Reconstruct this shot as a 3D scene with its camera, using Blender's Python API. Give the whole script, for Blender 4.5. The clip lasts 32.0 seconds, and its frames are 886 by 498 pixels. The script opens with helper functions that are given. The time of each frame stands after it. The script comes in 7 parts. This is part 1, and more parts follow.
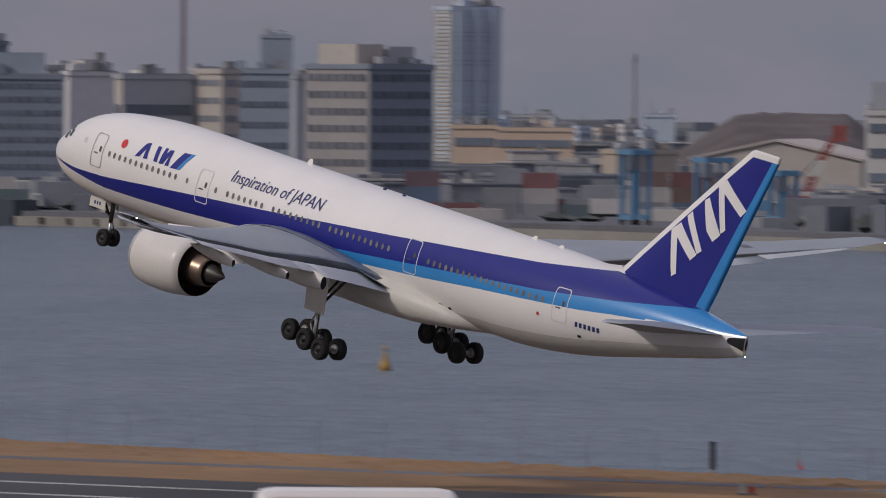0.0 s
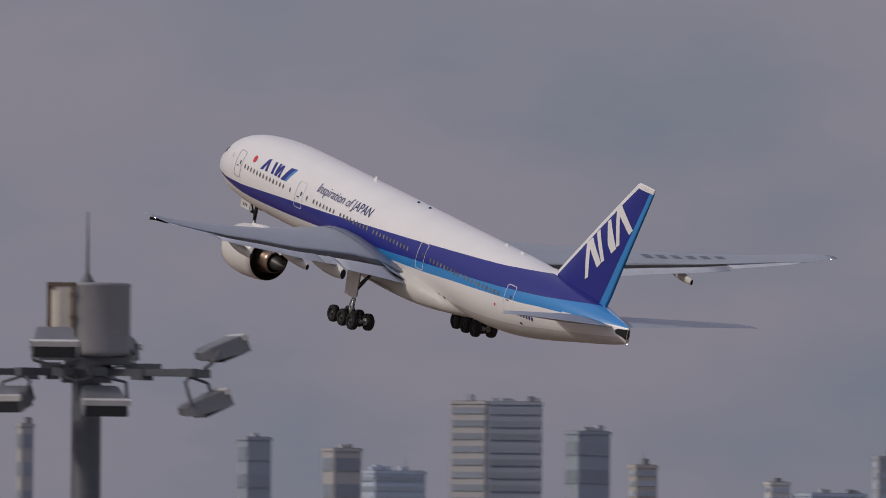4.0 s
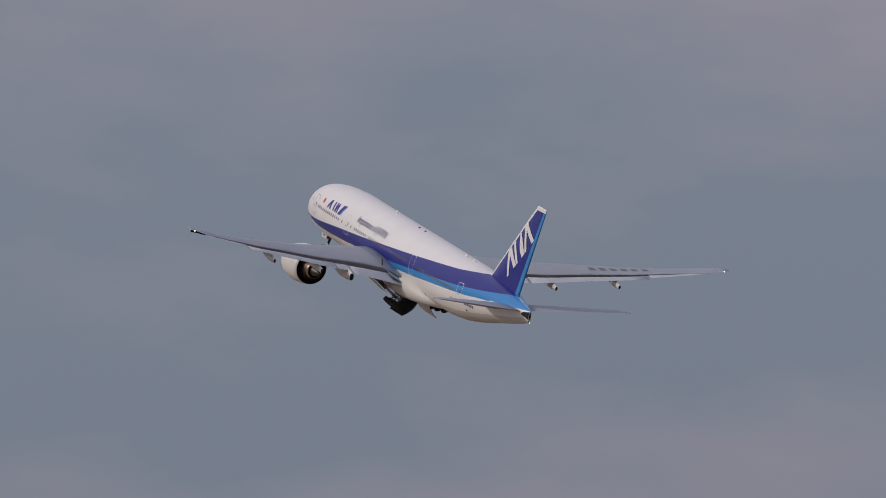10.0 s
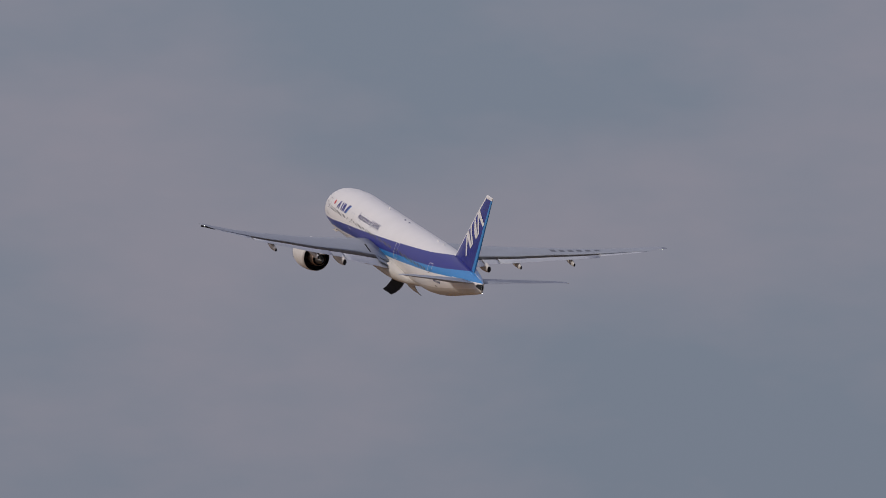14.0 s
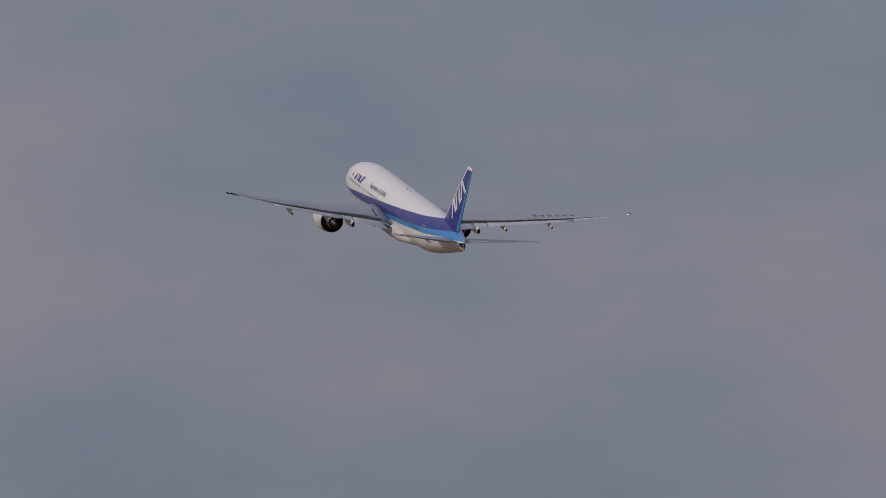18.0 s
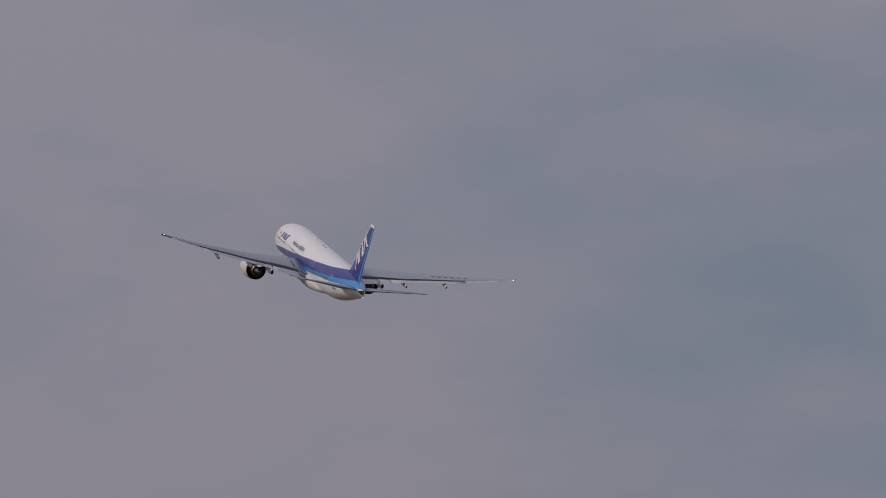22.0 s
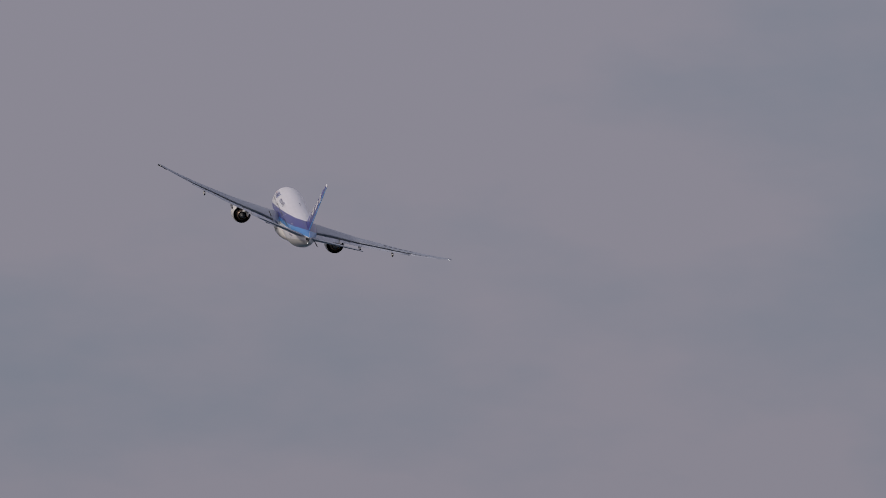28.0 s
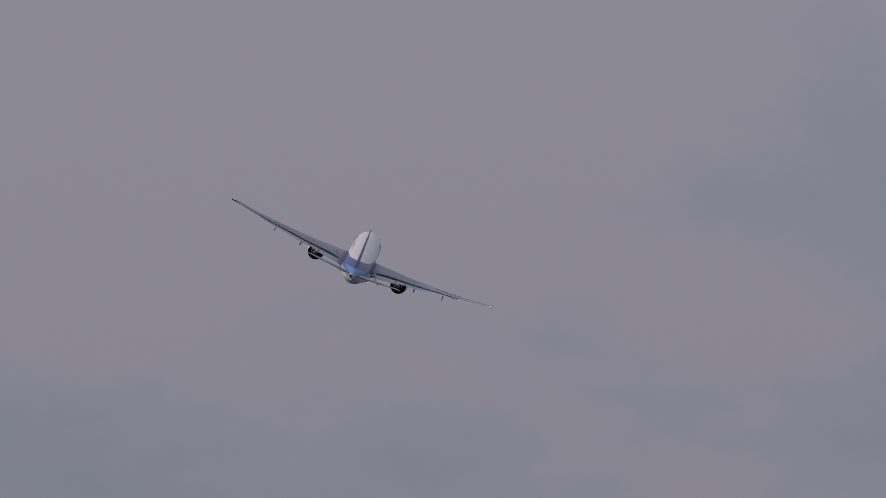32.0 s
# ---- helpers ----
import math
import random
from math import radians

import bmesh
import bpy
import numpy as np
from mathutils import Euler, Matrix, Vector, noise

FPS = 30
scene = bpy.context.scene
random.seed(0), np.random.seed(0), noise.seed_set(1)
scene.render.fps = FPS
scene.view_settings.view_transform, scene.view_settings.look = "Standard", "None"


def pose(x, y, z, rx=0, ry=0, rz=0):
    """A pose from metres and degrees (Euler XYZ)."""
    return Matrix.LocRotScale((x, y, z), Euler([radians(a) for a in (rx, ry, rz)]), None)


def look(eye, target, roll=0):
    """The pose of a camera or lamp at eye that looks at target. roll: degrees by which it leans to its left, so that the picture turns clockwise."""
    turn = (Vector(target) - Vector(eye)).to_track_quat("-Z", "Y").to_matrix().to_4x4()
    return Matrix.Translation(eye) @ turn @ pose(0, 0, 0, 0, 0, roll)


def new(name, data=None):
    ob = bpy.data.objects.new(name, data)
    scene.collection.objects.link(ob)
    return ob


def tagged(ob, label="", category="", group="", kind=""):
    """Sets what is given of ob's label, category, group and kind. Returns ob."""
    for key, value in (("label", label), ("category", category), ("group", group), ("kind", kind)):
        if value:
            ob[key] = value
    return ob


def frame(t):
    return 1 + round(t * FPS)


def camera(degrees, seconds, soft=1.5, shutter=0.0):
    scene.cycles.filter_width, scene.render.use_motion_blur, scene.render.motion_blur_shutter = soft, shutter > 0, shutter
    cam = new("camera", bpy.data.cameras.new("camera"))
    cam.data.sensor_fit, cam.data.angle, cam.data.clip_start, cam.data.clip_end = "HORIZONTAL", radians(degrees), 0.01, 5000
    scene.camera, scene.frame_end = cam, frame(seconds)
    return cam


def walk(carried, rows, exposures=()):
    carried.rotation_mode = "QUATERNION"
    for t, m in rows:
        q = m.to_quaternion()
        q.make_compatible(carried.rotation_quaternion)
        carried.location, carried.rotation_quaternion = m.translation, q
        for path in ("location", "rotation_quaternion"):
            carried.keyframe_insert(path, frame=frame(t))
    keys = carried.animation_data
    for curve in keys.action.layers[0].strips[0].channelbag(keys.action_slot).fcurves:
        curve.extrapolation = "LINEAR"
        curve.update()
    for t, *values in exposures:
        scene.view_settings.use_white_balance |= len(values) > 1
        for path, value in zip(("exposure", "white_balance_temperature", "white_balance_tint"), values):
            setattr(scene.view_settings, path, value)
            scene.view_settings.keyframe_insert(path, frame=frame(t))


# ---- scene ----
cam = camera(3.2076, 32.0, soft=0.9, shutter=0.25)
EYE = (0.0, 0.0, 27.0)
CAMERA_ROWS = [
    (0.0, 89.3595, -0.5000, -5.7711),
    (0.5, 89.6419, -0.5000, -4.1836),
    (1.0, 89.8997, -0.5000, -2.7534),
    (1.5, 90.1228, -0.5000, -1.3721),
    (2.0, 90.4297, -0.5000, -0.0038),
    (2.5, 90.6753, -0.5000, 1.3753),
    (3.0, 90.9074, -0.4999, 2.6108),
    (3.5, 91.1425, -0.4999, 3.7267),
    (4.0, 91.3798, -0.4999, 4.7588),
    (4.5, 91.6188, -0.4998, 5.7413),
    (5.0, 91.8581, -0.4997, 6.7001),
    (5.5, 92.1126, -0.4997, 7.6051),
    (6.0, 92.3749, -0.4996, 8.3755),
    (6.5, 92.5705, -0.4995, 9.0833),
    (7.0, 92.7072, -0.4994, 9.7986),
    (7.5, 92.8157, -0.4994, 10.4797),
    (8.0, 92.9975, -0.4993, 11.1190),
    (8.5, 93.2535, -0.4992, 11.7004),
    (9.0, 93.4361, -0.4991, 12.3474),
    (9.5, 93.5880, -0.4990, 12.9833),
    (10.0, 93.7441, -0.4989, 13.5209),
    (10.5, 93.8896, -0.4988, 14.0125),
    (11.0, 94.0354, -0.4988, 14.4532),
    (11.5, 94.1545, -0.4987, 14.9172),
    (12.0, 94.2587, -0.4986, 15.3630),
    (12.5, 94.3249, -0.4986, 15.7978),
    (13.0, 94.4144, -0.4985, 16.2019),
    (13.5, 94.5161, -0.4984, 16.6245),
    (14.0, 94.6142, -0.4984, 17.0182),
    (14.5, 94.7009, -0.4983, 17.3733),
    (15.0, 94.7699, -0.4983, 17.6994),
    (15.5, 94.8157, -0.4982, 18.0070),
    (16.0, 94.8380, -0.4982, 18.3058),
    (16.5, 94.8511, -0.4982, 18.5971),
    (17.0, 94.8705, -0.4982, 18.8956),
    (17.5, 94.9285, -0.4982, 19.2558),
    (18.0, 95.0196, -0.4981, 19.5755),
    (18.5, 95.1558, -0.4980, 19.8148),
    (19.0, 95.2893, -0.4979, 19.9571),
    (19.5, 95.3580, -0.4978, 20.1351),
    (20.0, 95.4330, -0.4978, 20.2994),
    (20.5, 95.5059, -0.4977, 20.4252),
    (21.0, 95.5706, -0.4976, 20.5926),
    (21.5, 95.6105, -0.4976, 20.8641),
    (22.0, 95.6559, -0.4976, 21.2061),
    (22.5, 95.6928, -0.4975, 21.4261),
    (23.0, 95.7342, -0.4975, 21.6376),
    (23.5, 95.7712, -0.4975, 21.8247),
    (24.0, 95.7893, -0.4974, 21.9065),
    (24.5, 95.8043, -0.4974, 21.9296),
    (25.0, 95.8020, -0.4974, 21.9382),
    (25.5, 95.8062, -0.4974, 21.9702),
    (26.0, 95.8112, -0.4974, 22.0775),
    (26.5, 95.8200, -0.4974, 22.2426),
    (27.0, 95.8412, -0.4974, 22.4282),
    (27.5, 95.8834, -0.4974, 22.5972),
    (28.0, 95.9556, -0.4973, 22.7261),
    (28.5, 96.0506, -0.4972, 22.8404),
    (29.0, 96.1109, -0.4972, 22.9435),
    (29.5, 96.1429, -0.4971, 23.0150),
    (30.0, 96.1820, -0.4971, 23.0422),
    (30.5, 96.2229, -0.4971, 23.0660),
    (31.0, 96.2657, -0.4970, 23.0594),
    (31.5, 96.3101, -0.4970, 23.0355),
    (32.0, 96.3597, -0.4969, 23.0070),
]
walk(cam, [(t, pose(*EYE, rx, ry, rz)) for t, rx, ry, rz in CAMERA_ROWS],
     exposures=[(0.0, 0.0), (4.0, 0.0), (7.0, 0.05), (11.0, 0.1), (14.0, 0.04), (18.0, -0.08), (24.0, -0.03), (32.0, -0.05)])

# ---- light ----
SUN_AZ, SUN_EL = 112.0, 33.0          # degrees left of the y axis, degrees up
world = bpy.data.worlds.new("sky")
scene.world = world
world.use_nodes = True


def nodes_of(owner):
    tree = owner.node_tree
    tree.nodes.clear()
    return tree


def put(tree, kind, **values):
    n = tree.nodes.new(kind)
    for key, value in values.items():
        if key in n.inputs:
            n.inputs[key].default_value = value
    return n


def build_sky():
    tree = nodes_of(world)
    out = tree.nodes.new("ShaderNodeOutputWorld")
    bg = tree.nodes.new("ShaderNodeBackground")
    sky = tree.nodes.new("ShaderNodeTexSky")
    sky.sky_type, sky.sun_disc = "NISHITA", False
    sky.sun_elevation, sky.sun_rotation = radians(SUN_EL), radians(-SUN_AZ)
    sky.air_density, sky.dust_density, sky.ozone_density = 1.2, 3.0, 1.0
    scale = tree.nodes.new("ShaderNodeVectorMath")
    scale.operation = "SCALE"
    scale.inputs["Scale"].default_value = 0.05
    tree.links.new(sky.outputs[0], scale.inputs[0])
    # thin layered cloud: long flat streaks of pink-grey over blue-grey
    co = tree.nodes.new("ShaderNodeTexCoord")
    cloud = []
    for size, rough, detail in ((Vector((30, 30, 70)), 0.55, 5.0), (Vector((16, 16, 30)), 0.5, 3.0)):
        mp = tree.nodes.new("ShaderNodeMapping")
        mp.inputs["Scale"].default_value = size
        mp.inputs["Rotation"].default_value = (0.0, radians(4), 0.0)
        nz = tree.nodes.new("ShaderNodeTexNoise")
        nz.inputs["Scale"].default_value = 1.0
        nz.inputs["Detail"].default_value = detail
        nz.inputs["Roughness"].default_value = rough
        tree.links.new(co.outputs["Generated"], mp.inputs["Vector"])
        tree.links.new(mp.outputs[0], nz.inputs["Vector"])
        cloud.append(nz)
    # the streaks lie in layers: how much pink cloud there is at each height over the horizon
    sep = tree.nodes.new("ShaderNodeSeparateXYZ")
    tree.links.new(co.outputs["Generated"], sep.inputs[0])
    shift = tree.nodes.new("ShaderNodeMath")
    shift.operation = "MULTIPLY_ADD"
    shift.inputs[1].default_value = 0.014
    tree.links.new(cloud[1].outputs["Fac"], shift.inputs[0])
    tree.links.new(sep.outputs["Z"], shift.inputs[2])
    height = tree.nodes.new("ShaderNodeMapRange")
    for key, value in (("From Min", 0.007), ("From Max", 0.147)):
        height.inputs[key].default_value = value
    tree.links.new(shift.outputs[0], height.inputs["Value"])
    layers = tree.nodes.new("ShaderNodeValToRGB")
    layers.color_ramp.interpolation = "B_SPLINE"
    stops = layers.color_ramp.elements
    for k, (degrees, amount) in enumerate(((1.0, 0.75), (2.4, 0.75), (2.95, 0.2), (3.5, 0.04), (4.2, 0.08), (4.6, 0.62), (5.0, 0.56), (5.25, 0.2), (5.6, 0.08), (5.95, 0.2), (6.3, 0.62), (7.5, 0.9))):
        place = math.sin(radians(degrees)) / 0.14
        e = stops[k] if k < 2 else stops.new(place)
        e.position, e.color = place, (amount, amount, amount, 1)
    tree.links.new(height.outputs[0], layers.inputs[0])
    ramp = tree.nodes.new("ShaderNodeMath")
    ramp.operation, ramp.use_clamp = "MULTIPLY_ADD", True
    ramp.inputs[1].default_value = 2.8
    less = tree.nodes.new("ShaderNodeMath")
    less.operation = "SUBTRACT"
    less.inputs[1].default_value = 0.5
    tree.links.new(cloud[0].outputs["Fac"], less.inputs[0])
    tree.links.new(less.outputs[0], ramp.inputs[0])
    # the pink veil closes in towards the left of the bay
    aside = tree.nodes.new("ShaderNodeMapRange")
    aside.interpolation_type = "SMOOTHSTEP"
    for key, value in (("From Min", -0.350), ("From Max", -0.385), ("To Min", 0.0), ("To Max", 0.66)):
        aside.inputs[key].default_value = value
    tree.links.new(sep.outputs["X"], aside.inputs["Value"])
    both = tree.nodes.new("ShaderNodeMath")
    tree.links.new(layers.outputs[0], both.inputs[0])
    tree.links.new(aside.outputs[0], both.inputs[1])
    tree.links.new(both.outputs[0], ramp.inputs[2])
    mix = tree.nodes.new("ShaderNodeMixRGB")
    mix.inputs[1].default_value = (0.167, 0.196, 0.2545, 1)
    mix.inputs[2].default_value = (0.247, 0.2335, 0.2835, 1)
    tree.links.new(ramp.outputs[0], mix.inputs[0])
    veil = tree.nodes.new("ShaderNodeMixRGB")
    veil.inputs[0].default_value = 0.9
    tree.links.new(scale.outputs[0], veil.inputs[1])
    tree.links.new(mix.outputs[0], veil.inputs[2])
    # the veil of cloud is thinner and brighter overhead
    high = tree.nodes.new("ShaderNodeMapRange")
    for key, value in (("From Min", 0.0), ("From Max", 1.0), ("To Min", 0.97), ("To Max", 2.2)):
        high.inputs[key].default_value = value
    tree.links.new(sep.outputs["Z"], high.inputs["Value"])
    lift = tree.nodes.new("ShaderNodeVectorMath")
    lift.operation = "SCALE"
    tree.links.new(veil.outputs[0], lift.inputs[0])
    tree.links.new(high.outputs[0], lift.inputs["Scale"])
    tree.links.new(lift.outputs[0], bg.inputs[0])
    bg.inputs[1].default_value = 1.0
    tree.links.new(bg.outputs[0], out.inputs[0])


build_sky()
sun = new("sun", bpy.data.lights.new("sun", "SUN"))
sun.data.energy, sun.data.angle, sun.data.color = 1.42, radians(4.0), (1.0, 0.91, 0.82)
SUN_DIR = Vector((-math.sin(radians(SUN_AZ)) * math.cos(radians(SUN_EL)),
                  math.cos(radians(SUN_AZ)) * math.cos(radians(SUN_EL)), math.sin(radians(SUN_EL))))
sun.matrix_world = look(SUN_DIR * 100, (0, 0, 0))

# ---- materials ----
MATS = {}


def mat(name, color, rough=0.5, metal=0.0, var=0.12, scale=1.0, bump=0.0, coat=0.0, fine=12.0, emit=None, rand=0.0,
        stretch=(1, 1, 1)):
    """A principled surface whose colour drifts at two scales, with fine relief."""
    if name in MATS:
        return MATS[name]
    m = bpy.data.materials.new(name)
    m.use_nodes = True
    tree = nodes_of(m)
    out = tree.nodes.new("ShaderNodeOutputMaterial")
    b = put(tree, "ShaderNodeBsdfPrincipled", Roughness=rough, Metallic=metal)
    b.inputs["Coat Weight"].default_value = coat
    b.inputs["Coat Roughness"].default_value = 0.08
    tree.links.new(b.outputs[0], out.inputs[0])
    co = tree.nodes.new("ShaderNodeTexCoord")
    mp = tree.nodes.new("ShaderNodeMapping")
    mp.inputs["Scale"].default_value = stretch
    tree.links.new(co.outputs["Object"], mp.inputs["Vector"])
    big = put(tree, "ShaderNodeTexNoise", Scale=scale, Detail=4.0)
    small = put(tree, "ShaderNodeTexNoise", Scale=scale * fine, Detail=3.0)
    for n in (big, small):
        tree.links.new(mp.outputs[0], n.inputs["Vector"])
    total = tree.nodes.new("ShaderNodeMath")
    total.operation = "MULTIPLY_ADD"
    total.inputs[1].default_value = 0.5
    tree.links.new(small.outputs["Fac"], total.inputs[0])
    tree.links.new(big.outputs["Fac"], total.inputs[2])
    rng = tree.nodes.new("ShaderNodeMapRange")
    for key, value in (("From Min", 0.45), ("From Max", 1.05), ("To Min", 1 - var), ("To Max", 1 + var)):
        rng.inputs[key].default_value = value
    tree.links.new(total.outputs[0], rng.inputs["Value"])
    value = rng.outputs[0]
    if rand:
        info = tree.nodes.new("ShaderNodeObjectInfo")
        r2 = tree.nodes.new("ShaderNodeMapRange")
        r2.inputs["To Min"].default_value, r2.inputs["To Max"].default_value = 1 - rand, 1 + rand
        tree.links.new(info.outputs["Random"], r2.inputs["Value"])
        mul = tree.nodes.new("ShaderNodeMath")
        mul.operation = "MULTIPLY"
        tree.links.new(value, mul.inputs[0])
        tree.links.new(r2.outputs[0], mul.inputs[1])
        value = mul.outputs[0]
    col = tree.nodes.new("ShaderNodeVectorMath")
    col.operation = "SCALE"
    col.inputs[0].default_value = color
    tree.links.new(value, col.inputs["Scale"])
    tree.links.new(col.outputs[0], b.inputs["Base Color"])
    if bump:
        bp = tree.nodes.new("ShaderNodeBump")
        bp.inputs["Strength"].default_value = bump
        bp.inputs["Distance"].default_value = 0.05
        tree.links.new(small.outputs["Fac"], bp.inputs["Height"])
        tree.links.new(bp.outputs[0], b.inputs["Normal"])
    if emit:
        b.inputs["Emission Color"].default_value = (*emit[:3], 1)
        b.inputs["Emission Strength"].default_value = emit[3]
    MATS[name] = m
    return m


def water_material():
    m = bpy.data.materials.new("bay_water")
    m.use_nodes = True
    tree = nodes_of(m)
    out = tree.nodes.new("ShaderNodeOutputMaterial")
    b = put(tree, "ShaderNodeBsdfPrincipled", Roughness=0.3)
    b.inputs["IOR"].default_value = 1.33
    tree.links.new(b.outputs[0], out.inputs[0])
    co = tree.nodes.new("ShaderNodeTexCoord")
    mp = tree.nodes.new("ShaderNodeMapping")
    mp.inputs["Scale"].default_value = (1.0, 0.35, 1.0)
    tree.links.new(co.outputs["Object"], mp.inputs["Vector"])
    heights = []
    for s in (0.12, 0.5):
        n = put(tree, "ShaderNodeTexNoise", Scale=s, Detail=5.0, Roughness=0.6)
        tree.links.new(mp.outputs[0], n.inputs["Vector"])
        heights.append(n)
    patch = put(tree, "ShaderNodeTexNoise", Scale=0.02, Detail=3.0)
    tree.links.new(mp.outputs[0], patch.inputs["Vector"])
    rr = tree.nodes.new("ShaderNodeMapRange")
    for key, value in (("From Min", 0.35), ("From Max", 0.65), ("To Min", 0.17), ("To Max", 0.25)):
        rr.inputs[key].default_value = value
    tree.links.new(patch.outputs["Fac"], rr.inputs["Value"])
    tree.links.new(rr.outputs[0], b.inputs["Roughness"])
    add = tree.nodes.new("ShaderNodeMath")
    add.operation = "MULTIPLY_ADD"
    add.inputs[1].default_value = 0.35
    tree.links.new(heights[1].outputs["Fac"], add.inputs[0])
    tree.links.new(heights[0].outputs["Fac"], add.inputs[2])
    # wind ripples: short crests, long in depth, their dark reflections painted into the colour
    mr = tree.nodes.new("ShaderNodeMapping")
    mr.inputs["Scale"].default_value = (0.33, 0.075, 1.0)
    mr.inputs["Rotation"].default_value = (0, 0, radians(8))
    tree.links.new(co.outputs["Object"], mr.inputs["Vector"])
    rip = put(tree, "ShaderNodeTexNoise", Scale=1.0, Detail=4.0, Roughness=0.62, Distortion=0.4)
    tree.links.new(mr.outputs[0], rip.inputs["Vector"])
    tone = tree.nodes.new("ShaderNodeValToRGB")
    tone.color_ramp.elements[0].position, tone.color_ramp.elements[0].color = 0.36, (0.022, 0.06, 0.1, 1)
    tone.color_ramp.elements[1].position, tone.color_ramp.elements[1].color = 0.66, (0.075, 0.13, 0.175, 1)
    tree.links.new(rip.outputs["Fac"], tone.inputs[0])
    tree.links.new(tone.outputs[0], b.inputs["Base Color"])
    bp = tree.nodes.new("ShaderNodeBump")
    bp.inputs["Strength"].default_value, bp.inputs["Distance"].default_value = 0.8, 1.7
    swell = tree.nodes.new("ShaderNodeMath")
    swell.operation = "MULTIPLY_ADD"
    swell.inputs[1].default_value = 2.0
    tree.links.new(rip.outputs["Fac"], swell.inputs[0])
    tree.links.new(add.outputs[0], swell.inputs[2])
    tree.links.new(swell.outputs[0], bp.inputs["Height"])
    tree.links.new(bp.outputs[0], b.inputs["Normal"])
    return m


WHITE = mat("white_paint", (0.79, 0.775, 0.755), 0.3, var=0.035, scale=0.35, coat=0.25)
DARK_BLUE = mat("dark_blue_paint", (0.012, 0.017, 0.215), 0.28, var=0.06, scale=0.35, coat=0.15)
LIGHT_BLUE = mat("light_blue_paint", (0.03, 0.235, 0.57), 0.28, var=0.06, scale=0.35, coat=0.3)
BELLY = mat("belly_paint", (0.60, 0.575, 0.53), 0.5, var=0.13, scale=0.4, stretch=(0.25, 1, 1))
NACELLE = mat("nacelle_paint", (0.66, 0.635, 0.6), 0.42, var=0.08, scale=0.6, coat=0.05)
WING_GREY = mat("wing_grey_paint", (0.275, 0.305, 0.355), 0.48, var=0.07, scale=0.5)
FLAP_GREY = mat("flap_grey_paint", (0.43, 0.455, 0.5), 0.48, var=0.08, scale=0.6)
METAL = mat("bare_aluminium", (0.66, 0.67, 0.69), 0.35, 0.6, var=0.08, scale=0.8)
BRONZE = mat("heated_titanium", (0.30, 0.22, 0.17), 0.32, 0.9, var=0.18, scale=1.2)
DARK_METAL = mat("sooty_metal", (0.07, 0.068, 0.065), 0.45, 0.6, var=0.2, scale=1.5)
GEAR_GREY = mat("gear_enamel", (0.30, 0.30, 0.30), 0.4, 0.2, var=0.12, scale=2.0)
RUBBER = mat("tyre_rubber", (0.011, 0.011, 0.012), 0.85, var=0.2, scale=3.0, bump=0.2)
BAY_DARK = mat("dark_lining_and_tip_shade", (0.008, 0.009, 0.012), 0.9, var=0.3, scale=1.5)
PANE = mat("cabin_window_pane", (0.17, 0.165, 0.16), 0.2, var=0.1, scale=2.0, rand=0.25)
COCKPIT = mat("cockpit_glass", (0.02, 0.022, 0.026), 0.08, var=0.05)
RED = mat("red_paint", (0.6, 0.03, 0.035), 0.35, var=0.05)
INK = mat("marking_ink", (0.03, 0.035, 0.15), 0.4, var=0.08)
WING_INK = mat("faded_wing_ink", (0.11, 0.12, 0.15), 0.5, var=0.12)
INK_SHADE_GREY = mat("marking_ink_and_tip_shade", (0.06, 0.065, 0.08), 0.45, var=0.08)
OUTLINE = mat("door_outline_paint", (0.62, 0.63, 0.66), 0.4, var=0.05)
OUTLINE_DARK = mat("door_outline_on_white", (0.34, 0.34, 0.37), 0.4, var=0.05)
HUB = mat("wheel_hub_enamel", (0.02, 0.02, 0.021), 0.5, 0.3, var=0.15, scale=3.0)
LAMP = mat("lamp_glow", (0.9, 0.9, 0.9), 0.3, emit=(1.0, 0.95, 0.85, 3.0))

# ---- mesh helpers ----


def mesh_of(name, verts, faces, mats, index=None, smooth=True):
    me = bpy.data.meshes.new(name)
    me.from_pydata([tuple(v) for v in verts], [], faces)
    for m in mats:
        me.materials.append(m)
    for i, p in enumerate(me.polygons):
        p.use_smooth = smooth
        if index is not None:
            p.material_index = index[i]
    me.update()
    return me


def part(name, me, parent=None, label="", m=None):
    """Links a mesh as one object, under a thing or a part if one is given."""
    ob = new(name, me)
    if parent is not None:
        ob.parent = parent
    if m is not None:
        ob.matrix_basis = m
    if label:
        tagged(ob, label)
    return ob


def thing(name, label, category, m=None, group="", kind="", data=None):
    ob = new(name, data)
    tagged(ob, label, category, group, kind)
    if m is not None:
        ob.matrix_basis = m
    return ob


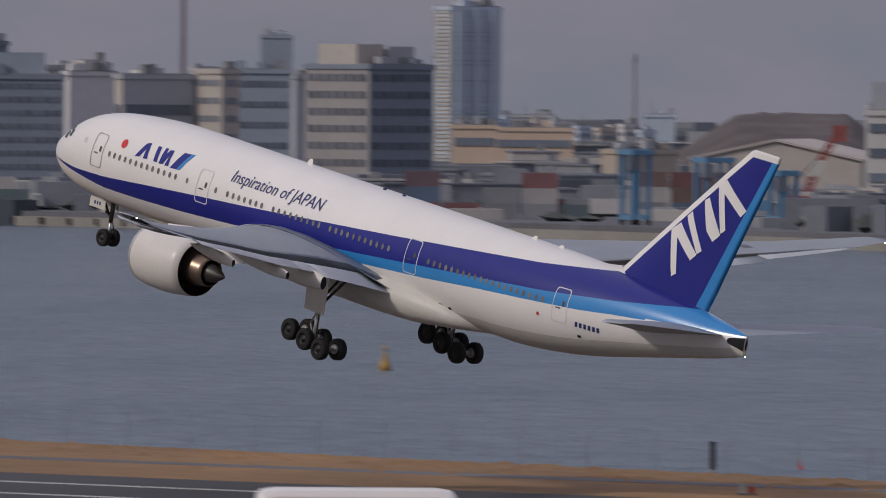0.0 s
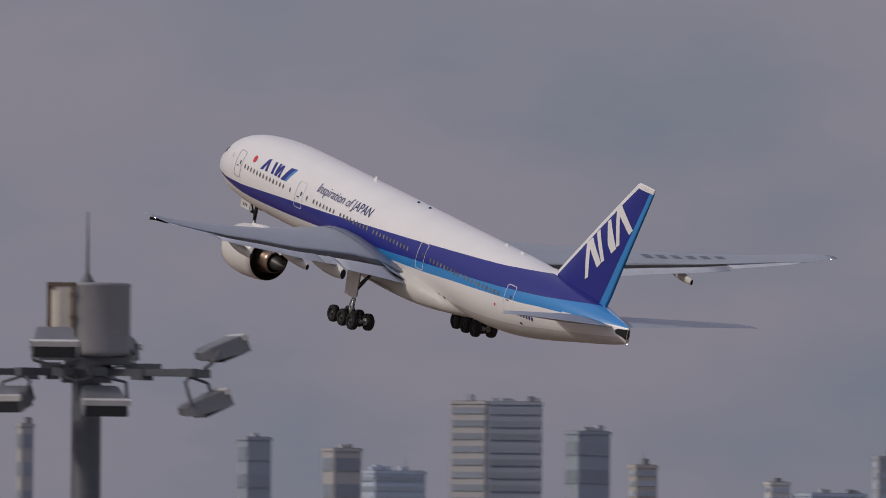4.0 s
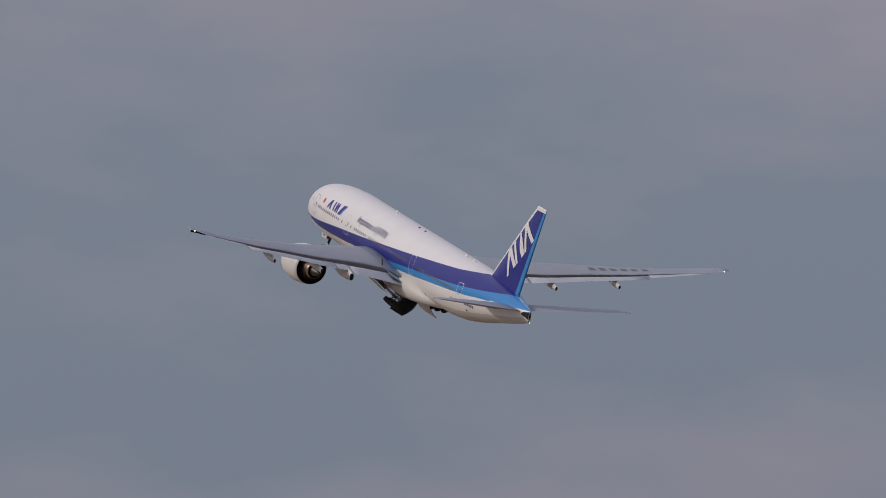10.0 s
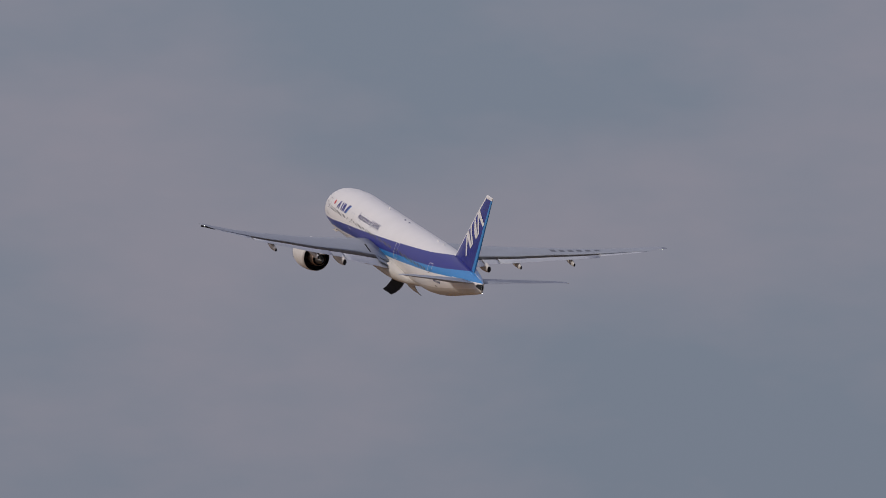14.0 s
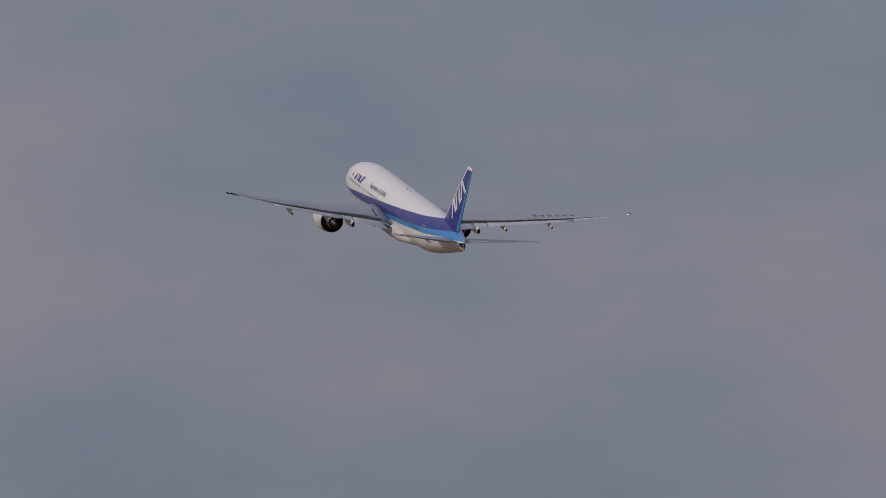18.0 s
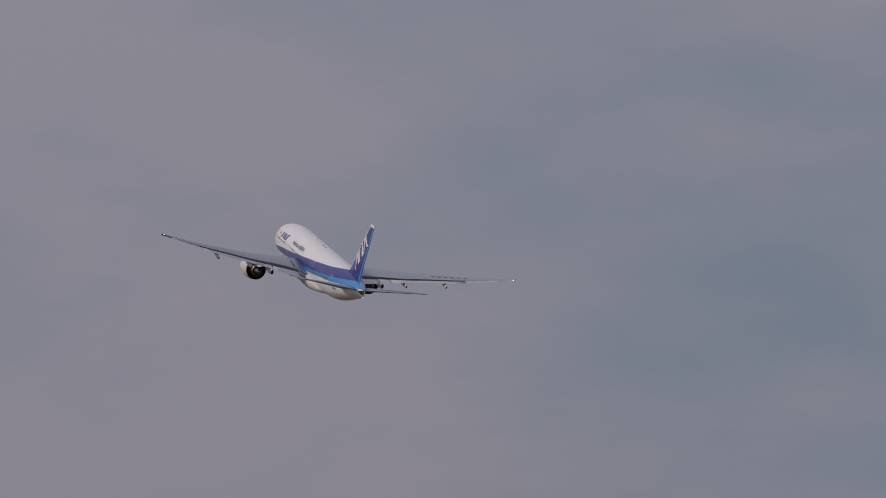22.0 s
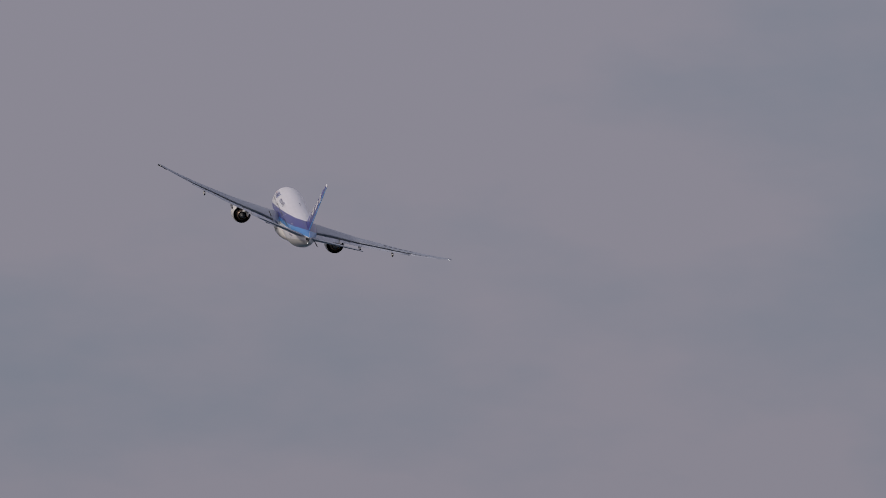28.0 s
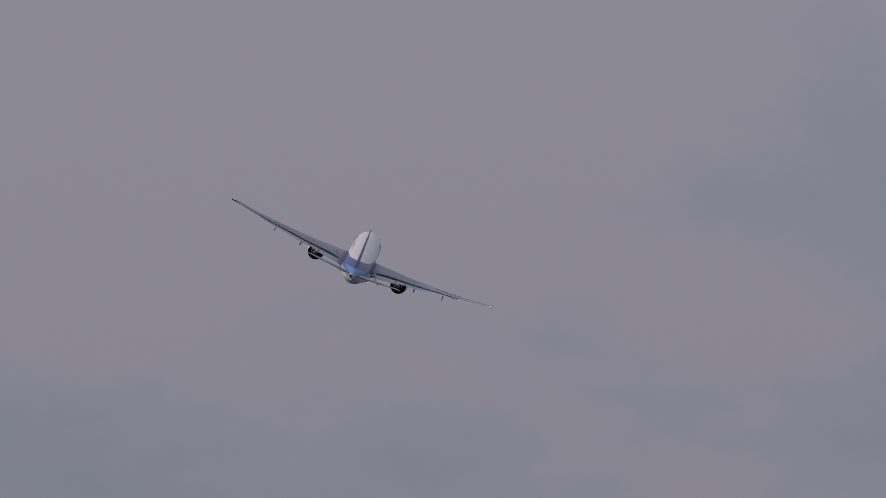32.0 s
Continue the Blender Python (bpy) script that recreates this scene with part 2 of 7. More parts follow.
class Shape:
    """Collects boxes, tubes and prisms into one mesh."""

    def __init__(self):
        self.v, self.f, self.i = [], [], []

    def add(self, verts, faces, slot=0):
        n = len(self.v)
        self.v += [Vector(p) for p in verts]
        self.f += [tuple(n + k for k in f) for f in faces]
        self.i += [slot] * len(faces)
        return self

    def box(self, x0, y0, z0, x1, y1, z1, slot=0, m=None):
        vs = [Vector((x, y, z)) for z in (z0, z1) for y in (y0, y1) for x in (x0, x1)]
        if m is not None:
            vs = [m @ p for p in vs]
        return self.add(vs, [(0, 2, 3, 1), (4, 5, 7, 6), (0, 1, 5, 4), (2, 6, 7, 3), (0, 4, 6, 2), (1, 3, 7, 5)], slot)

    def tube(self, a, b, r0, r1=None, n=12, slot=0, caps=True):
        a, b = Vector(a), Vector(b)
        r1 = r0 if r1 is None else r1
        turn = (b - a).to_track_quat("Z", "Y").to_matrix()
        ring = [turn @ Vector((math.cos(2 * math.pi * k / n), math.sin(2 * math.pi * k / n), 0)) for k in range(n)]
        vs = [a + p * r0 for p in ring] + [b + p * r1 for p in ring]
        fs = [(k, (k + 1) % n, n + (k + 1) % n, n + k) for k in range(n)]
        if caps:
            fs += [tuple(range(n - 1, -1, -1)), tuple(range(n, 2 * n))]
        return self.add(vs, fs, slot)

    def lathe(self, rows, n=28, axis="x", slot=0, centre=(0, 0, 0)):
        """rows: (along, radius)."""
        c = Vector(centre)
        vs = []
        for a, r in rows:
            for k in range(n):
                p, q = r * math.cos(2 * math.pi * k / n), r * math.sin(2 * math.pi * k / n)
                vs.append(c + (Vector((a, p, q)) if axis == "x" else Vector((p, a, q)) if axis == "y" else Vector((p, q, a))))
        fs = [(i * n + k, i * n + (k + 1) % n, (i + 1) * n + (k + 1) % n, (i + 1) * n + k)
              for i in range(len(rows) - 1) for k in range(n)]
        return self.add(vs, fs, slot)

    def mesh(self, name, mats, smooth=False):
        me = mesh_of(name, self.v, self.f, mats, self.i, smooth)
        bm = bmesh.new()
        bm.from_mesh(me)
        bmesh.ops.recalc_face_normals(bm, faces=bm.faces)
        bm.to_mesh(me)
        bm.free()
        return me


def lerp_table(table, x):
    """Piecewise linear rows of (x, value, ...); eased by neighbours outside."""
    if x <= table[0][0]:
        return table[0][1:]
    for a, b in zip(table, table[1:]):
        if x <= b[0]:
            k = (x - a[0]) / (b[0] - a[0])
            return tuple(p + (q - p) * k for p, q in zip(a[1:], b[1:]))
    return table[-1][1:]


def smooth_table(table, x):
    """The same through a Catmull-Rom curve."""
    n = len(table)
    if x <= table[0][0]:
        return table[0][1:]
    for i in range(n - 1):
        a, b = table[i], table[i + 1]
        if x <= b[0]:
            p, q = table[max(i - 1, 0)], table[min(i + 2, n - 1)]
            h = b[0] - a[0]
            k = (x - a[0]) / h
            res = []
            for j in range(1, len(a)):
                m0 = (b[j] - p[j]) / max(b[0] - p[0], 1e-6) * h
                m1 = (q[j] - a[j]) / max(q[0] - a[0], 1e-6) * h
                res.append((2 * k**3 - 3 * k**2 + 1) * a[j] + (k**3 - 2 * k**2 + k) * m0
                           + (-2 * k**3 + 3 * k**2) * b[j] + (k**3 - k**2) * m1)
            return tuple(res)
    return table[-1][1:]

# ---- the airliner: x forward, y to its left, z up; stations are metres behind the nose ----
S0 = 31.8
BODY = [(0.0, -0.62, -0.66, 0.02), (0.12, -0.22, -1.12, 0.45), (0.4, 0.1, -1.55, 0.82), (0.9, 0.46, -1.94, 1.2), (1.6, 0.96, -2.28, 1.6),
        (2.4, 1.48, -2.53, 1.95), (3.2, 1.9, -2.7, 2.22), (4.2, 2.26, -2.83, 2.47), (5.5, 2.56, -2.95, 2.7), (7.2, 2.81, -3.03, 2.9),
        (9.2, 2.99, -3.09, 3.04), (11.5, 3.1, -3.1, 3.1), (20.0, 3.1, -3.1, 3.1), (31.0, 3.1, -3.1, 3.1), (41.5, 3.1, -3.1, 3.1),
        (44.0, 3.1, -3.12, 3.08), (47.0, 3.08, -2.92, 2.95), (50.0, 3.0, -2.5, 2.7), (53.0, 2.85, -1.9, 2.32), (56.0, 2.6, -1.25, 1.84),
        (58.5, 2.3, -0.72, 1.36), (60.5, 2.0, -0.28, 0.9), (62.0, 1.77, 0.1, 0.46), (62.9, 1.6, 0.36, 0.14)]
BLUE_TOP = [(0.7, -1.05), (4.0, -1.2), (7.35, -1.06), (11.3, -0.7), (16.1, -0.3), (19.9, -0.02), (22.9, 0.22), (27.0, 0.58), (33.7, 1.15),
            (40.0, 1.72), (46.6, 2.32), (51.0, 2.86), (52.5, 3.02)]
BLUE_LOW = [(0.7, -1.06), (3.5, -1.42), (7.0, -1.78), (11.0, -1.72), (15.0, -1.58), (19.5, -1.33), (26.7, -0.82), (31.0, -0.52), (37.3, 0.04),
            (42.8, 0.5), (47.9, 0.92), (53.2, 1.5), (55.0, 1.76), (56.4, 1.96), (58.0, 2.2), (59.0, 2.3), (62.9, 1.68)]
LIGHT_LOW = [(26.5, -0.95), (31.0, -1.08), (37.4, -0.64), (43.0, -0.14), (48.0, 0.22), (51.0, 0.44), (53.4, 0.72), (56.8, 1.02), (59.2, 1.24), (61.4, 1.44),
             (62.9, 1.56)]


def section(s):
    return smooth_table(BODY, s)


def skin(s, z, side=1, lift=0.0):
    """The point of the fuselage's skin at a station and height."""
    top, low, half = section(s)
    zc, hz = (top + low) / 2, max((top - low) / 2, 0.01)
    c = max(-1.0, min(1.0, (z - zc) / hz))
    y = half * math.sqrt(max(0.0, 1 - c * c))
    n = Vector((0, y / half**2, (z - zc) / hz**2))
    n = n.normalized() if n.length > 0 else Vector((0, 1, 0))
    return Vector((S0 - s, side * (y + lift * n.y), zc + hz * c + lift * n.z))


def fuselage_mesh():
    stations = [0.0, 0.04, 0.12, 0.25, 0.4, 0.65, 0.9, 1.2, 1.6, 2.0, 2.4, 2.8, 3.2, 3.7, 4.2, 4.8, 5.5, 6.3, 7.2, 8.2, 9.2, 10.3]
    stations += [11.5 + 1.0 * k for k in range(31)] + [42.0 + 0.6 * k for k in range(35)] + [62.9]
    stations = sorted({round(s, 3) for s in stations if s <= 62.9})
    counts = (9, 6, 4, 9)
    verts, faces, index = [], [], []
    row = sum(counts) + 1
    for s in stations:
        top, low, half = section(s)
        zc, hz = (top + low) / 2, (top - low) / 2
        cuts = [0.0]
        for table in (BLUE_TOP, BLUE_LOW, LIGHT_LOW):
            z = lerp_table(table, s)[0]
            if table is LIGHT_LOW and s < 26.5:
                z = lerp_table(BLUE_LOW, s)[0]
            c = max(-0.999, min(0.9995, (z - zc) / max(hz, 0.01)))
            cuts.append(max(cuts[-1] + 1e-4, math.acos(c)))
        cuts.append(math.pi)
        angles = [cuts[b] + (cuts[b + 1] - cuts[b]) * k / n for b, n in enumerate(counts) for k in range(n)] + [math.pi]
        for side in (1, -1):
            verts += [Vector((S0 - s, side * half * math.sin(a), zc + hz * math.cos(a))) for a in angles]
    bands = [b for b, n in enumerate(counts) for _ in range(n)]
    for i in range(len(stations) - 1):
        for side in (0, 1):
            a, b = (2 * i + side) * row, (2 * (i + 1) + side) * row
            for k in range(row - 1):
                quad = (a + k, a + k + 1, b + k + 1, b + k)
                faces.append(quad if side else quad[::-1])
                index.append((0, 1, 2, 0)[bands[k]] if bands[k] < 3 or k < row - 6 else 3)
    me = mesh_of("fuselage", verts, faces, [WHITE, DARK_BLUE, LIGHT_BLUE, BELLY], index)
    bm = bmesh.new()
    bm.from_mesh(me)
    bmesh.ops.remove_doubles(bm, verts=bm.verts, dist=0.0008)
    bmesh.ops.recalc_face_normals(bm, faces=bm.faces)
    bm.to_mesh(me)
    bm.free()
    return me


def foil(chord, thick, n=9):
    """A closed section from the trailing edge over the top: (back from the leading edge, up)."""
    top, low = [], []
    for k in range(n + 1):
        x = (1 - math.cos(math.pi * k / n)) / 2
        t = 5 * thick * (0.2969 * math.sqrt(x) - 0.126 * x - 0.3516 * x**2 + 0.2843 * x**3 - 0.1036 * x**4)
        camber = 0.018 * math.sin(math.pi * x)
        top.append((x * chord, (camber + t) * chord))
        low.append((x * chord, (camber - t) * chord))
    return top[::-1] + low[1:]


def lifting(name, rows, mats, axis="y", slots=None, smooth=True, cuts=None):
    """Lofts sections (span, leading station, chord, height, thickness, twist) along y, or along z for a fin."""
    verts, faces, index = [], [], []
    first = None
    for span, lead, chord, height, thick, twist in rows:
        sec = foil(chord, thick)
        first = len(sec)
        stop = cuts(abs(span)) if cuts else 1.0
        if stop < 1.0:
            half = 5 * thick * (0.2969 * math.sqrt(stop) - 0.126 * stop - 0.3516 * stop**2 + 0.2843 * stop**3 - 0.1036 * stop**4)
            bow = 0.018 * math.sin(math.pi * stop)
            sec = [(p, q) if p <= stop * chord else (stop * chord, (bow + (half if k <= 9 else -half)) * chord) for k, (p, q) in enumerate(sec)]
        for back, up in sec:
            c, s = math.cos(radians(twist)), math.sin(radians(twist))
            dx, dz = (back - chord * 0.3) * c + up * s + chord * 0.3, -(back - chord * 0.3) * s + up * c
            if axis == "y":
                verts.append(Vector((S0 - lead - dx, span, height + dz)))
            else:
                verts.append(Vector((S0 - lead - back, up + height, span)))
    n = first
    for i in range(len(rows) - 1):
        for k in range(n):
            a, b = i * n + k, i * n + (k + 1) % n
            faces.append((a, b, b + n, a + n))
            index.append(slots(k, n, i) if slots else 0)
    faces.append(tuple(range(n)))
    index.append(index[0])
    faces.append(tuple(reversed(range((len(rows) - 1) * n, len(rows) * n))))
    index.append(index[-1])
    me = mesh_of(name, verts, faces, mats, index, smooth)
    bm = bmesh.new()
    bm.from_mesh(me)
    bmesh.ops.recalc_face_normals(bm, faces=bm.faces)
    bm.to_mesh(me)
    bm.free()
    return me


FIN = [(2.0, 50.3, 8.9), (2.6, 50.9, 8.53), (3.2, 51.5, 8.2), (4.5, 52.8, 7.4), (7.5, 55.85, 5.54), (10.5, 58.95, 3.67), (11.85, 60.38, 2.78), (12.15, 60.7, 2.53), (12.27, 60.95, 2.28)]


def fin_half(s, z):
    """Half the fin's thickness at a station and height."""
    lead, chord = lerp_table(FIN, z)
    x = max(0.0, min(1.0, (s - lead) / chord))
    return chord * 5 * 0.085 * (0.2969 * math.sqrt(x) - 0.126 * x - 0.3516 * x**2 + 0.2843 * x**3 - 0.1036 * x**4)


def fin_mesh():
    """Sections with cuts along the white leading strip and the light blue rudder edge."""
    verts, faces, index = [], [], []
    n = 0
    for z, lead, chord in FIN:
        wl, wt = 0.6, 0.55 + 0.55 * (12.3 - z) / 10
        back = [0, 0.06, 0.2, 0.4, wl] + [wl + (chord - wt - wl) * k / 6 for k in range(1, 7)] + [chord - wt / 2, chord]
        n = len(back)
        for side in (1, -1):
            verts += [(S0 - lead - b, side * fin_half(lead + b, z), z) for b in back]
    for i in range(len(FIN) - 1):
        for side in (0, 1):
            a, b = (2 * i + side) * n, (2 * i + 2 + side) * n
            for k in range(n - 1):
                faces.append((a + k, a + k + 1, b + k + 1, b + k))
                index.append(0 if k < 4 or i >= 6 else 2 if k >= n - 3 else 1)
    top = (len(FIN) - 1) * 2 * n
    faces += [(top + k, top + k + 1, top + n + k + 1, top + n + k) for k in range(n - 1)]
    index += [0] * (n - 1)
    me = mesh_of("fin", verts, faces, [WHITE, DARK_BLUE, LIGHT_BLUE], index)
    bm = bmesh.new()
    bm.from_mesh(me)
    bmesh.ops.remove_doubles(bm, verts=bm.verts, dist=0.001)
    bmesh.ops.recalc_face_normals(bm, faces=bm.faces)
    bm.to_mesh(me)
    bm.free()
    return me


WING = [(2.2, 20.7, 14.3, -1.58, 0.135, 1.0), (4.5, 22.3, 12.5, -1.26, 0.125, 1.0), (7.0, 24.05, 10.9, -0.9, 0.115, 1.0), (9.8, 26.0, 9.2, -0.55, 0.11, 0.9),
        (13.0, 28.25, 7.85, -0.14, 0.105, 0.8), (17.0, 31.05, 6.35, 0.55, 0.1, 0.2), (21.0, 33.85, 4.95, 1.22, 0.095, -0.3), (25.0, 36.6, 3.6, 2.02, 0.09, -0.8),
        (28.3, 38.95, 2.45, 2.82, 0.085, -1.2), (29.6, 40.1, 1.75, 3.22, 0.08, -1.4), (30.25, 41.05, 1.05, 3.36, 0.07, -1.5)]


def wing_at(y):
    return smooth_table(WING, abs(y))


def wing_top(y, f, lift=0.0):
    """A point of the wing's upper skin at a share f of the chord."""
    lead, chord, height, thick, twist = wing_at(y)
    t = 5 * thick * (0.2969 * math.sqrt(f) - 0.126 * f - 0.3516 * f**2 + 0.2843 * f**3 - 0.1036 * f**4)
    back, up = f * chord, (0.018 * math.sin(math.pi * f) + t) * chord
    c, s = math.cos(radians(twist)), math.sin(radians(twist))
    return Vector((S0 - lead - ((back - chord * 0.3) * c + up * s + chord * 0.3), y, height - (back - chord * 0.3) * s + up * c + lift))


def mirror(rows, side):
    return [(side * r[0], *r[1:]) for r in rows]


def panel_on_wing(name, y0, y1, f0, f1, drop, back, sag, mats, side, thick=0.02, steps=6, slots=None):
    """A flap, slat or control panel: a thin wing of its own between two fractions of the chord."""
    rows = []
    for k in range(steps + 1):
        y = y0 + (y1 - y0) * k / steps
        lead, chord, height, th, tw = wing_at(y)
        rows.append((side * y, lead + chord * f0 + back, chord * (f1 - f0), height - math.sin(radians(tw)) * chord * (f0 - 0.3) + sag, thick, drop))
    return lifting(name, rows, mats, slots=slots)


def decal(name, s0, z0, outline, material, parent, side=1, lift=0.012, label="", sub=8):
    """A flat painted shape laid on the fuselage: outline of (aft, up) in metres from (s0, z0), a convex polygon."""
    bm = bmesh.new()
    vs = [bm.verts.new((a, b, 0)) for a, b in outline]
    bm.faces.new(vs)
    lo, hi = min(b for _, b in outline), max(b for _, b in outline)
    for k in range(1, sub):
        bmesh.ops.bisect_plane(bm, geom=bm.verts[:] + bm.edges[:] + bm.faces[:], plane_co=(0, lo + (hi - lo) * k / sub, 0), plane_no=(0, 1, 0))
    for v in bm.verts:
        v.co = skin(s0 + v.co.x, z0 + v.co.y, side, lift)
    bmesh.ops.recalc_face_normals(bm, faces=bm.faces)
    me = bpy.data.meshes.new(name)
    bm.to_mesh(me)
    bm.free()
    me.materials.append(material)
    return part(name, me, parent, label)


def ring_decal(name, s0, z0, w, h, border, material, parent, side=1, lift=0.014, round_=0.2, label=""):
    """A thin outline with rounded corners laid on the fuselage."""
    pts = []
    for cx, cy, a0 in ((w / 2 - round_, h / 2 - round_, 0), (-w / 2 + round_, h / 2 - round_, 90), (-w / 2 + round_, -h / 2 + round_, 180),
                       (w / 2 - round_, -h / 2 + round_, 270)):
        pts += [(cx + round_ * math.cos(radians(a0 + 22.5 * k)), cy + round_ * math.sin(radians(a0 + 22.5 * k))) for k in range(5)]
    full = []
    for a, b in zip(pts, pts[1:] + pts[:1]):
        n = max(1, int(math.dist(a, b) / 0.25))
        full += [(a[0] + (b[0] - a[0]) * k / n, a[1] + (b[1] - a[1]) * k / n) for k in range(n)]
    n = len(full)
    outer = [skin(s0 + a, z0 + b, side, lift) for a, b in full]
    inner = [skin(s0 + a * (1 - 2 * border / w), z0 + b * (1 - 2 * border / h), side, lift) for a, b in full]
    return part(name, mesh_of(name, outer + inner, [(k, (k + 1) % n, n + (k + 1) % n, n + k) for k in range(n)], [material]), parent, label)


def words(text, height, s0, z0, material, parent, side=1, slope=0.0):
    """Lettering in the built-in font, bent onto the fuselage."""
    cu = bpy.data.curves.new("lettering", "FONT")
    cu.body, cu.size, cu.shear, cu.extrude = text, height, 0.12, 0.0
    cu.resolution_u = 3
    cu.offset = 0.002
    ob = bpy.data.objects.new("lettering", cu)
    scene.collection.objects.link(ob)
    dg = bpy.context.evaluated_depsgraph_get()
    me = bpy.data.meshes.new_from_object(ob.evaluated_get(dg))
    bpy.data.objects.remove(ob)
    bm = bmesh.new()
    bm.from_mesh(me)
    for k in range(-3, 12):
        bmesh.ops.bisect_plane(bm, geom=bm.verts[:] + bm.edges[:] + bm.faces[:], plane_co=(0, k * 0.09, 0), plane_no=(0, 1, 0))
    bmesh.ops.triangulate(bm, faces=bm.faces)
    for v in bm.verts:
        v.co = skin(s0 + v.co.x, z0 + v.co.y + slope * v.co.x, side, 0.026)
    bm.to_mesh(me)
    bm.free()
    me.materials.clear()
    me.materials.append(material)
    return part("lettering", me, parent, "dark blue lettering on white")


def wheel_mesh(r, w):
    sh = Shape()
    t = [(-w / 2, r * 0.55), (-w / 2, r * 0.85), (-w * 0.38, r * 0.97), (-w * 0.15, r), (w * 0.15, r), (w * 0.38, r * 0.97), (w / 2, r * 0.85), (w / 2, r * 0.55)]
    sh.lathe(t, 24, "y", 0)
    for sgn in (-1, 1):
        sh.lathe([(sgn * w * 0.46, r * 0.56), (sgn * w * 0.3, r * 0.5), (sgn * w * 0.3, r * 0.24), (sgn * w * 0.45, r * 0.2), (sgn * w * 0.47, 0.001)], 16, "y", 1)
    return sh.mesh("wheel", [RUBBER, HUB], True)


def engine(plane, side):
    """A large turbofan on its pylon, with fan, core and plug as parts."""
    cz = -3.0
    eng = part("engine", Shape().lathe([(S0 - s, r) for s, r in (
        (20.95, 1.5), (20.7, 1.56), (20.62, 1.64), (20.68, 1.73), (20.95, 1.82), (21.6, 1.91), (22.6, 1.95), (23.6, 1.9), (24.5, 1.8), (25.25, 1.68),
        (25.25, 1.65))], 40).mesh("nacelle", [NACELLE], True), plane,
        "off-white engine nacelle", pose(0, side * 9.65, cz))
    part("intake_lip", Shape().lathe([(S0 - s, r) for s, r in ((21.1, 1.5), (20.75, 1.54), (20.6, 1.64), (20.66, 1.74), (20.92, 1.825))], 40).mesh("intake_lip", [METAL], True), eng)
    part("intake_duct", Shape().lathe([(S0 - s, r) for s, r in ((21.0, 1.49), (21.8, 1.42), (22.4, 1.42))], 32).mesh("intake_duct", [GEAR_GREY], True), eng)
    fan = Shape().lathe([(S0 - 22.35, 1.42), (S0 - 22.3, 0.001)], 32, slot=0)
    for k in range(22):
        a = 2 * math.pi * k / 22
        m = pose(S0 - 22.15, 0, 0, math.degrees(a)) @ pose(0, 0, 0, 0, 0, 35)
        fan.box(-0.16, -0.015, 0.3, 0.16, 0.015, 1.4, 1, m)
    fan.lathe([(S0 - 22.1, 0.42), (S0 - 21.8, 0.3), (S0 - 21.55, 0.12), (S0 - 21.5, 0.001)], 20, slot=1)
    part("fan", fan.mesh("fan", [DARK_METAL, GEAR_GREY]), eng)
    part("fan_exit", Shape().lathe([(S0 - 25.24, 1.655), (S0 - 24.6, 1.68), (S0 - 23.9, 1.66), (S0 - 23.9, 1.0)], 32).mesh("fan_exit", [DARK_METAL], True), eng)
    part("core_cowl", Shape().lathe([(S0 - s, r) for s, r in ((23.9, 1.12), (24.9, 1.1), (25.5, 1.0), (26.0, 0.89), (26.4, 0.82), (26.4, 0.78), (25.9, 0.78))], 32).mesh("core_cowl", [BRONZE], True), eng, "heat-stained bronze core cowl")
    part("exhaust_plug", Shape().lathe([(S0 - s, r) for s, r in ((26.0, 0.62), (26.4, 0.6), (26.9, 0.43), (27.4, 0.2), (27.66, 0.02))], 24).mesh("exhaust_plug", [DARK_METAL], True), eng, "sooty exhaust plug")
    # pylon
    sh = Shape()
    prof = [(21.9, 1.9, 2.05), (23.5, 1.6, 2.25), (25.4, 1.15, 2.3), (27.2, 0.8, 2.15), (29.2, 1.2, 2.1)]
    vs = []
    for s, lo, hi in prof:
        w = 0.26 if 22 < s < 29 else 0.05
        vs += [(S0 - s, -w, lo), (S0 - s, w, lo), (S0 - s, w, hi), (S0 - s, -w, hi)]
    fs = [(4 * i + k, 4 * i + (k + 1) % 4, 4 * i + 4 + (k + 1) % 4, 4 * i + 4 + k) for i in range(len(prof) - 1) for k in range(4)]
    fs += [(0, 1, 2, 3), (16, 17, 18, 19)]
    part("pylon", sh.add(vs, fs).mesh("pylon", [WHITE]), eng)
    # nacelle strake and a cowl latch line
    part("strake", Shape().box(S0 - 23.0, -0.02, 1.9, S0 - 22.0, 0.02, 2.25, 0, pose(0, 0, 0, side * 40)).mesh("strake", [WHITE]), eng)
    return eng


def fairing_mesh(y, side, size):
    lead, chord, height, th, tw = wing_at(y)
    end = lead + chord + 1.0
    start = lead + chord * 0.45
    rows = []
    for k in range(13):
        u = k / 12
        rows.append((S0 - (start + (end - start) * u), max(0.02, size * math.sin(math.pi * u * 0.84) ** 0.7 if u > 0 else 0.02)))
    sh = Shape()
    n = 12
    vs = []
    for k, (x, r) in enumerate(rows):
        u = k / 12
        for j in range(n):
            a = 2 * math.pi * j / n
            vs.append((x, side * y + r * 0.75 * math.cos(a), height - 0.5 * size - 0.3 - 0.28 * u + r * 1.25 * math.sin(a)))
    fs = [(i * n + j, i * n + (j + 1) % n, (i + 1) * n + (j + 1) % n, (i + 1) * n + j) for i in range(12) for j in range(n)]
    return sh.add(vs, fs + [tuple(range(n))]).add(vs[12 * n:], [tuple(range(n))], 1).mesh("flap_track_fairing", [BELLY, BAY_DARK], True)


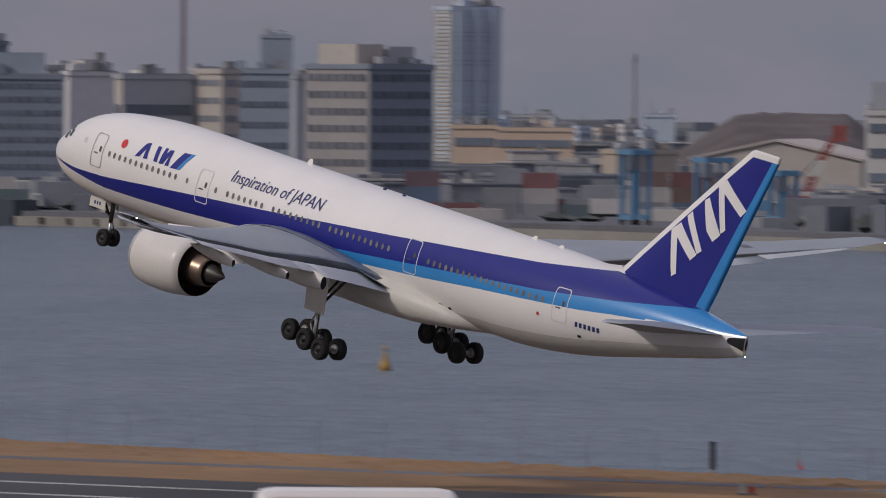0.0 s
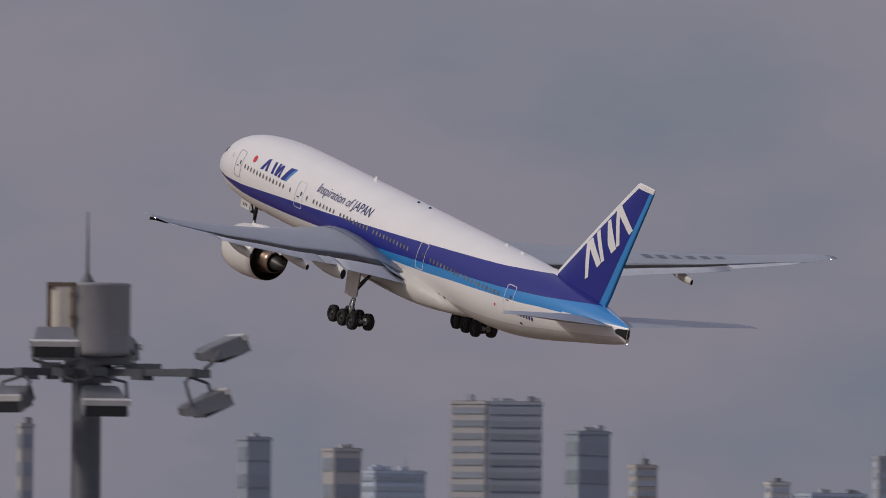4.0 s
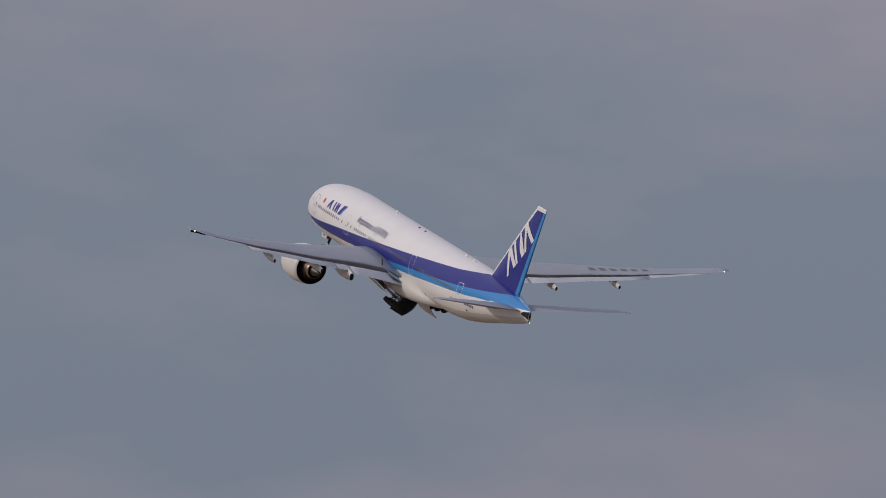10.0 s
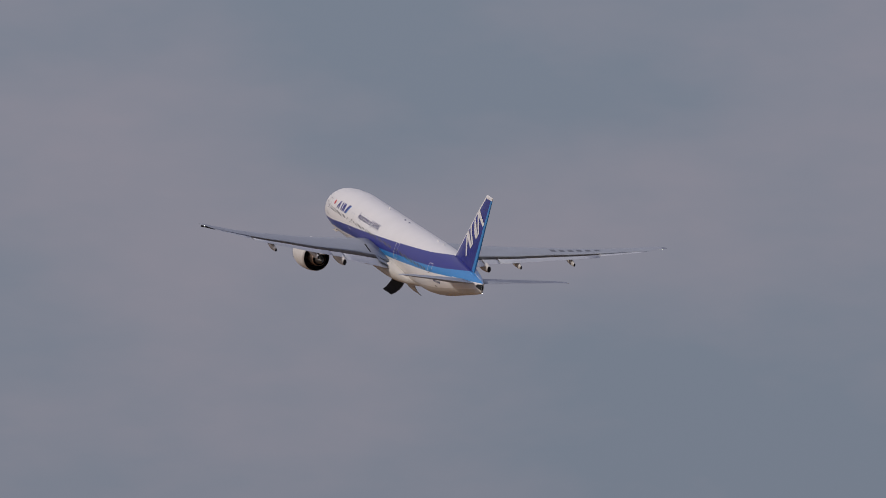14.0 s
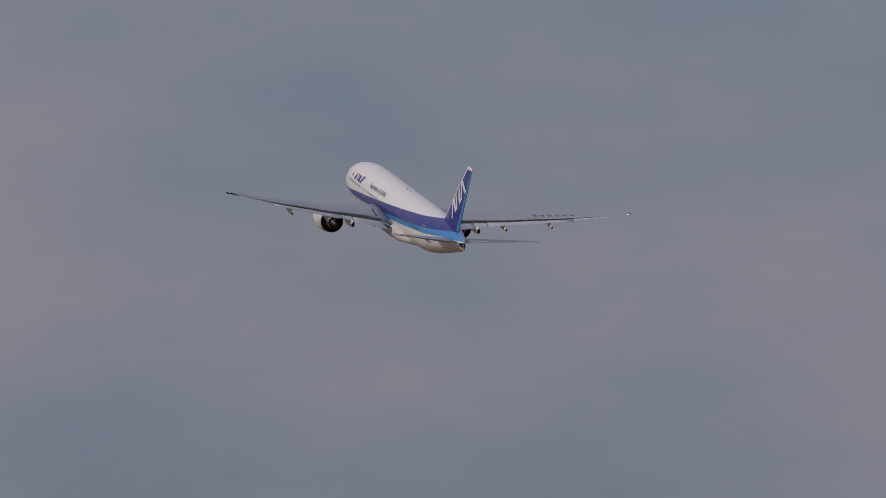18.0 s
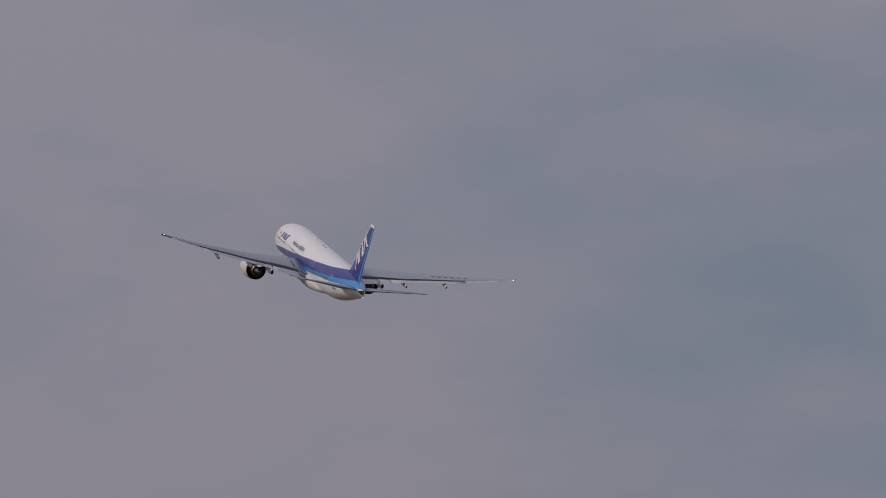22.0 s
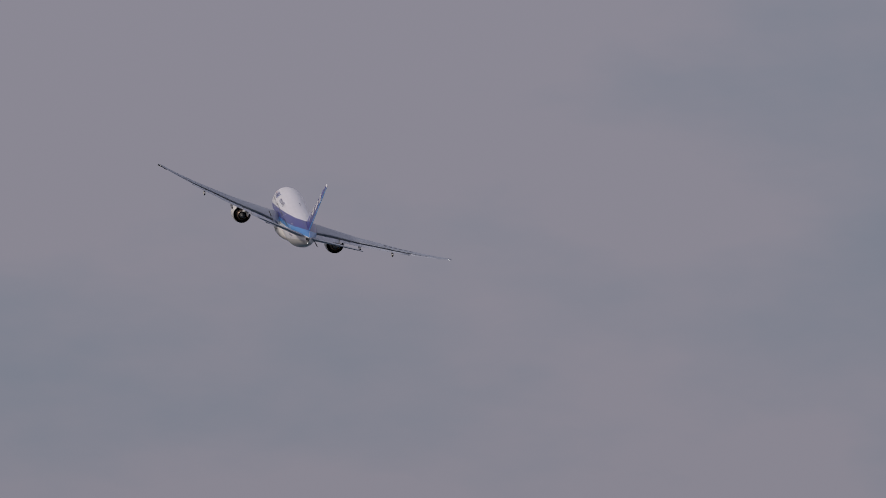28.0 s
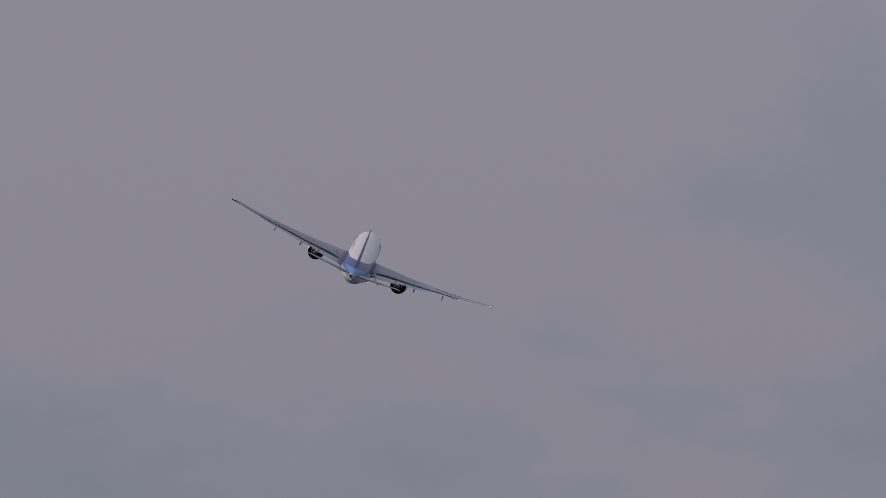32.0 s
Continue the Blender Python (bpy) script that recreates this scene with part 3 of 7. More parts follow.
def strut_mesh():
    """A main leg, hung from the origin: cylinder, piston, braces and the leg's door."""
    sh = Shape()
    sh.tube((0, 0, 0.2), (0, 0, -2.3), 0.24, 0.22, 14, 0)
    sh.tube((0, 0, -2.2), (0, 0, -4.0), 0.15, 0.15, 12, 1)
    sh.tube((0.35, 0, -0.2), (0.0, 0, -1.9), 0.08, 0.08, 8, 0)
    sh.tube((-0.1, 0, -1.9), (-1.9, -0.2, 0.1), 0.09, 0.09, 8, 2)
    sh.tube((0, 0, -1.6), (0.1, -1.9, 0.2), 0.08, 0.08, 8, 2)
    sh.tube((0.18, 0, -2.4), (0.52, 0, -3.1), 0.06, 0.06, 8, 0)
    sh.tube((0.52, 0, -3.1), (0.16, 0, -3.85), 0.06, 0.06, 8, 0)
    sh.tube((-0.2, 0.1, -2.3), (-0.25, 0.1, -3.9), 0.03, 0.03, 6, 2)
    return sh.mesh("strut", [GEAR_GREY, METAL, DARK_METAL], True)


def bogie_mesh():
    sh = Shape()
    sh.tube((1.6, 0, 0), (-1.6, 0, 0), 0.15, 0.15, 10)
    for x in (1.47, 0, -1.47):
        sh.tube((x, -0.72, 0), (x, 0.72, 0), 0.09, 0.09, 10)
        for y in (-0.45, 0.45):
            sh.tube((x, y - 0.06, 0), (x, y + 0.06, 0), 0.3, 0.3, 14)
    sh.tube((0, 0, 0), (0, 0, 0.35), 0.18, 0.15, 10)
    return sh.mesh("bogie", [GEAR_GREY], True)


FILLET = [(18.9, -1.95), (20.4, -1.34), (21.5, -0.98), (23.2, -0.68), (25.0, -0.56), (27.3, -0.66), (29.8, -0.92), (32.3, -1.38), (34.0, -1.8), (36.0, -2.4)]


def wing_fillet(plane, side):
    """The grey root fairing that carries the wing's upper skin up onto the fuselage, and its pale seam."""
    n = 24
    hi, mid, low, edge = [], [], [], []
    for k in range(n + 1):
        u = k / n
        s = 18.9 + 17.1 * u
        z = smooth_table(FILLET, s)[0]
        a = skin(s, z, side, 0.03)
        f = max(0.03, min(0.97, (s - 22.0) / 12.7))
        c = wing_top(side * 4.4, f, 0.03)
        if s < 22.4:
            c = c + (a - c) * 0.5 * (22.4 - s) / 3.5
        m = a * 0.5 + c * 0.5
        m.z -= 0.16 * math.sin(math.pi * u)
        m.y -= side * 0.1 * math.sin(math.pi * u)
        hi.append(a), mid.append(m), low.append(c), edge.append(skin(s, z + 0.075, side, 0.02))
    w = n + 1
    part("wing_fillet", mesh_of("wing_fillet", hi + mid + low, [(r * w + k, r * w + k + 1, (r + 1) * w + k + 1, (r + 1) * w + k) for r in range(2) for k in range(n)], [WING_GREY]), plane, "grey wing root fairing")
    part("fillet_seam", mesh_of("fillet_seam", edge + hi, [(k, k + 1, w + k + 1, w + k) for k in range(n)], [OUTLINE]), plane, "thin pale seam")


def build_airliner():
    plane = thing("airliner", "white twin-engine airliner with dark and light blue stripes climbing", "airplane")
    part("fuselage", fuselage_mesh(), plane)
    # belly fairing round the wing roots
    vs, fs = [], []
    n = 16
    tab = [(18.8, 0.2, -2.6, 0.5), (20.0, 1.9, -2.7, 0.62), (22.0, 2.95, -2.45, 1.05), (25.0, 3.35, -2.35, 1.3), (32.0, 3.5, -2.35, 1.42), (36.0, 3.35, -2.35, 1.35),
           (38.5, 2.9, -2.45, 1.0), (40.5, 2.1, -2.6, 0.62), (42.0, 0.4, -2.7, 0.35)]
    st = [18.8 + 23.2 * k / 26 for k in range(27)]
    for s in st:
        hw, zc, hz = smooth_table(tab, s)
        for k in range(n):
            a = 2 * math.pi * k / n
            ca, sa = math.cos(a), math.sin(a)
            vs.append((S0 - s, hw * math.copysign(abs(ca) ** 0.75, ca), zc + hz * math.copysign(abs(sa) ** 0.75, sa)))
    fs = [(i * n + k, i * n + (k + 1) % n, (i + 1) * n + (k + 1) % n, (i + 1) * n + k) for i in range(26) for k in range(n)]
    part("belly_fairing", Shape().add(vs, fs + [tuple(range(n)), tuple(range(26 * n, 27 * n))]).mesh("belly_fairing", [BELLY], True), plane)
    for side in (1, -1):
        wing_fillet(plane, side)
        # the tip's lower skin is painted dark as if in shade
        part("wing", lifting("wing", mirror(WING, side), [WING_GREY, METAL, INK_SHADE_GREY],
                             slots=lambda k, n, i: 2 if i >= 8 and k >= 9 else 1 if abs(k - 8.5) < 1.6 else 0,
                             cuts=lambda y: 1.0 if y < 3 or y > 27 else 0.81), plane, "grey wing with bare metal leading edge")
        part("inboard_flap", panel_on_wing("inboard_flap", 3.4, 9.0, 0.8, 1.0, 12, 0.5, -0.16, [FLAP_GREY], side, 0.12), plane)
        part("flaperon", panel_on_wing("flaperon", 9.15, 10.9, 0.81, 0.99, 9, 0.3, -0.1, [FLAP_GREY], side, 0.1), plane)
        part("outboard_flap", panel_on_wing("outboard_flap", 11.0, 22.5, 0.81, 1.0, 9, 0.3, -0.06, [FLAP_GREY], side, 0.1), plane)
        part("aileron", panel_on_wing("aileron", 22.7, 28.0, 0.8, 1.01, 2, 0.05, 0.0, [FLAP_GREY], side, 0.09), plane)
        part("inboard_slat", panel_on_wing("inboard_slat", 4.0, 8.6, 0.0, 0.1, 24, -0.45, -0.25, [METAL], side, 0.16), plane)
        part("outboard_slat", panel_on_wing("outboard_slat", 10.8, 28.6, 0.0, 0.15, 22, -0.32, -0.14, [METAL], side, 0.14), plane)
        for y0, y1 in ((11.6, 14.0), (14.15, 16.6), (16.75, 19.2), (4.6, 6.6), (6.75, 8.7)):
            n = 4
            pts = [wing_top(side * (y0 + (y1 - y0) * i / n), f, 0.012) for f in (0.64, 0.7, 0.77) for i in range(n + 1)]
            fs = [(j * (n + 1) + i, j * (n + 1) + i + 1, (j + 1) * (n + 1) + i + 1, (j + 1) * (n + 1) + i) for j in range(2) for i in range(n)]
            part("spoiler", mesh_of("spoiler", pts, fs, [WING_GREY]), plane)
        for y, size in ((9.4, 0.52), (13.2, 0.3), (19.4, 0.28)):
            part("flap_track_fairing", fairing_mesh(y, side, size), plane, "canoe-shaped flap fairing with dark end")
        engine(plane, side)
        # an added dark strip stands in for the raked tip's shaded underside
        pts = []
        for k in range(7):
            y = 28.2 + 2.0 * k / 6
            q = wing_top(side * y, 0.97)
            d = 0.1 + 0.16 * k / 6
            pts += [q + Vector((0.1, 0, 0.0)), q + Vector((-0.05, 0, -0.02)), q + Vector((0.0, 0, -d)), q + Vector((0.12, 0, -d))]
        if side > 0:
            part("tip_edge", Shape().add(pts, [(4 * i + k, 4 * i + (k + 1) % 4, 4 * i + 4 + (k + 1) % 4, 4 * i + 4 + k) for i in range(6) for k in range(4)] + [(0, 1, 2, 3), (24, 25, 26, 27)]).mesh("tip_edge", [BAY_DARK]), plane, "dark strip for the shaded underside of the wing tip")
        part("wingtip_lamp", Shape().lathe([(-0.1, 0.001), (-0.05, 0.04), (0.05, 0.04), (0.1, 0.001)], 8).mesh("wingtip_lamp", [LAMP], True), plane, "", pose(S0 - 41.98, side * 29.75, 3.27))
        # root seal plate of the tailplane
        decal("seal_plate", 57.4, 0.95, [(-1.4, -0.1), (1.3, 0.12), (1.3, 0.3), (-1.4, 0.1)], WHITE, plane, side, 0.03, "white seal plate")
        # tail surfaces
        stab = [(0.6, 53.9, 7.6, 0.47, 0.1, -9), (2.0, 55.0, 6.9, 0.7, 0.095, -9), (6.0, 58.1, 4.75, 1.38, 0.09, -9), (9.9, 61.0, 2.75, 2.0, 0.085, -9), (10.6, 61.8, 2.0, 2.1, 0.07, -9),
                (10.78, 62.4, 1.3, 2.13, 0.05, -9)]
        part("tailplane", lifting("tailplane", mirror(stab, side), [WING_GREY, FLAP_GREY], slots=lambda k, n, i: 1 if abs(k - 8.5) < 1.6 else 0), plane, "light grey tailplane")
    part("fin", fin_mesh(), plane, "dark blue fin with white leading edge")
    # dorsal root of the fin
    sh = Shape()
    sh.add([(S0 - 48.6, 0, 3.02), (S0 - 52.2, 0.42, 2.9), (S0 - 52.2, -0.42, 2.9), (S0 - 51.3, 0, 3.25), (S0 - 50.2, 0, 3.1)], [(0, 1, 4), (4, 1, 3), (0, 4, 2), (4, 3, 2)])
    part("fin_root", sh.mesh("fin_root", [WHITE], True), plane)
    # fin emblem: white slanted blocks, on both sides
    for side in (1, -1):
        for pts in ([(55.27, 6.3), (55.99, 6.87), (57.73, 5.29), (57.27, 4.85), (55.93, 5.95), (56.32, 3.86), (55.94, 3.62)],
                    [(56.4, 7.33), (56.79, 7.7), (58.1, 5.59), (57.72, 5.34)],
                    [(57.64, 8.53), (58.01, 8.8), (59.37, 6.82), (58.83, 6.31), (58.21, 6.84)],
                    [(58.56, 9.7), (59.22, 10.1), (61.15, 8.65), (60.75, 8.2), (59.2, 9.26), (59.72, 7.18), (59.35, 6.9)]):
            bm = bmesh.new()
            bm.faces.new([bm.verts.new((s, z, 0)) for s, z in pts])
            for k in range(1, 40):
                bmesh.ops.bisect_plane(bm, geom=bm.verts[:] + bm.edges[:] + bm.faces[:], plane_co=(55.2 + 0.15 * k, 0, 0), plane_no=(1, 0, 0))
            for k in range(1, 12):
                bmesh.ops.bisect_plane(bm, geom=bm.verts[:] + bm.edges[:] + bm.faces[:], plane_co=(0, 3 + 0.7 * k, 0), plane_no=(0, 1, 0))
            for v in bm.verts:
                v.co = (S0 - v.co.x, side * (fin_half(v.co.x, v.co.y) + 0.03), v.co.y)
            me = bpy.data.meshes.new("emblem_block")
            bm.to_mesh(me)
            bm.free()
            me.materials.append(WHITE)
            part("emblem_block", me, plane, "white slanted block on the fin")
    build_body_details(plane)
    return plane


def build_body_details(plane):
    for side in (1, -1):
        # cabin windows
        oval = [(0.125 * math.cos(2 * math.pi * k / 10), 0.19 * math.sin(2 * math.pi * k / 10)) for k in range(10)]
        rows = [(7.77, 14.3, 13), (15.4, 15.4, 1), (18.12, 18.12, 1), (19.22, 22.45, 7), (23.53, 27.83, 9), (28.87, 34.29, 11), (37.95, 48.1, 20)]
        base = None
        for a, b, n in rows:
            for k in range(n):
                s = a + (b - a) * k / max(1, n - 1)
                if base is None or s > 41 or s < 11.5:
                    me = mesh_of("window", [skin(s + p, 0.42 + q, side, 0.012) - Vector((S0 - s, 0, 0)) for p, q in oval], [tuple(range(10))], [PANE], smooth=False)
                    if 11.5 <= s <= 41:
                        base = me
                else:
                    me = base
                part("window", me, plane, "", pose(S0 - s, 0, 0))
        # doors
        for s, mtl in ((6.5, OUTLINE_DARK), (16.9, OUTLINE), (36.4, OUTLINE), (49.55, OUTLINE)):
            ring_decal("door_outline", s, 0.39, 1.2, 2.05, 0.055, mtl, plane, side)
            decal("door_pane", s + 0.25, 0.52, [(-0.09, -0.16), (0.09, -0.16), (0.09, 0.16), (-0.09, 0.16)], INK_SHADE_GREY, plane, side, sub=3)
            decal("door_handle", s - 0.12, 0.22, [(-0.2, -0.04), (0.2, -0.04), (0.2, 0.04), (-0.2, 0.04)], INK_SHADE_GREY, plane, side, sub=2)
        # red disc and emblem near the nose, as plain shapes
        disc = [(0.27 * math.cos(2 * math.pi * k / 20), 0.27 * math.sin(2 * math.pi * k / 20)) for k in range(20)]
        decal("flag_disc", 8.8, 1.28, disc, RED, plane, side, label="red disc")
        decal("tail_disc", 47.85, -0.48, [(0.4 * a, 0.4 * b) for a, b in disc], RED, plane, side, label="small red disc")
        for shape in ([(0.72, 1.73), (1.07, 1.81), (1.32, 0.88), (0.96, 0.84), (0.94, 1.48), (0.60, 0.88), (0.17, 0.82)], [(1.77, 1.77), (2.09, 1.79), (2.28, 0.88), (1.95, 0.87)],
                      [(2.45, 1.81), (2.71, 1.82), (2.88, 0.89), (2.47, 0.86)], [(2.91, 1.76), (3.25, 1.81), (3.36, 0.88), (3.03, 0.84), (3.13, 1.47), (2.82, 0.88), (2.43, 0.85)]):
            decal("emblem_block", 10.0, 0.0, shape, DARK_BLUE, plane, side, label="dark blue slanted block")
        decal("emblem_bar", 10.0, 0.0, [(4.15, 1.87), (5.09, 1.93), (4.44, 0.86), (3.56, 0.82)], DARK_BLUE, plane, side, label="dark blue slanted bar")
        decal("emblem_bar", 10.0, 0.0, [(4.82, 1.92), (5.09, 1.93), (4.44, 0.86), (4.17, 0.85)], LIGHT_BLUE, plane, side, 0.02, "light blue slanted bar")
        # registration, as bars
        for k in range(6):
            decal("registration_bar", 50.8 + 0.33 * k, -0.6, [(0, 0), (0.2, 0), (0.24, 0.3), (0.04, 0.3)], INK, plane, side, sub=3)
        # cockpit glazing
        for k, (s, z, w, h) in enumerate(((1.95, 0.46, 0.6, 0.46), (2.62, 0.68, 0.46, 0.42))):
            decal("cockpit_pane", s, z, [(-w / 2, -h / 2), (w / 2, -h / 2), (w / 2 + 0.05, h / 2), (-w / 2 + 0.22, h / 2)], COCKPIT, plane, side, sub=4, label="dark cockpit pane")
        decal("nose_marking", 4.9, 0.7, [(-0.16, -0.16), (0.16, -0.16), (0.16, 0.16), (-0.16, 0.16)], OUTLINE, plane, side, sub=2)
        # vents low on the sides
        for s, z in ((38.9, -1.95), (39.7, -2.0), (51.0, -1.15), (19.5, -2.55), (20.3, -2.6)):
            decal("vent", s, z, [(-0.14, -0.08), (0.14, -0.08), (0.14, 0.08), (-0.14, 0.08)], BAY_DARK, plane, side, sub=2)
    words("Inspiration of JAPAN", 1.0, 19.02, 1.2, INK, plane, 1, 0.0)
    decal("cockpit_front_pane", 2.3, 0.95, [(-0.25, -0.2), (0.3, -0.2), (0.3, 0.1), (0.0, 0.1)], COCKPIT, plane, 1, sub=3)
    # aerials and beacons on the crown
    for s, h in ((22.4, 0.34), (43.2, 0.2), (45.6, 0.16)):
        sh = Shape().add([(S0 - s, 0.03, 3.08), (S0 - s - 0.55, 0.03, 3.08), (S0 - s - 0.5, 0.012, 3.1 + h), (S0 - s - 0.25, 0.012, 3.1 + h),
                          (S0 - s, -0.03, 3.08), (S0 - s - 0.55, -0.03, 3.08), (S0 - s - 0.5, -0.012, 3.1 + h), (S0 - s - 0.25, -0.012, 3.1 + h)],
                         [(0, 1, 2, 3), (7, 6, 5, 4), (0, 3, 7, 4), (1, 5, 6, 2), (3, 2, 6, 7)])
        part("aerial", sh.mesh("aerial", [WHITE]), plane, "white blade aerial")
    for s, y in ((29.8, 0.1), (31.6, 0.1)):
        part("roof_fitting", Shape().lathe([(0.0, 0.13), (0.12, 0.1), (0.15, 0.001)], 12, "z").mesh("roof_fitting", [INK], True), plane, "", pose(S0 - s, y, 3.06))
    # tail cone exhaust and lamp
    sh = Shape().add([(S0 - 62.905, 0.09 * math.cos(2 * math.pi * k / 16), 1.06 + 0.36 * math.sin(2 * math.pi * k / 16)) for k in range(16)], [tuple(range(16))])
    part("exhaust_outlet", sh.mesh("exhaust_outlet", [BAY_DARK]), plane, "black auxiliary exhaust outlet")
    part("tail_cap", Shape().add([(S0 - 62.9, 0.13 * math.cos(2 * math.pi * k / 16), 1.04 + 0.58 * math.sin(2 * math.pi * k / 16)) for k in range(16)], [tuple(range(16))]).mesh("tail_cap", [BELLY]), plane)
    decal("exhaust_recess", 62.5, 1.1, [(-0.75, 0.0), (-0.66, -0.14), (-0.45, -0.23), (0.0, -0.32), (0.39, -0.44), (0.39, 0.36), (0.0, 0.27), (-0.45, 0.21), (-0.66, 0.13)], BAY_DARK, plane, 1, 0.012, "black exhaust recess")
    part("tail_lamp", Shape().lathe([(-0.06, 0.001), (-0.03, 0.038), (0.03, 0.038), (0.06, 0.001)], 8).mesh("tail_lamp", [LAMP], True), plane, "", pose(S0 - 62.96, 0.0, 0.36))
    part("beacon", Shape().lathe([(-0.08, 0.001), (-0.04, 0.08), (0.04, 0.08), (0.08, 0.001)], 8, "z").mesh("beacon", [RED], True), plane, "", pose(S0 - 33, 0, -3.8))
    # big registration bars on the upper skin of the right wing
    for k in range(6):
        y = -17.9 - 0.98 * k
        pts = []
        for dy, f in ((-0.27, 0.4), (0.27, 0.4), (0.27, 0.58), (-0.27, 0.58), (0.27, 0.49), (-0.27, 0.49)):
            pts.append(wing_top(y + dy, f, 0.02))
        part("wing_marking_bar", mesh_of("wing_marking_bar", pts, [(0, 1, 4, 5), (5, 4, 2, 3)], [WING_INK], smooth=False), plane, "dark grey marking bar")


AIRLINER = build_airliner()


def main_gear(side):
    """Returns the leg and the bogie, both moved by motions()."""
    leg = part("main_gear_leg", strut_mesh(), AIRLINER, "grey main landing gear leg")
    sh = Shape()
    sh.add([(1.0, side * 0.42, 0.0), (-0.95, side * 0.42, 0.0), (-0.9, side * 0.42, -2.35), (0.85, side * 0.42, -2.3),
            (1.0, side * 0.36, 0.0), (-0.95, side * 0.36, 0.0), (-0.9, side * 0.36, -2.35), (0.85, side * 0.36, -2.3)],
           [(0, 1, 2, 3), (4, 5, 6, 7), (0, 1, 5, 4), (1, 2, 6, 5), (2, 3, 7, 6), (3, 0, 4, 7)])
    part("leg_door", sh.mesh("leg_door", [BELLY]), leg, "cream-white leg door")
    bog = part("main_gear_bogie", bogie_mesh(), AIRLINER, "six-wheel bogie")
    wm = wheel_mesh(0.66, 0.5)
    for x in (1.47, 0, -1.47):
        for y in (-0.7, 0.7):
            part("wheel", wm, bog, "black tyre on grey hub", pose(x, y, 0))
    return leg, bog


def nose_gear():
    sh = Shape()
    sh.tube((0, 0, 0.3), (0, 0, -1.5), 0.15, 0.14, 12, 0)
    sh.tube((0, 0, -1.4), (0, 0, -2.45), 0.095, 0.095, 12, 1)
    sh.tube((0, -0.5, -2.45), (0, 0.5, -2.45), 0.08, 0.08, 10, 0)
    sh.tube((0.05, 0, -1.3), (1.3, 0, 0.2), 0.07, 0.07, 8, 0)
    sh.tube((-0.14, 0, -1.4), (-0.4, 0, -1.9), 0.04, 0.04, 8, 0)
    sh.tube((-0.4, 0, -1.9), (-0.1, 0, -2.4), 0.04, 0.04, 8, 0)
    for y in (-0.2, 0.2):
        sh.lathe([(0.12, 0.001), (0.14, 0.1), (0.3, 0.12), (0.34, 0.1)], 12, "x", 2, (0, y, -0.9))
    leg = part("nose_gear_leg", sh.mesh("nose_gear_leg", [DARK_METAL, METAL, DARK_METAL], True), AIRLINER, "sooty grey nose landing gear leg")
    wm = wheel_mesh(0.545, 0.38)
    for y in (-0.38, 0.38):
        part("wheel", wm, leg, "black tyre on grey hub", pose(0, y, -2.45))
    return leg


def bay_door(side):
    """A curved belly door, hinged along its inner edge at the origin."""
    n = 6
    vs = []
    for off in (0.0, 0.06):
        for x in (2.3, 0.8, -0.8, -2.3):
            for k in range(n + 1):
                u = k / n
                vs.append((x * (1 - 0.22 * u ** 3), side * (0.02 + 2.95 * u - 0.35 * u * u), 1.5 * u * u - 0.4 * u + off))
    w = n + 1
    fs = []
    for lay in (0, 1):
        for i in range(3):
            for k in range(n):
                a = lay * 4 * w + i * w + k
                fs.append((a, a + 1, a + w + 1, a + w))
    sh = Shape().add(vs, fs[:3 * n], 0)
    sh.add(vs, fs[3 * n:], 1)
    return part("bay_door", sh.mesh("bay_door", [BELLY, BAY_DARK], True), AIRLINER, "curved wheel bay door with dark inside")


def nose_doors():
    made = []
    for side in (1, -1):
        sh = Shape().box(-0.7, -0.02, -0.62, 0.75, 0.02, 0.0, 0)
        d = part("nose_gear_door", sh.mesh("nose_gear_door", [BELLY]), AIRLINER, "cream nose gear door")
        for k in range(3):
            part("marking_bar", Shape().box(-0.28 + 0.24 * k, side * 0.021, -0.42, -0.14 + 0.24 * k, side * 0.026, -0.2).mesh("marking_bar", [INK]), d)
        made.append((side, d))
    return made


GEAR = {side: main_gear(side) for side in (1, -1)}
NOSE_LEG = nose_gear()
BAY_DOORS = {side: bay_door(side) for side in (1, -1)}
NOSE_DOORS = nose_doors()

# ---- the place: bearings in milliradians to the right of the y axis, distances in metres ----
LAND_Z = 2.5
FIELD_Z = 2.0
ALONG = Vector((-0.566, 0.824, 0))      # the runway's heading
ACROSS = Vector((0.824, 0.566, 0))


def site(bearing, dist, z=LAND_Z, turn=0.0):
    a = bearing / 1000.0
    return pose(dist * math.sin(a), dist * math.cos(a), z, 0, 0, -math.degrees(a) + turn)


def sheet(name, pts, z0, z1, material, label, category, kind="structure"):
    n = len(pts)
    sh = Shape().add([(*p, z0) for p in pts] + [(*p, z1) for p in pts],
                     [tuple(range(n, 2 * n))] + [(k, (k + 1) % n, n + (k + 1) % n, n + k) for k in range(n)])
    return thing(name, label, category, kind=kind, data=sh.mesh(name, [material]))


WATER = water_material()
GRASS = mat("dry_grass", (0.255, 0.148, 0.066), 0.9, var=0.35, scale=0.05, fine=9, bump=0.5, stretch=(1, 0.4, 1))
GRASS_PALE = mat("worn_grass", (0.2, 0.145, 0.07), 0.9, var=0.3, scale=0.08, bump=0.5)
ASPHALT = mat("runway_asphalt", (0.05, 0.052, 0.058), 0.8, var=0.2, scale=0.05, bump=0.3)
PAINT_WHITE = mat("runway_marking", (0.62, 0.62, 0.6), 0.6, var=0.15, scale=0.2)
QUAY = mat("quay_concrete", (0.27, 0.255, 0.23), 0.85, var=0.25, scale=0.06, bump=0.3)
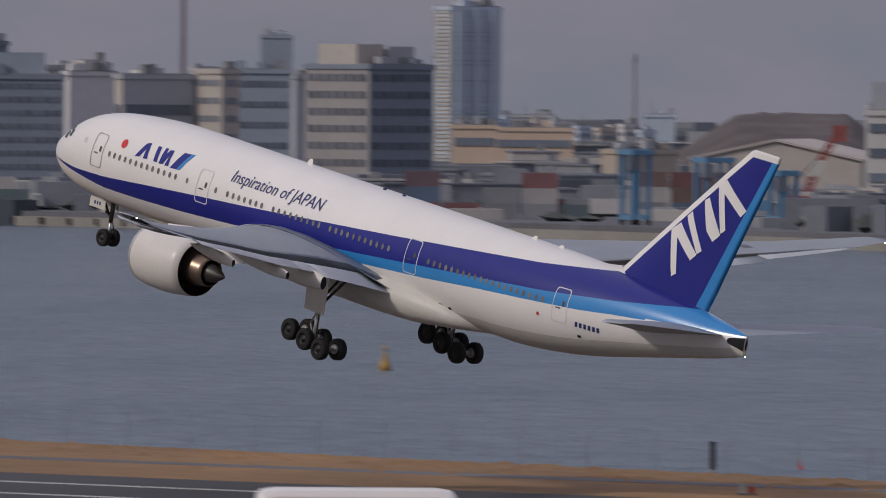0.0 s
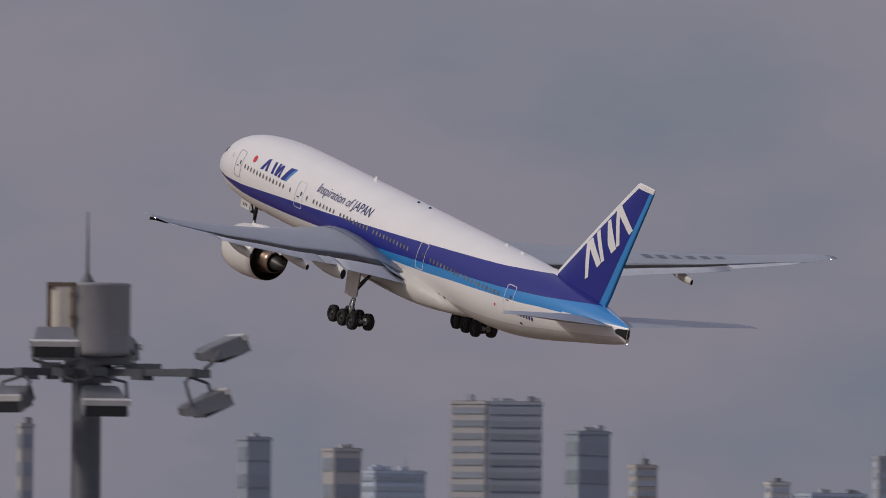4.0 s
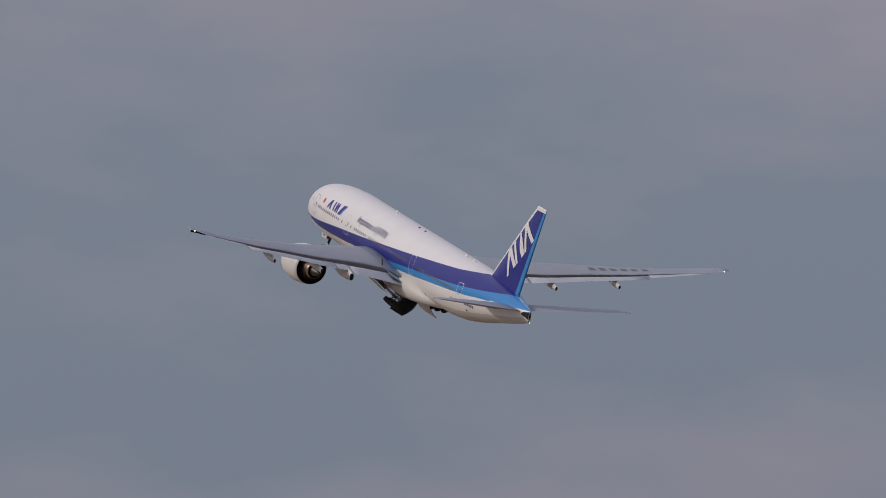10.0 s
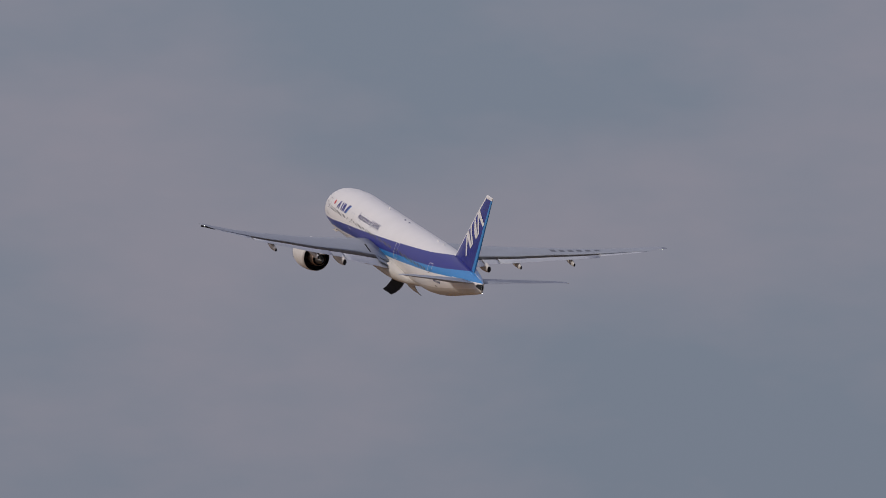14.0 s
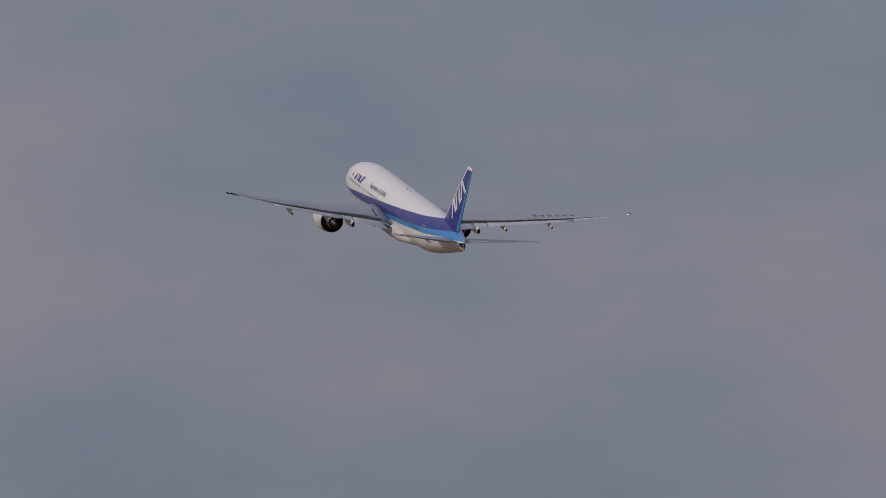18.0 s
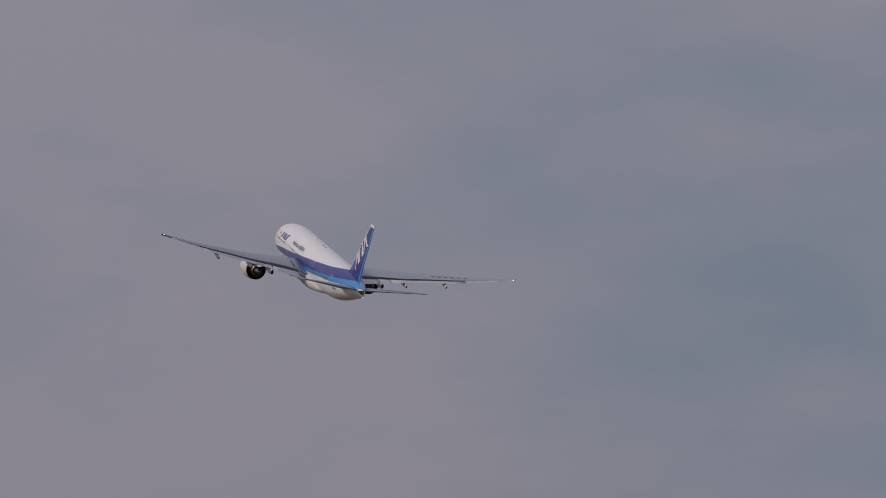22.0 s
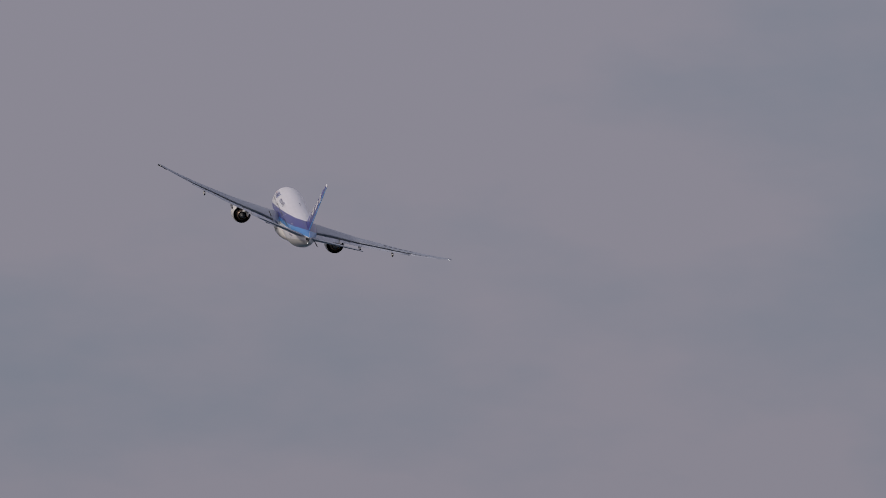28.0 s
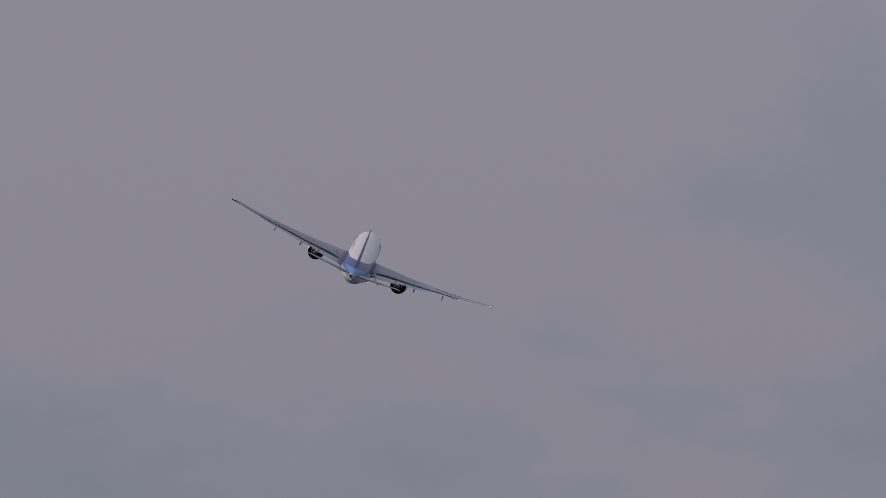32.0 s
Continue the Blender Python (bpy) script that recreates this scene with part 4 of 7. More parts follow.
EARTH = mat("yard_ground", (0.12, 0.125, 0.14), 0.9, var=0.3, scale=0.02, bump=0.3)
SEAWALL = mat("seawall_stone", (0.04, 0.05, 0.068), 0.85, var=0.35, scale=0.15, bump=0.5)

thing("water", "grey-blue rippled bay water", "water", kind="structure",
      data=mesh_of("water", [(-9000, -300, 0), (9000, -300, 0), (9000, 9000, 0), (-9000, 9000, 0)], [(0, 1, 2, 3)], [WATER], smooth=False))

E0 = Vector((77.6, 1063.0, 0))
EDGE = Vector((-0.448, 0.894, 0))
a, b = E0 - EDGE * 900, E0 + EDGE * 1500
sheet("airfield_ground", [(-1500, -250), (a.x, -250), (a.x, a.y), (b.x, b.y), (-1500, b.y)], -1.0, FIELD_Z, GRASS, "dry yellow-brown airfield grass", "ground")


def strip(name, off0, off1, lo, hi, z, material, label, category, origin=None):
    o = origin or Vector((R0[0], R0[1], 0))
    pts = [o + ACROSS * off0 + ALONG * lo, o + ACROSS * off1 + ALONG * lo, o + ACROSS * off1 + ALONG * hi, o + ACROSS * off0 + ALONG * hi]
    return sheet(name, [(p.x, p.y) for p in pts], FIELD_Z - 0.3, z, material, label, category)


R0 = (73.3, 974.5)                               # a point of the runway's far edge
strip("runway", -60, 0, -900, 1500, FIELD_Z + 0.01, ASPHALT, "dark asphalt runway", "runway")
strip("runway_edge_line", -14.1, -13.1, -900, 1500, FIELD_Z + 0.02, PAINT_WHITE, "white painted edge line", "road marking")
strip("runway_centre_line", -30.5, -29.5, -900, 1500, FIELD_Z + 0.02, PAINT_WHITE, "white painted centre line", "road marking")
strip("service_road", 22, 26, -900, 1500, FIELD_Z + 0.02, EARTH, "narrow grey service road in the grass", "road")
strip("apron", -700, -110, -900, 900, FIELD_Z + 0.015, mat("apron_concrete", (0.3, 0.295, 0.28), 0.85, var=0.15, scale=0.03), "pale concrete apron", "pavement")

# tufts along the sea edge of the grass
sh = Shape()
rng = random.Random(4)
for k in range(900):
    p = E0 + EDGE * rng.uniform(-250, 260) - Vector((0.894, 0.448, 0)) * (abs(rng.gauss(0, 9)) + 0.3)
    h, w = rng.uniform(0.06, 0.22), rng.uniform(0.4, 1.4)
    an = rng.uniform(0, 3.14)
    d = Vector((math.cos(an), math.sin(an), 0)) * w
    e = Vector((-d.y, d.x, 0)) * 0.5
    q = Vector((p.x, p.y, FIELD_Z))
    sh.add([q - d, q + e, q + d, q - e, q + Vector((0, 0, h))], [(0, 1, 4), (1, 2, 4), (2, 3, 4), (3, 0, 4)])
thing("grass_tufts", "tufts of dry brown grass at the shore", "grass", kind="stuff", data=sh.mesh("grass_tufts", [GRASS, GRASS_PALE], True))

# far land, cut along the shoreline
SHORE = [(-175, 5300), (-110, 4560), (-60, 4170), (-26.8, 4234), (-3.3, 3904), (21.2, 3427), (45.8, 3053), (66.5, 2794), (74.2, 2724), (100.8, 2614), (145, 2350), (190, 2250)]
shore = [(d * math.sin(u / 1000), d * math.cos(u / 1000)) for u, d in SHORE]
sheet("far_land", shore + [(900, 9000), (-3500, 9000)], -1.0, LAND_Z, EARTH, "flat dark port land across the bay", "ground")
for (u0, d0), (u1, d1) in zip(SHORE, SHORE[1:]):
    p, q = Vector((d0 * math.sin(u0 / 1000), d0 * math.cos(u0 / 1000), 0)), Vector((d1 * math.sin(u1 / 1000), d1 * math.cos(u1 / 1000), 0))
    n = Vector((-(q - p).y, (q - p).x, 0)).normalized()
    if n.y > 0:
        n = -n
    pts = [p + n * 1.5, q + n * 1.5, q - n * 3, p - n * 3]
    sheet("seawall", [(v.x, v.y) for v in pts], -1, 1.6 if u0 > 70 else 4.4, QUAY if u0 > 70 else SEAWALL, "long sea wall of pale weathered concrete" if u0 > 70 else "long dark stone sea wall", "sea wall")

FENDER = Shape().box(-1.3, -0.4, 0, 1.3, 0.4, 1.1).mesh("fender", [RUBBER])
for k in range(26):
    u = 70.5 + 1.75 * k
    d = lerp_table(SHORE, u)[0]
    thing("quay_fender", "black rubber fender on the quay face", "fender", site(u, d - 2.3, 0.35), "fenders along the quay", data=FENDER)

# facades across the bay; haze is mixed into their colours, paler and bluer
WALLS = {
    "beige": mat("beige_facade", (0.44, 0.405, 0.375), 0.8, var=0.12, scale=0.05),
    "white": mat("white_facade", (0.56, 0.545, 0.525), 0.7, var=0.12, scale=0.05),
    "grey": mat("grey_facade", (0.365, 0.38, 0.415), 0.75, var=0.12, scale=0.05),
    "blue": mat("blue_grey_facade", (0.27, 0.315, 0.385), 0.6, var=0.14, scale=0.05),
    "slate": mat("slate_grey_facade", (0.205, 0.22, 0.26), 0.65, var=0.16, scale=0.05),
    "dark": mat("slate_facade", (0.19, 0.222, 0.28), 0.55, var=0.15, scale=0.05),
    "tan": mat("tan_sheet_facade", (0.40, 0.35, 0.295), 0.75, var=0.12, scale=0.05),
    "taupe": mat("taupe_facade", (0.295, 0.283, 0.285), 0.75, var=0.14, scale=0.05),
    # beige with the sun's warmth painted in, mostly for lit tower sides
    "gold": mat("sun_warmed_beige_facade", (0.56, 0.44, 0.34), 0.75, var=0.12, scale=0.05),
    "pale": mat("hazed_pale_blue_facade", (0.45, 0.52, 0.61), 0.65, var=0.1, scale=0.05),
    # beige cooled and lifted for haze, chiefly for faces off the sun
    "shade": mat("hazed_beige_facade", (0.56, 0.55, 0.57), 0.7, var=0.1, scale=0.05),
    "umber": mat("dusky_hall_sheeting", (0.15, 0.152, 0.175), 0.75, var=0.18, scale=0.05),
    "mist": mat("hazed_mauve_sheeting", (0.27, 0.265, 0.285), 0.75, var=0.16, scale=0.05),
    # cream brightened by painted sunlight, for lit tower sides
    "cream": mat("sun_warmed_cream_facade", (0.68, 0.58, 0.49), 0.75, var=0.1, scale=0.05),
    # farthest skyline: haze painted in, close to the sky's own tone
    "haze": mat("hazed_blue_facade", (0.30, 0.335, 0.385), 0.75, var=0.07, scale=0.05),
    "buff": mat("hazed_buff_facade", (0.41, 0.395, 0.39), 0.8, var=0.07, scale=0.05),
    "brown": mat("brown_block", (0.2, 0.15, 0.125), 0.8, var=0.2, scale=0.05),
}
# window glass lightened towards the walls, for the haze before it
GLASS = mat("window_glass_strip", (0.165, 0.195, 0.24), 0.35, var=0.2, scale=0.1, rand=0.25)
GLASS_DARK = mat("office_window_glass", (0.075, 0.09, 0.12), 0.3, var=0.2, scale=0.1, rand=0.25)
GLASS_DUSK = mat("dusky_office_glass", (0.115, 0.135, 0.17), 0.35, var=0.2, scale=0.1, rand=0.25)
GLASS_SLATE = mat("hazed_slate_glass", (0.205, 0.245, 0.305), 0.45, var=0.2, scale=0.1, rand=0.25)
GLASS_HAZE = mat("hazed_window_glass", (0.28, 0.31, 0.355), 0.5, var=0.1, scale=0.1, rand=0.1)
GLASS_TOWER = mat("hazed_tower_glass", (0.36, 0.405, 0.47), 0.45, var=0.2, scale=0.1, rand=0.2)
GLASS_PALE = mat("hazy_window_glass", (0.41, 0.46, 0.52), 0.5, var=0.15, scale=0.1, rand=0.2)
ROOF = mat("roof_felt", (0.23, 0.235, 0.25), 0.9, var=0.2, scale=0.1)


def band_mesh(length, height, pane, material, depth=0.3):
    """A storey's strip of panes between mullions, centred, on the plane y = 0 facing -y."""
    sh = Shape()
    n = max(1, round(length / pane))
    step = length / n
    xs = []
    for k in range(n):
        x = -length / 2 + k * step
        xs += [(x, 0.6 * depth), (x + step * 0.07, 0.6 * depth), (x + step * 0.07, depth), (x + step * 0.93, depth), (x + step * 0.93, 0.6 * depth), (x + step, 0.6 * depth)]
    vs = [(x, -d, z) for z in (0, height) for x, d in xs] + [(-length / 2, 0.05, 0), (length / 2, 0.05, 0), (-length / 2, 0.05, height), (length / 2, 0.05, height)]
    m = len(xs)
    sh.add(vs, [(k, k + 1, m + k + 1, m + k) for k in range(m - 1)] + [(0, m, 2 * m + 2, 2 * m), (m - 1, 2 * m + 1, 2 * m + 3, 2 * m - 1)])
    sh.f.append((*range(m), 2 * m + 1, 2 * m)), sh.i.append(0)
    sh.f.append((*range(m, 2 * m), 2 * m + 3, 2 * m + 2)), sh.i.append(0)
    return sh.mesh("window_band", [material])


def building(name, label, bearing, dist, width, height, floors=0, wall="grey", left=0.3, turn=30.0, pane=3.0, ratio=0.5, glass=None,
             cap=None, base=LAND_Z, category="building", piers=0, low=0.0, top=0.0, sunlit_wall=None, gap=0.0,
             side_piers=0, pier_wall=None, strip=None, saucer=False, crown_frame=0.0):
    """A block seen over its corner: 'left' is the share of its breadth taken by the sunlit side face."""
    glass = glass or GLASS
    if left <= 0:
        turn, w, d = 0.0, width, max(10.0, width * 0.35)
    else:
        w, d = width * (1 - left) / math.cos(radians(turn)), width * left / math.sin(radians(turn))
    ob = thing(name, label, category, site(bearing, dist, base, turn))
    # move the corner so that the seen breadth is centred on the bearing
    sh = Shape().box(-w / 2, -d / 2, -1, w / 2, d / 2, height, 0)
    # the side face's own colour carries the sunlight that falls there
    if sunlit_wall:
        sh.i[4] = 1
    part("shell", sh.mesh("shell", [WALLS[wall], WALLS[sunlit_wall or wall]]), ob)
    part("parapet", Shape().box(-w / 2 - 0.3, -d / 2 - 0.3, height, w / 2 + 0.3, d / 2 + 0.3, height + 0.9).mesh("parapet", [WALLS[wall]]), ob)
    part("roof", Shape().box(-w / 2 + 0.4, -d / 2 + 0.4, height + 0.9, w / 2 - 0.4, d / 2 - 0.4, height + 1.1).mesh("roof", [ROOF]), ob)
    if floors:
        span = height * (1 - low - top)
        fh = span / floors
        sides = [(w - 1.2, pose(0, -d / 2, 0))] + ([(d - 1.2, pose(-w / 2, 0, 0, 0, 0, -90))] if left > 0 else [])
        for length, face in sides:
            n = max(1, round(length / pane))
            step = length / n
            if gap:
                me = Shape().box(-step * (1 - gap) / 2, -0.12, 0, step * (1 - gap) / 2, 0.05, fh * ratio).mesh("window", [glass])
            else:
                me = band_mesh(length, fh * ratio, pane, glass)
            for k in range(floors):
                z = height * low + fh * (k + 0.5 - ratio / 2)
                if gap:
                    for q in range(n):
                        part("window", me, ob, "", face @ pose((q + 0.5) * step - length / 2, 0, z))
                else:
                    part("window_band", me, ob, "", face @ pose(0, 0, z))
    for k in range(piers):
        x = -w / 2 + w * (k + 0.5) / piers
        part("pier", Shape().box(x - w / piers * 0.12, -d / 2 - 0.8, 0, x + w / piers * 0.12, -d / 2, height).mesh("pier", [WALLS[wall]]), ob)
    for k in range(side_piers + 1 if side_piers else 0):
        y, r = -d / 2 + d * k / side_piers, d / side_piers * 0.09
        part("pier", Shape().box(-w / 2 - 0.7, y - r, 0, -w / 2, y + r, height).mesh("pier", [WALLS[pier_wall or sunlit_wall]]), ob)
    if strip:
        part("glass_strip", Shape().box(w * (strip[0] - 0.5), -d / 2 - 0.9, 0, w * (strip[1] - 0.5), -d / 2, height - 1).mesh("glass_strip", [GLASS_SLATE]), ob, "dark blue vertical glass strip")
    if saucer:
        part("crown_neck", Shape().lathe([(height + 0.9, 2.0), (height + 1.2, 1.7), (height + 3.0, 1.6)], 16, "z").mesh("crown_neck", [WALLS["white"]], True), ob, "white neck of the crown")
        part("crown_saucer", Shape().lathe([(height + 2.6, 1.0), (height + 2.7, 2.2), (height + 4.3, 3.8), (height + 4.7, 3.8), (height + 4.8, 1.0)], 24, "z").mesh("crown_saucer", [WALLS["dark"]], True), ob, "dark saucer-shaped crown")
    if crown_frame:
        z0, paint = height - crown_frame, WALLS["shade"]
        part("crown_recess", Shape().box(-w / 2 - 0.75, -d / 2 + 1.2, z0 + 0.8, -w / 2, d / 2 - 1.2, height - 1.0).mesh("crown_recess", [WALLS["slate"]]), ob, "grey glazed recess under the roof")
        for z, t in ((z0, 0.7), (z0 + crown_frame * 0.45, 0.45), (height - 0.9, 0.9)):
            part("crown_beam", Shape().box(-w / 2 - 1.1, -d / 2, z, -w / 2, d / 2, z + t).mesh("crown_beam", [paint]), ob)
        for k in range(8):
            y = -d / 2 + (d - 0.9) * k / 7
            part("crown_post", Shape().box(-w / 2 - 1.0, y, z0, -w / 2, y + (0.9 if k in (0, 7) else 0.35), height).mesh("crown_post", [paint]), ob)
    rr = random.Random(int(bearing * 97) + int(dist))
    for k in range(rr.randint(3, 6) if w > 9 else 1):
        x, y, sx = rr.uniform(-w * 0.42, w * 0.42), rr.uniform(-d * 0.42, 0), rr.uniform(0.8, max(1.0, w * 0.09))
        part("roof_unit", Shape().box(x - sx, y - 0.9, height + 1.0, x + sx, y + 0.9, height + rr.uniform(1.6, 2.9)).mesh("roof_unit", [rr.choice([ROOF, WALLS["grey"], WALLS[wall]])]), ob)
    if rr.random() < 0.35 and dist > 3500:
        x = rr.uniform(-w * 0.3, w * 0.3)
        part("aerial_mast", Shape().tube((x, 0, height + 1), (x, 0, height + rr.uniform(4, 7)), 0.14, 0.06, 6).mesh("aerial_mast", [ROOF]), ob)
    for c in cap or ():
        x0, x1, h, material = c
        part("roof_house", Shape().box(x0 * w - w / 2, -d * 0.3, height + 0.9, x1 * w - w / 2, d * 0.3, height + h).mesh("roof_house", [WALLS[material]]), ob)
    return ob


building("building", "dark blue-grey glass office block", 73.71, 2950, 18.4, 22.5, floors=9, wall='dark', left=0, pane=1.8, ratio=0.4, gap=0.3, glass=GLASS_DUSK, cap=[(0.1, 0.8, 5, 'blue')])
building("building", "pale grey office block with few openings", 78.44, 3050, 10.5, 23.2, wall='shade', left=0.12, floors=0, cap=[(0.3, 0.6, 3, 'white')])
building("building", "wide grey hall with a dark glazed band", 82.51, 3000, 15.2, 22.7, wall='grey', left=0.1, floors=1, pane=5, low=0.66, top=0.17, ratio=0.5, sunlit_wall='beige')
building("building", "beige block with window strips", 86.48, 3000, 8.6, 23.8, wall='beige', left=0.6, floors=7, pane=1.6, ratio=0.35, gap=0.3, glass=GLASS)
building("building", "blue-grey office block with two dark window strips", 89.40, 3080, 10.8, 23.9, wall='blue', left=0, floors=6, ratio=0.3, pane=1.5, gap=0.2, glass=GLASS_DUSK)
building("building", "narrow pale block behind", 91.57, 3300, 4.1, 22.8, wall='grey', left=0.4)
building("office_tower", "office tower with a brown-beige sunlit side and a side painted dark for shade", 96.08, 2900, 23.4, 24.9, wall='dark', sunlit_wall='taupe', left=0.5, turn=45, floors=8, pane=2.1, ratio=0.42, gap=0.35, glass=GLASS_DARK, cap=[(-0.0, 0.42, 4.6, 'beige'), (0.5, 0.9, 4.2, 'grey')])
building("residential_tower", "tall pale curved tower with banded floors", 102.28, 3900, 16.3, 39.8, wall='pale', left=0.25, floors=40, pane=1.6, ratio=0.42, cap=[(0.3, 0.8, 2.2, 'grey')], piers=3, sunlit_wall='beige', glass=GLASS_PALE)
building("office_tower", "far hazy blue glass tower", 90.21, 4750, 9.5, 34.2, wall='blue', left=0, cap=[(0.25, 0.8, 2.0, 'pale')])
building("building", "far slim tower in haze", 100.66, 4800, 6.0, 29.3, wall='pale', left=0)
building("building", "long pale low factory block", 102.75, 3600, 10.3, 11.7, wall='gold', left=0, floors=2, ratio=0.3)
building("building", "long cream low factory block", 106.51, 3650, 18.2, 11.0, wall='gold', left=0, floors=2, ratio=0.3)
building("building", "far low grey flat block", 106.20, 4700, 16.3, 11.2, wall='grey', left=0)
building("building", "far pale flat-topped block", 114.44, 4600, 9.0, 11.9, wall='pale', left=0, cap=[(0.4, 0.6, 2, 'pale')])
building("building", "white building with dark floor strips", 129.39, 2800, 10.8, 17.5, wall='white', left=0, floors=4, ratio=0.35, cap=[(0.1, 0.6, 6, 'grey')])
building("building", "long low tan shed", 113.21, 3100, 14.9, 8.8, wall='tan', left=0.2)
building("building", "cream building with a flat pale top", 58.79, 3500, 16.0, 29.6, wall='white', left=0, top=0.15)
building("building", "wide grey plant building with pipes", 64.33, 3450, 22.4, 27.8, wall='grey', left=0.15, floors=4, ratio=0.2, pane=6)
building("building", "slate blue boiler house behind the process tower", 70.44, 3220, 5.2, 32.9, wall='blue', left=0, floors=6, ratio=0.2, pane=5)
building("building", "dark grey process building with a round tank", 72.24, 3200, 6.3, 29.1, wall='dark', left=0.1, cap=[(0.1, 0.5, 2, 'grey')])
building("residential_tower", "tall tower with a sunlit side and a plant crown", 49.01, 4500, 19.8, 54.9, wall='pale', sunlit_wall='gold', left=0.3, floors=45, pane=1.6, ratio=0.42, cap=[(0.06, 0.94, 1.9, 'blue')], piers=4, glass=GLASS_TOWER, strip=(0.36, 0.56), saucer=True)
building("residential_tower", "rounded tower with a sunlit side and a hat-shaped crown", 53.0, 4330, 19.0, 44.4, wall='pale', sunlit_wall='gold', left=0.3, floors=36, pane=1.6, ratio=0.42, cap=[(0.06, 0.94, 1.9, 'blue')], glass=GLASS_TOWER, saucer=True)
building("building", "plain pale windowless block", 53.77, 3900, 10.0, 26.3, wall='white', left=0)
building("residential_tower", "tall white-framed tower with a dense grid of balconies", 22.34, 4650, 29.4, 71.8, wall='pale', left=0.8, turn=60, floors=38, pane=1.6, ratio=0.48, cap=[(0.2, 0.75, 2.6, 'white')], sunlit_wall='white', side_piers=12, glass=GLASS_TOWER)
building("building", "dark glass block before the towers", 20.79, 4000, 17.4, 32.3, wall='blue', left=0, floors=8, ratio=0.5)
building("residential_tower", "tall grey tower with a stepped pale crown", 33.67, 4500, 22.8, 74.3, wall='pale', left=0.76, turn=60, floors=46, pane=1.6, ratio=0.42, cap=[(0.3, 0.85, 3.4, 'beige')], sunlit_wall='shade', side_piers=11, crown_frame=7.6, glass=GLASS_TOWER)
building("residential_tower", "slim pale tower with balconies", 36.43, 4850, 6.1, 65.9, wall='pale', left=0.5, floors=39, pane=1.6, ratio=0.42, piers=3, sunlit_wall='beige', glass=GLASS_PALE)
building("residential_tower", "cream sunlit tower with balconies", 38.27, 4400, 11.9, 60.8, wall='shade', left=0.6, side_piers=5, floors=39, pane=1.6, ratio=0.38, cap=[(0.1, 0.6, 3, 'beige')], piers=3, sunlit_wall='cream', glass=GLASS_TOWER)
building("residential_tower", "cream sunlit tower with balconies", 40.66, 4280, 9.5, 59.3, wall='shade', left=0.55, side_piers=5, floors=39, pane=1.6, ratio=0.38, piers=3, sunlit_wall='cream', glass=GLASS_TOWER)
building("residential_tower", "tall blue-grey tower with fine floor lines", 43.90, 4800, 22.8, 81.1, wall='pale', left=0.72, turn=60, floors=54, pane=1.6, ratio=0.42, cap=[(0.3, 0.7, 1.6, 'white')], sunlit_wall='shade', side_piers=8, glass=GLASS_TOWER)
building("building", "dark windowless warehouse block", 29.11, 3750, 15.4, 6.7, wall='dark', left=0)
building("residential_tower", "gold sunlit stepped tower", 17.32, 4750, 17.6, 57.2, wall='shade', left=0.75, floors=33, pane=1.6, ratio=0.42, cap=[(0.4, 0.85, 3.0, 'beige')], piers=4, sunlit_wall='gold', glass=GLASS_PALE)
building("building", "large tan windowless warehouse", -2.4, 4015, 47.7, 28.6, wall='dark', sunlit_wall='tan', left=0.83, turn=60, cap=[(0.0, 0.9, 1.4, 'grey')])
building("building", "very long low warehouse with a pale roof line", 12.31, 4050, 70.1, 12.9, wall='mist', left=0, floors=2, ratio=0.2, pane=8)
building("building", "dark blue-grey cold store", 24.70, 3650, 19.8, 7.4, wall='dark', left=0)
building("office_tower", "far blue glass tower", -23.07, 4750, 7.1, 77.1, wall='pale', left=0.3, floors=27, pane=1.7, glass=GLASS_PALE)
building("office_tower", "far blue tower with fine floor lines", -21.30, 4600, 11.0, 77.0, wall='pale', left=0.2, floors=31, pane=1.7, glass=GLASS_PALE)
building("residential_tower", "ivory tower with floor strips", 17.30, 4700, 18.0, 59.5, wall='shade', left=0.8, turn=60, floors=36, pane=1.6, ratio=0.42, piers=4, sunlit_wall='gold', glass=GLASS_PALE)
building("building", "dark flat-topped office block", 21.37, 3900, 13.6, 33.4, wall='dark', left=0)
building("building", "grey-brown block with a flat roof", 18.25, 3500, 26.9, 15.6, wall='taupe', left=0)
building("building", "dark blue windowless block", 24.64, 3450, 18.1, 17.6, wall='dark', left=0)
building("building", "long low grey transit shed", 7.45, 3750, 32.1, 13.4, wall='mist', left=0, floors=2, ratio=0.25, pane=8)
building("building", "cream flat quay building", -24.38, 4240, 24.0, 34.9, wall='beige', left=0, floors=9, ratio=0.25, pane=2)
building("building", "hazy blue-grey port store with window strips", -24.2, 4222, 27.0, 29.0, wall='blue', left=0.15, floors=8, ratio=0.3, pane=2, cap=[(0.1, 0.3, 2.4, 'mist'), (0.55, 0.8, 1.6, 'tan')])
building("building", "mauve-grey sheeted port store", -14.6, 4120, 16.0, 21.5, wall='mist', left=0.2, floors=4, ratio=0.25, pane=3)
building("building", "small cream harbour block", -12.68, 4300, 5.4, 33.1, wall='white', left=0)
building("building", "blue-grey office block with floor strips", -51.76, 4450, 28.3, 61.6, wall='dark', left=0, floors=17, ratio=0.4, pane=1.7, glass=GLASS_SLATE)
building("building", "dark blue glass tower", -48.25, 4600, 10.7, 67.5, wall='dark', left=0, floors=17, pane=1.7, glass=GLASS_SLATE)
building("building", "dark office block with strips", -45.92, 4500, 24.9, 62.3, wall='dark', left=0, floors=15, ratio=0.4, pane=1.7, glass=GLASS_SLATE)
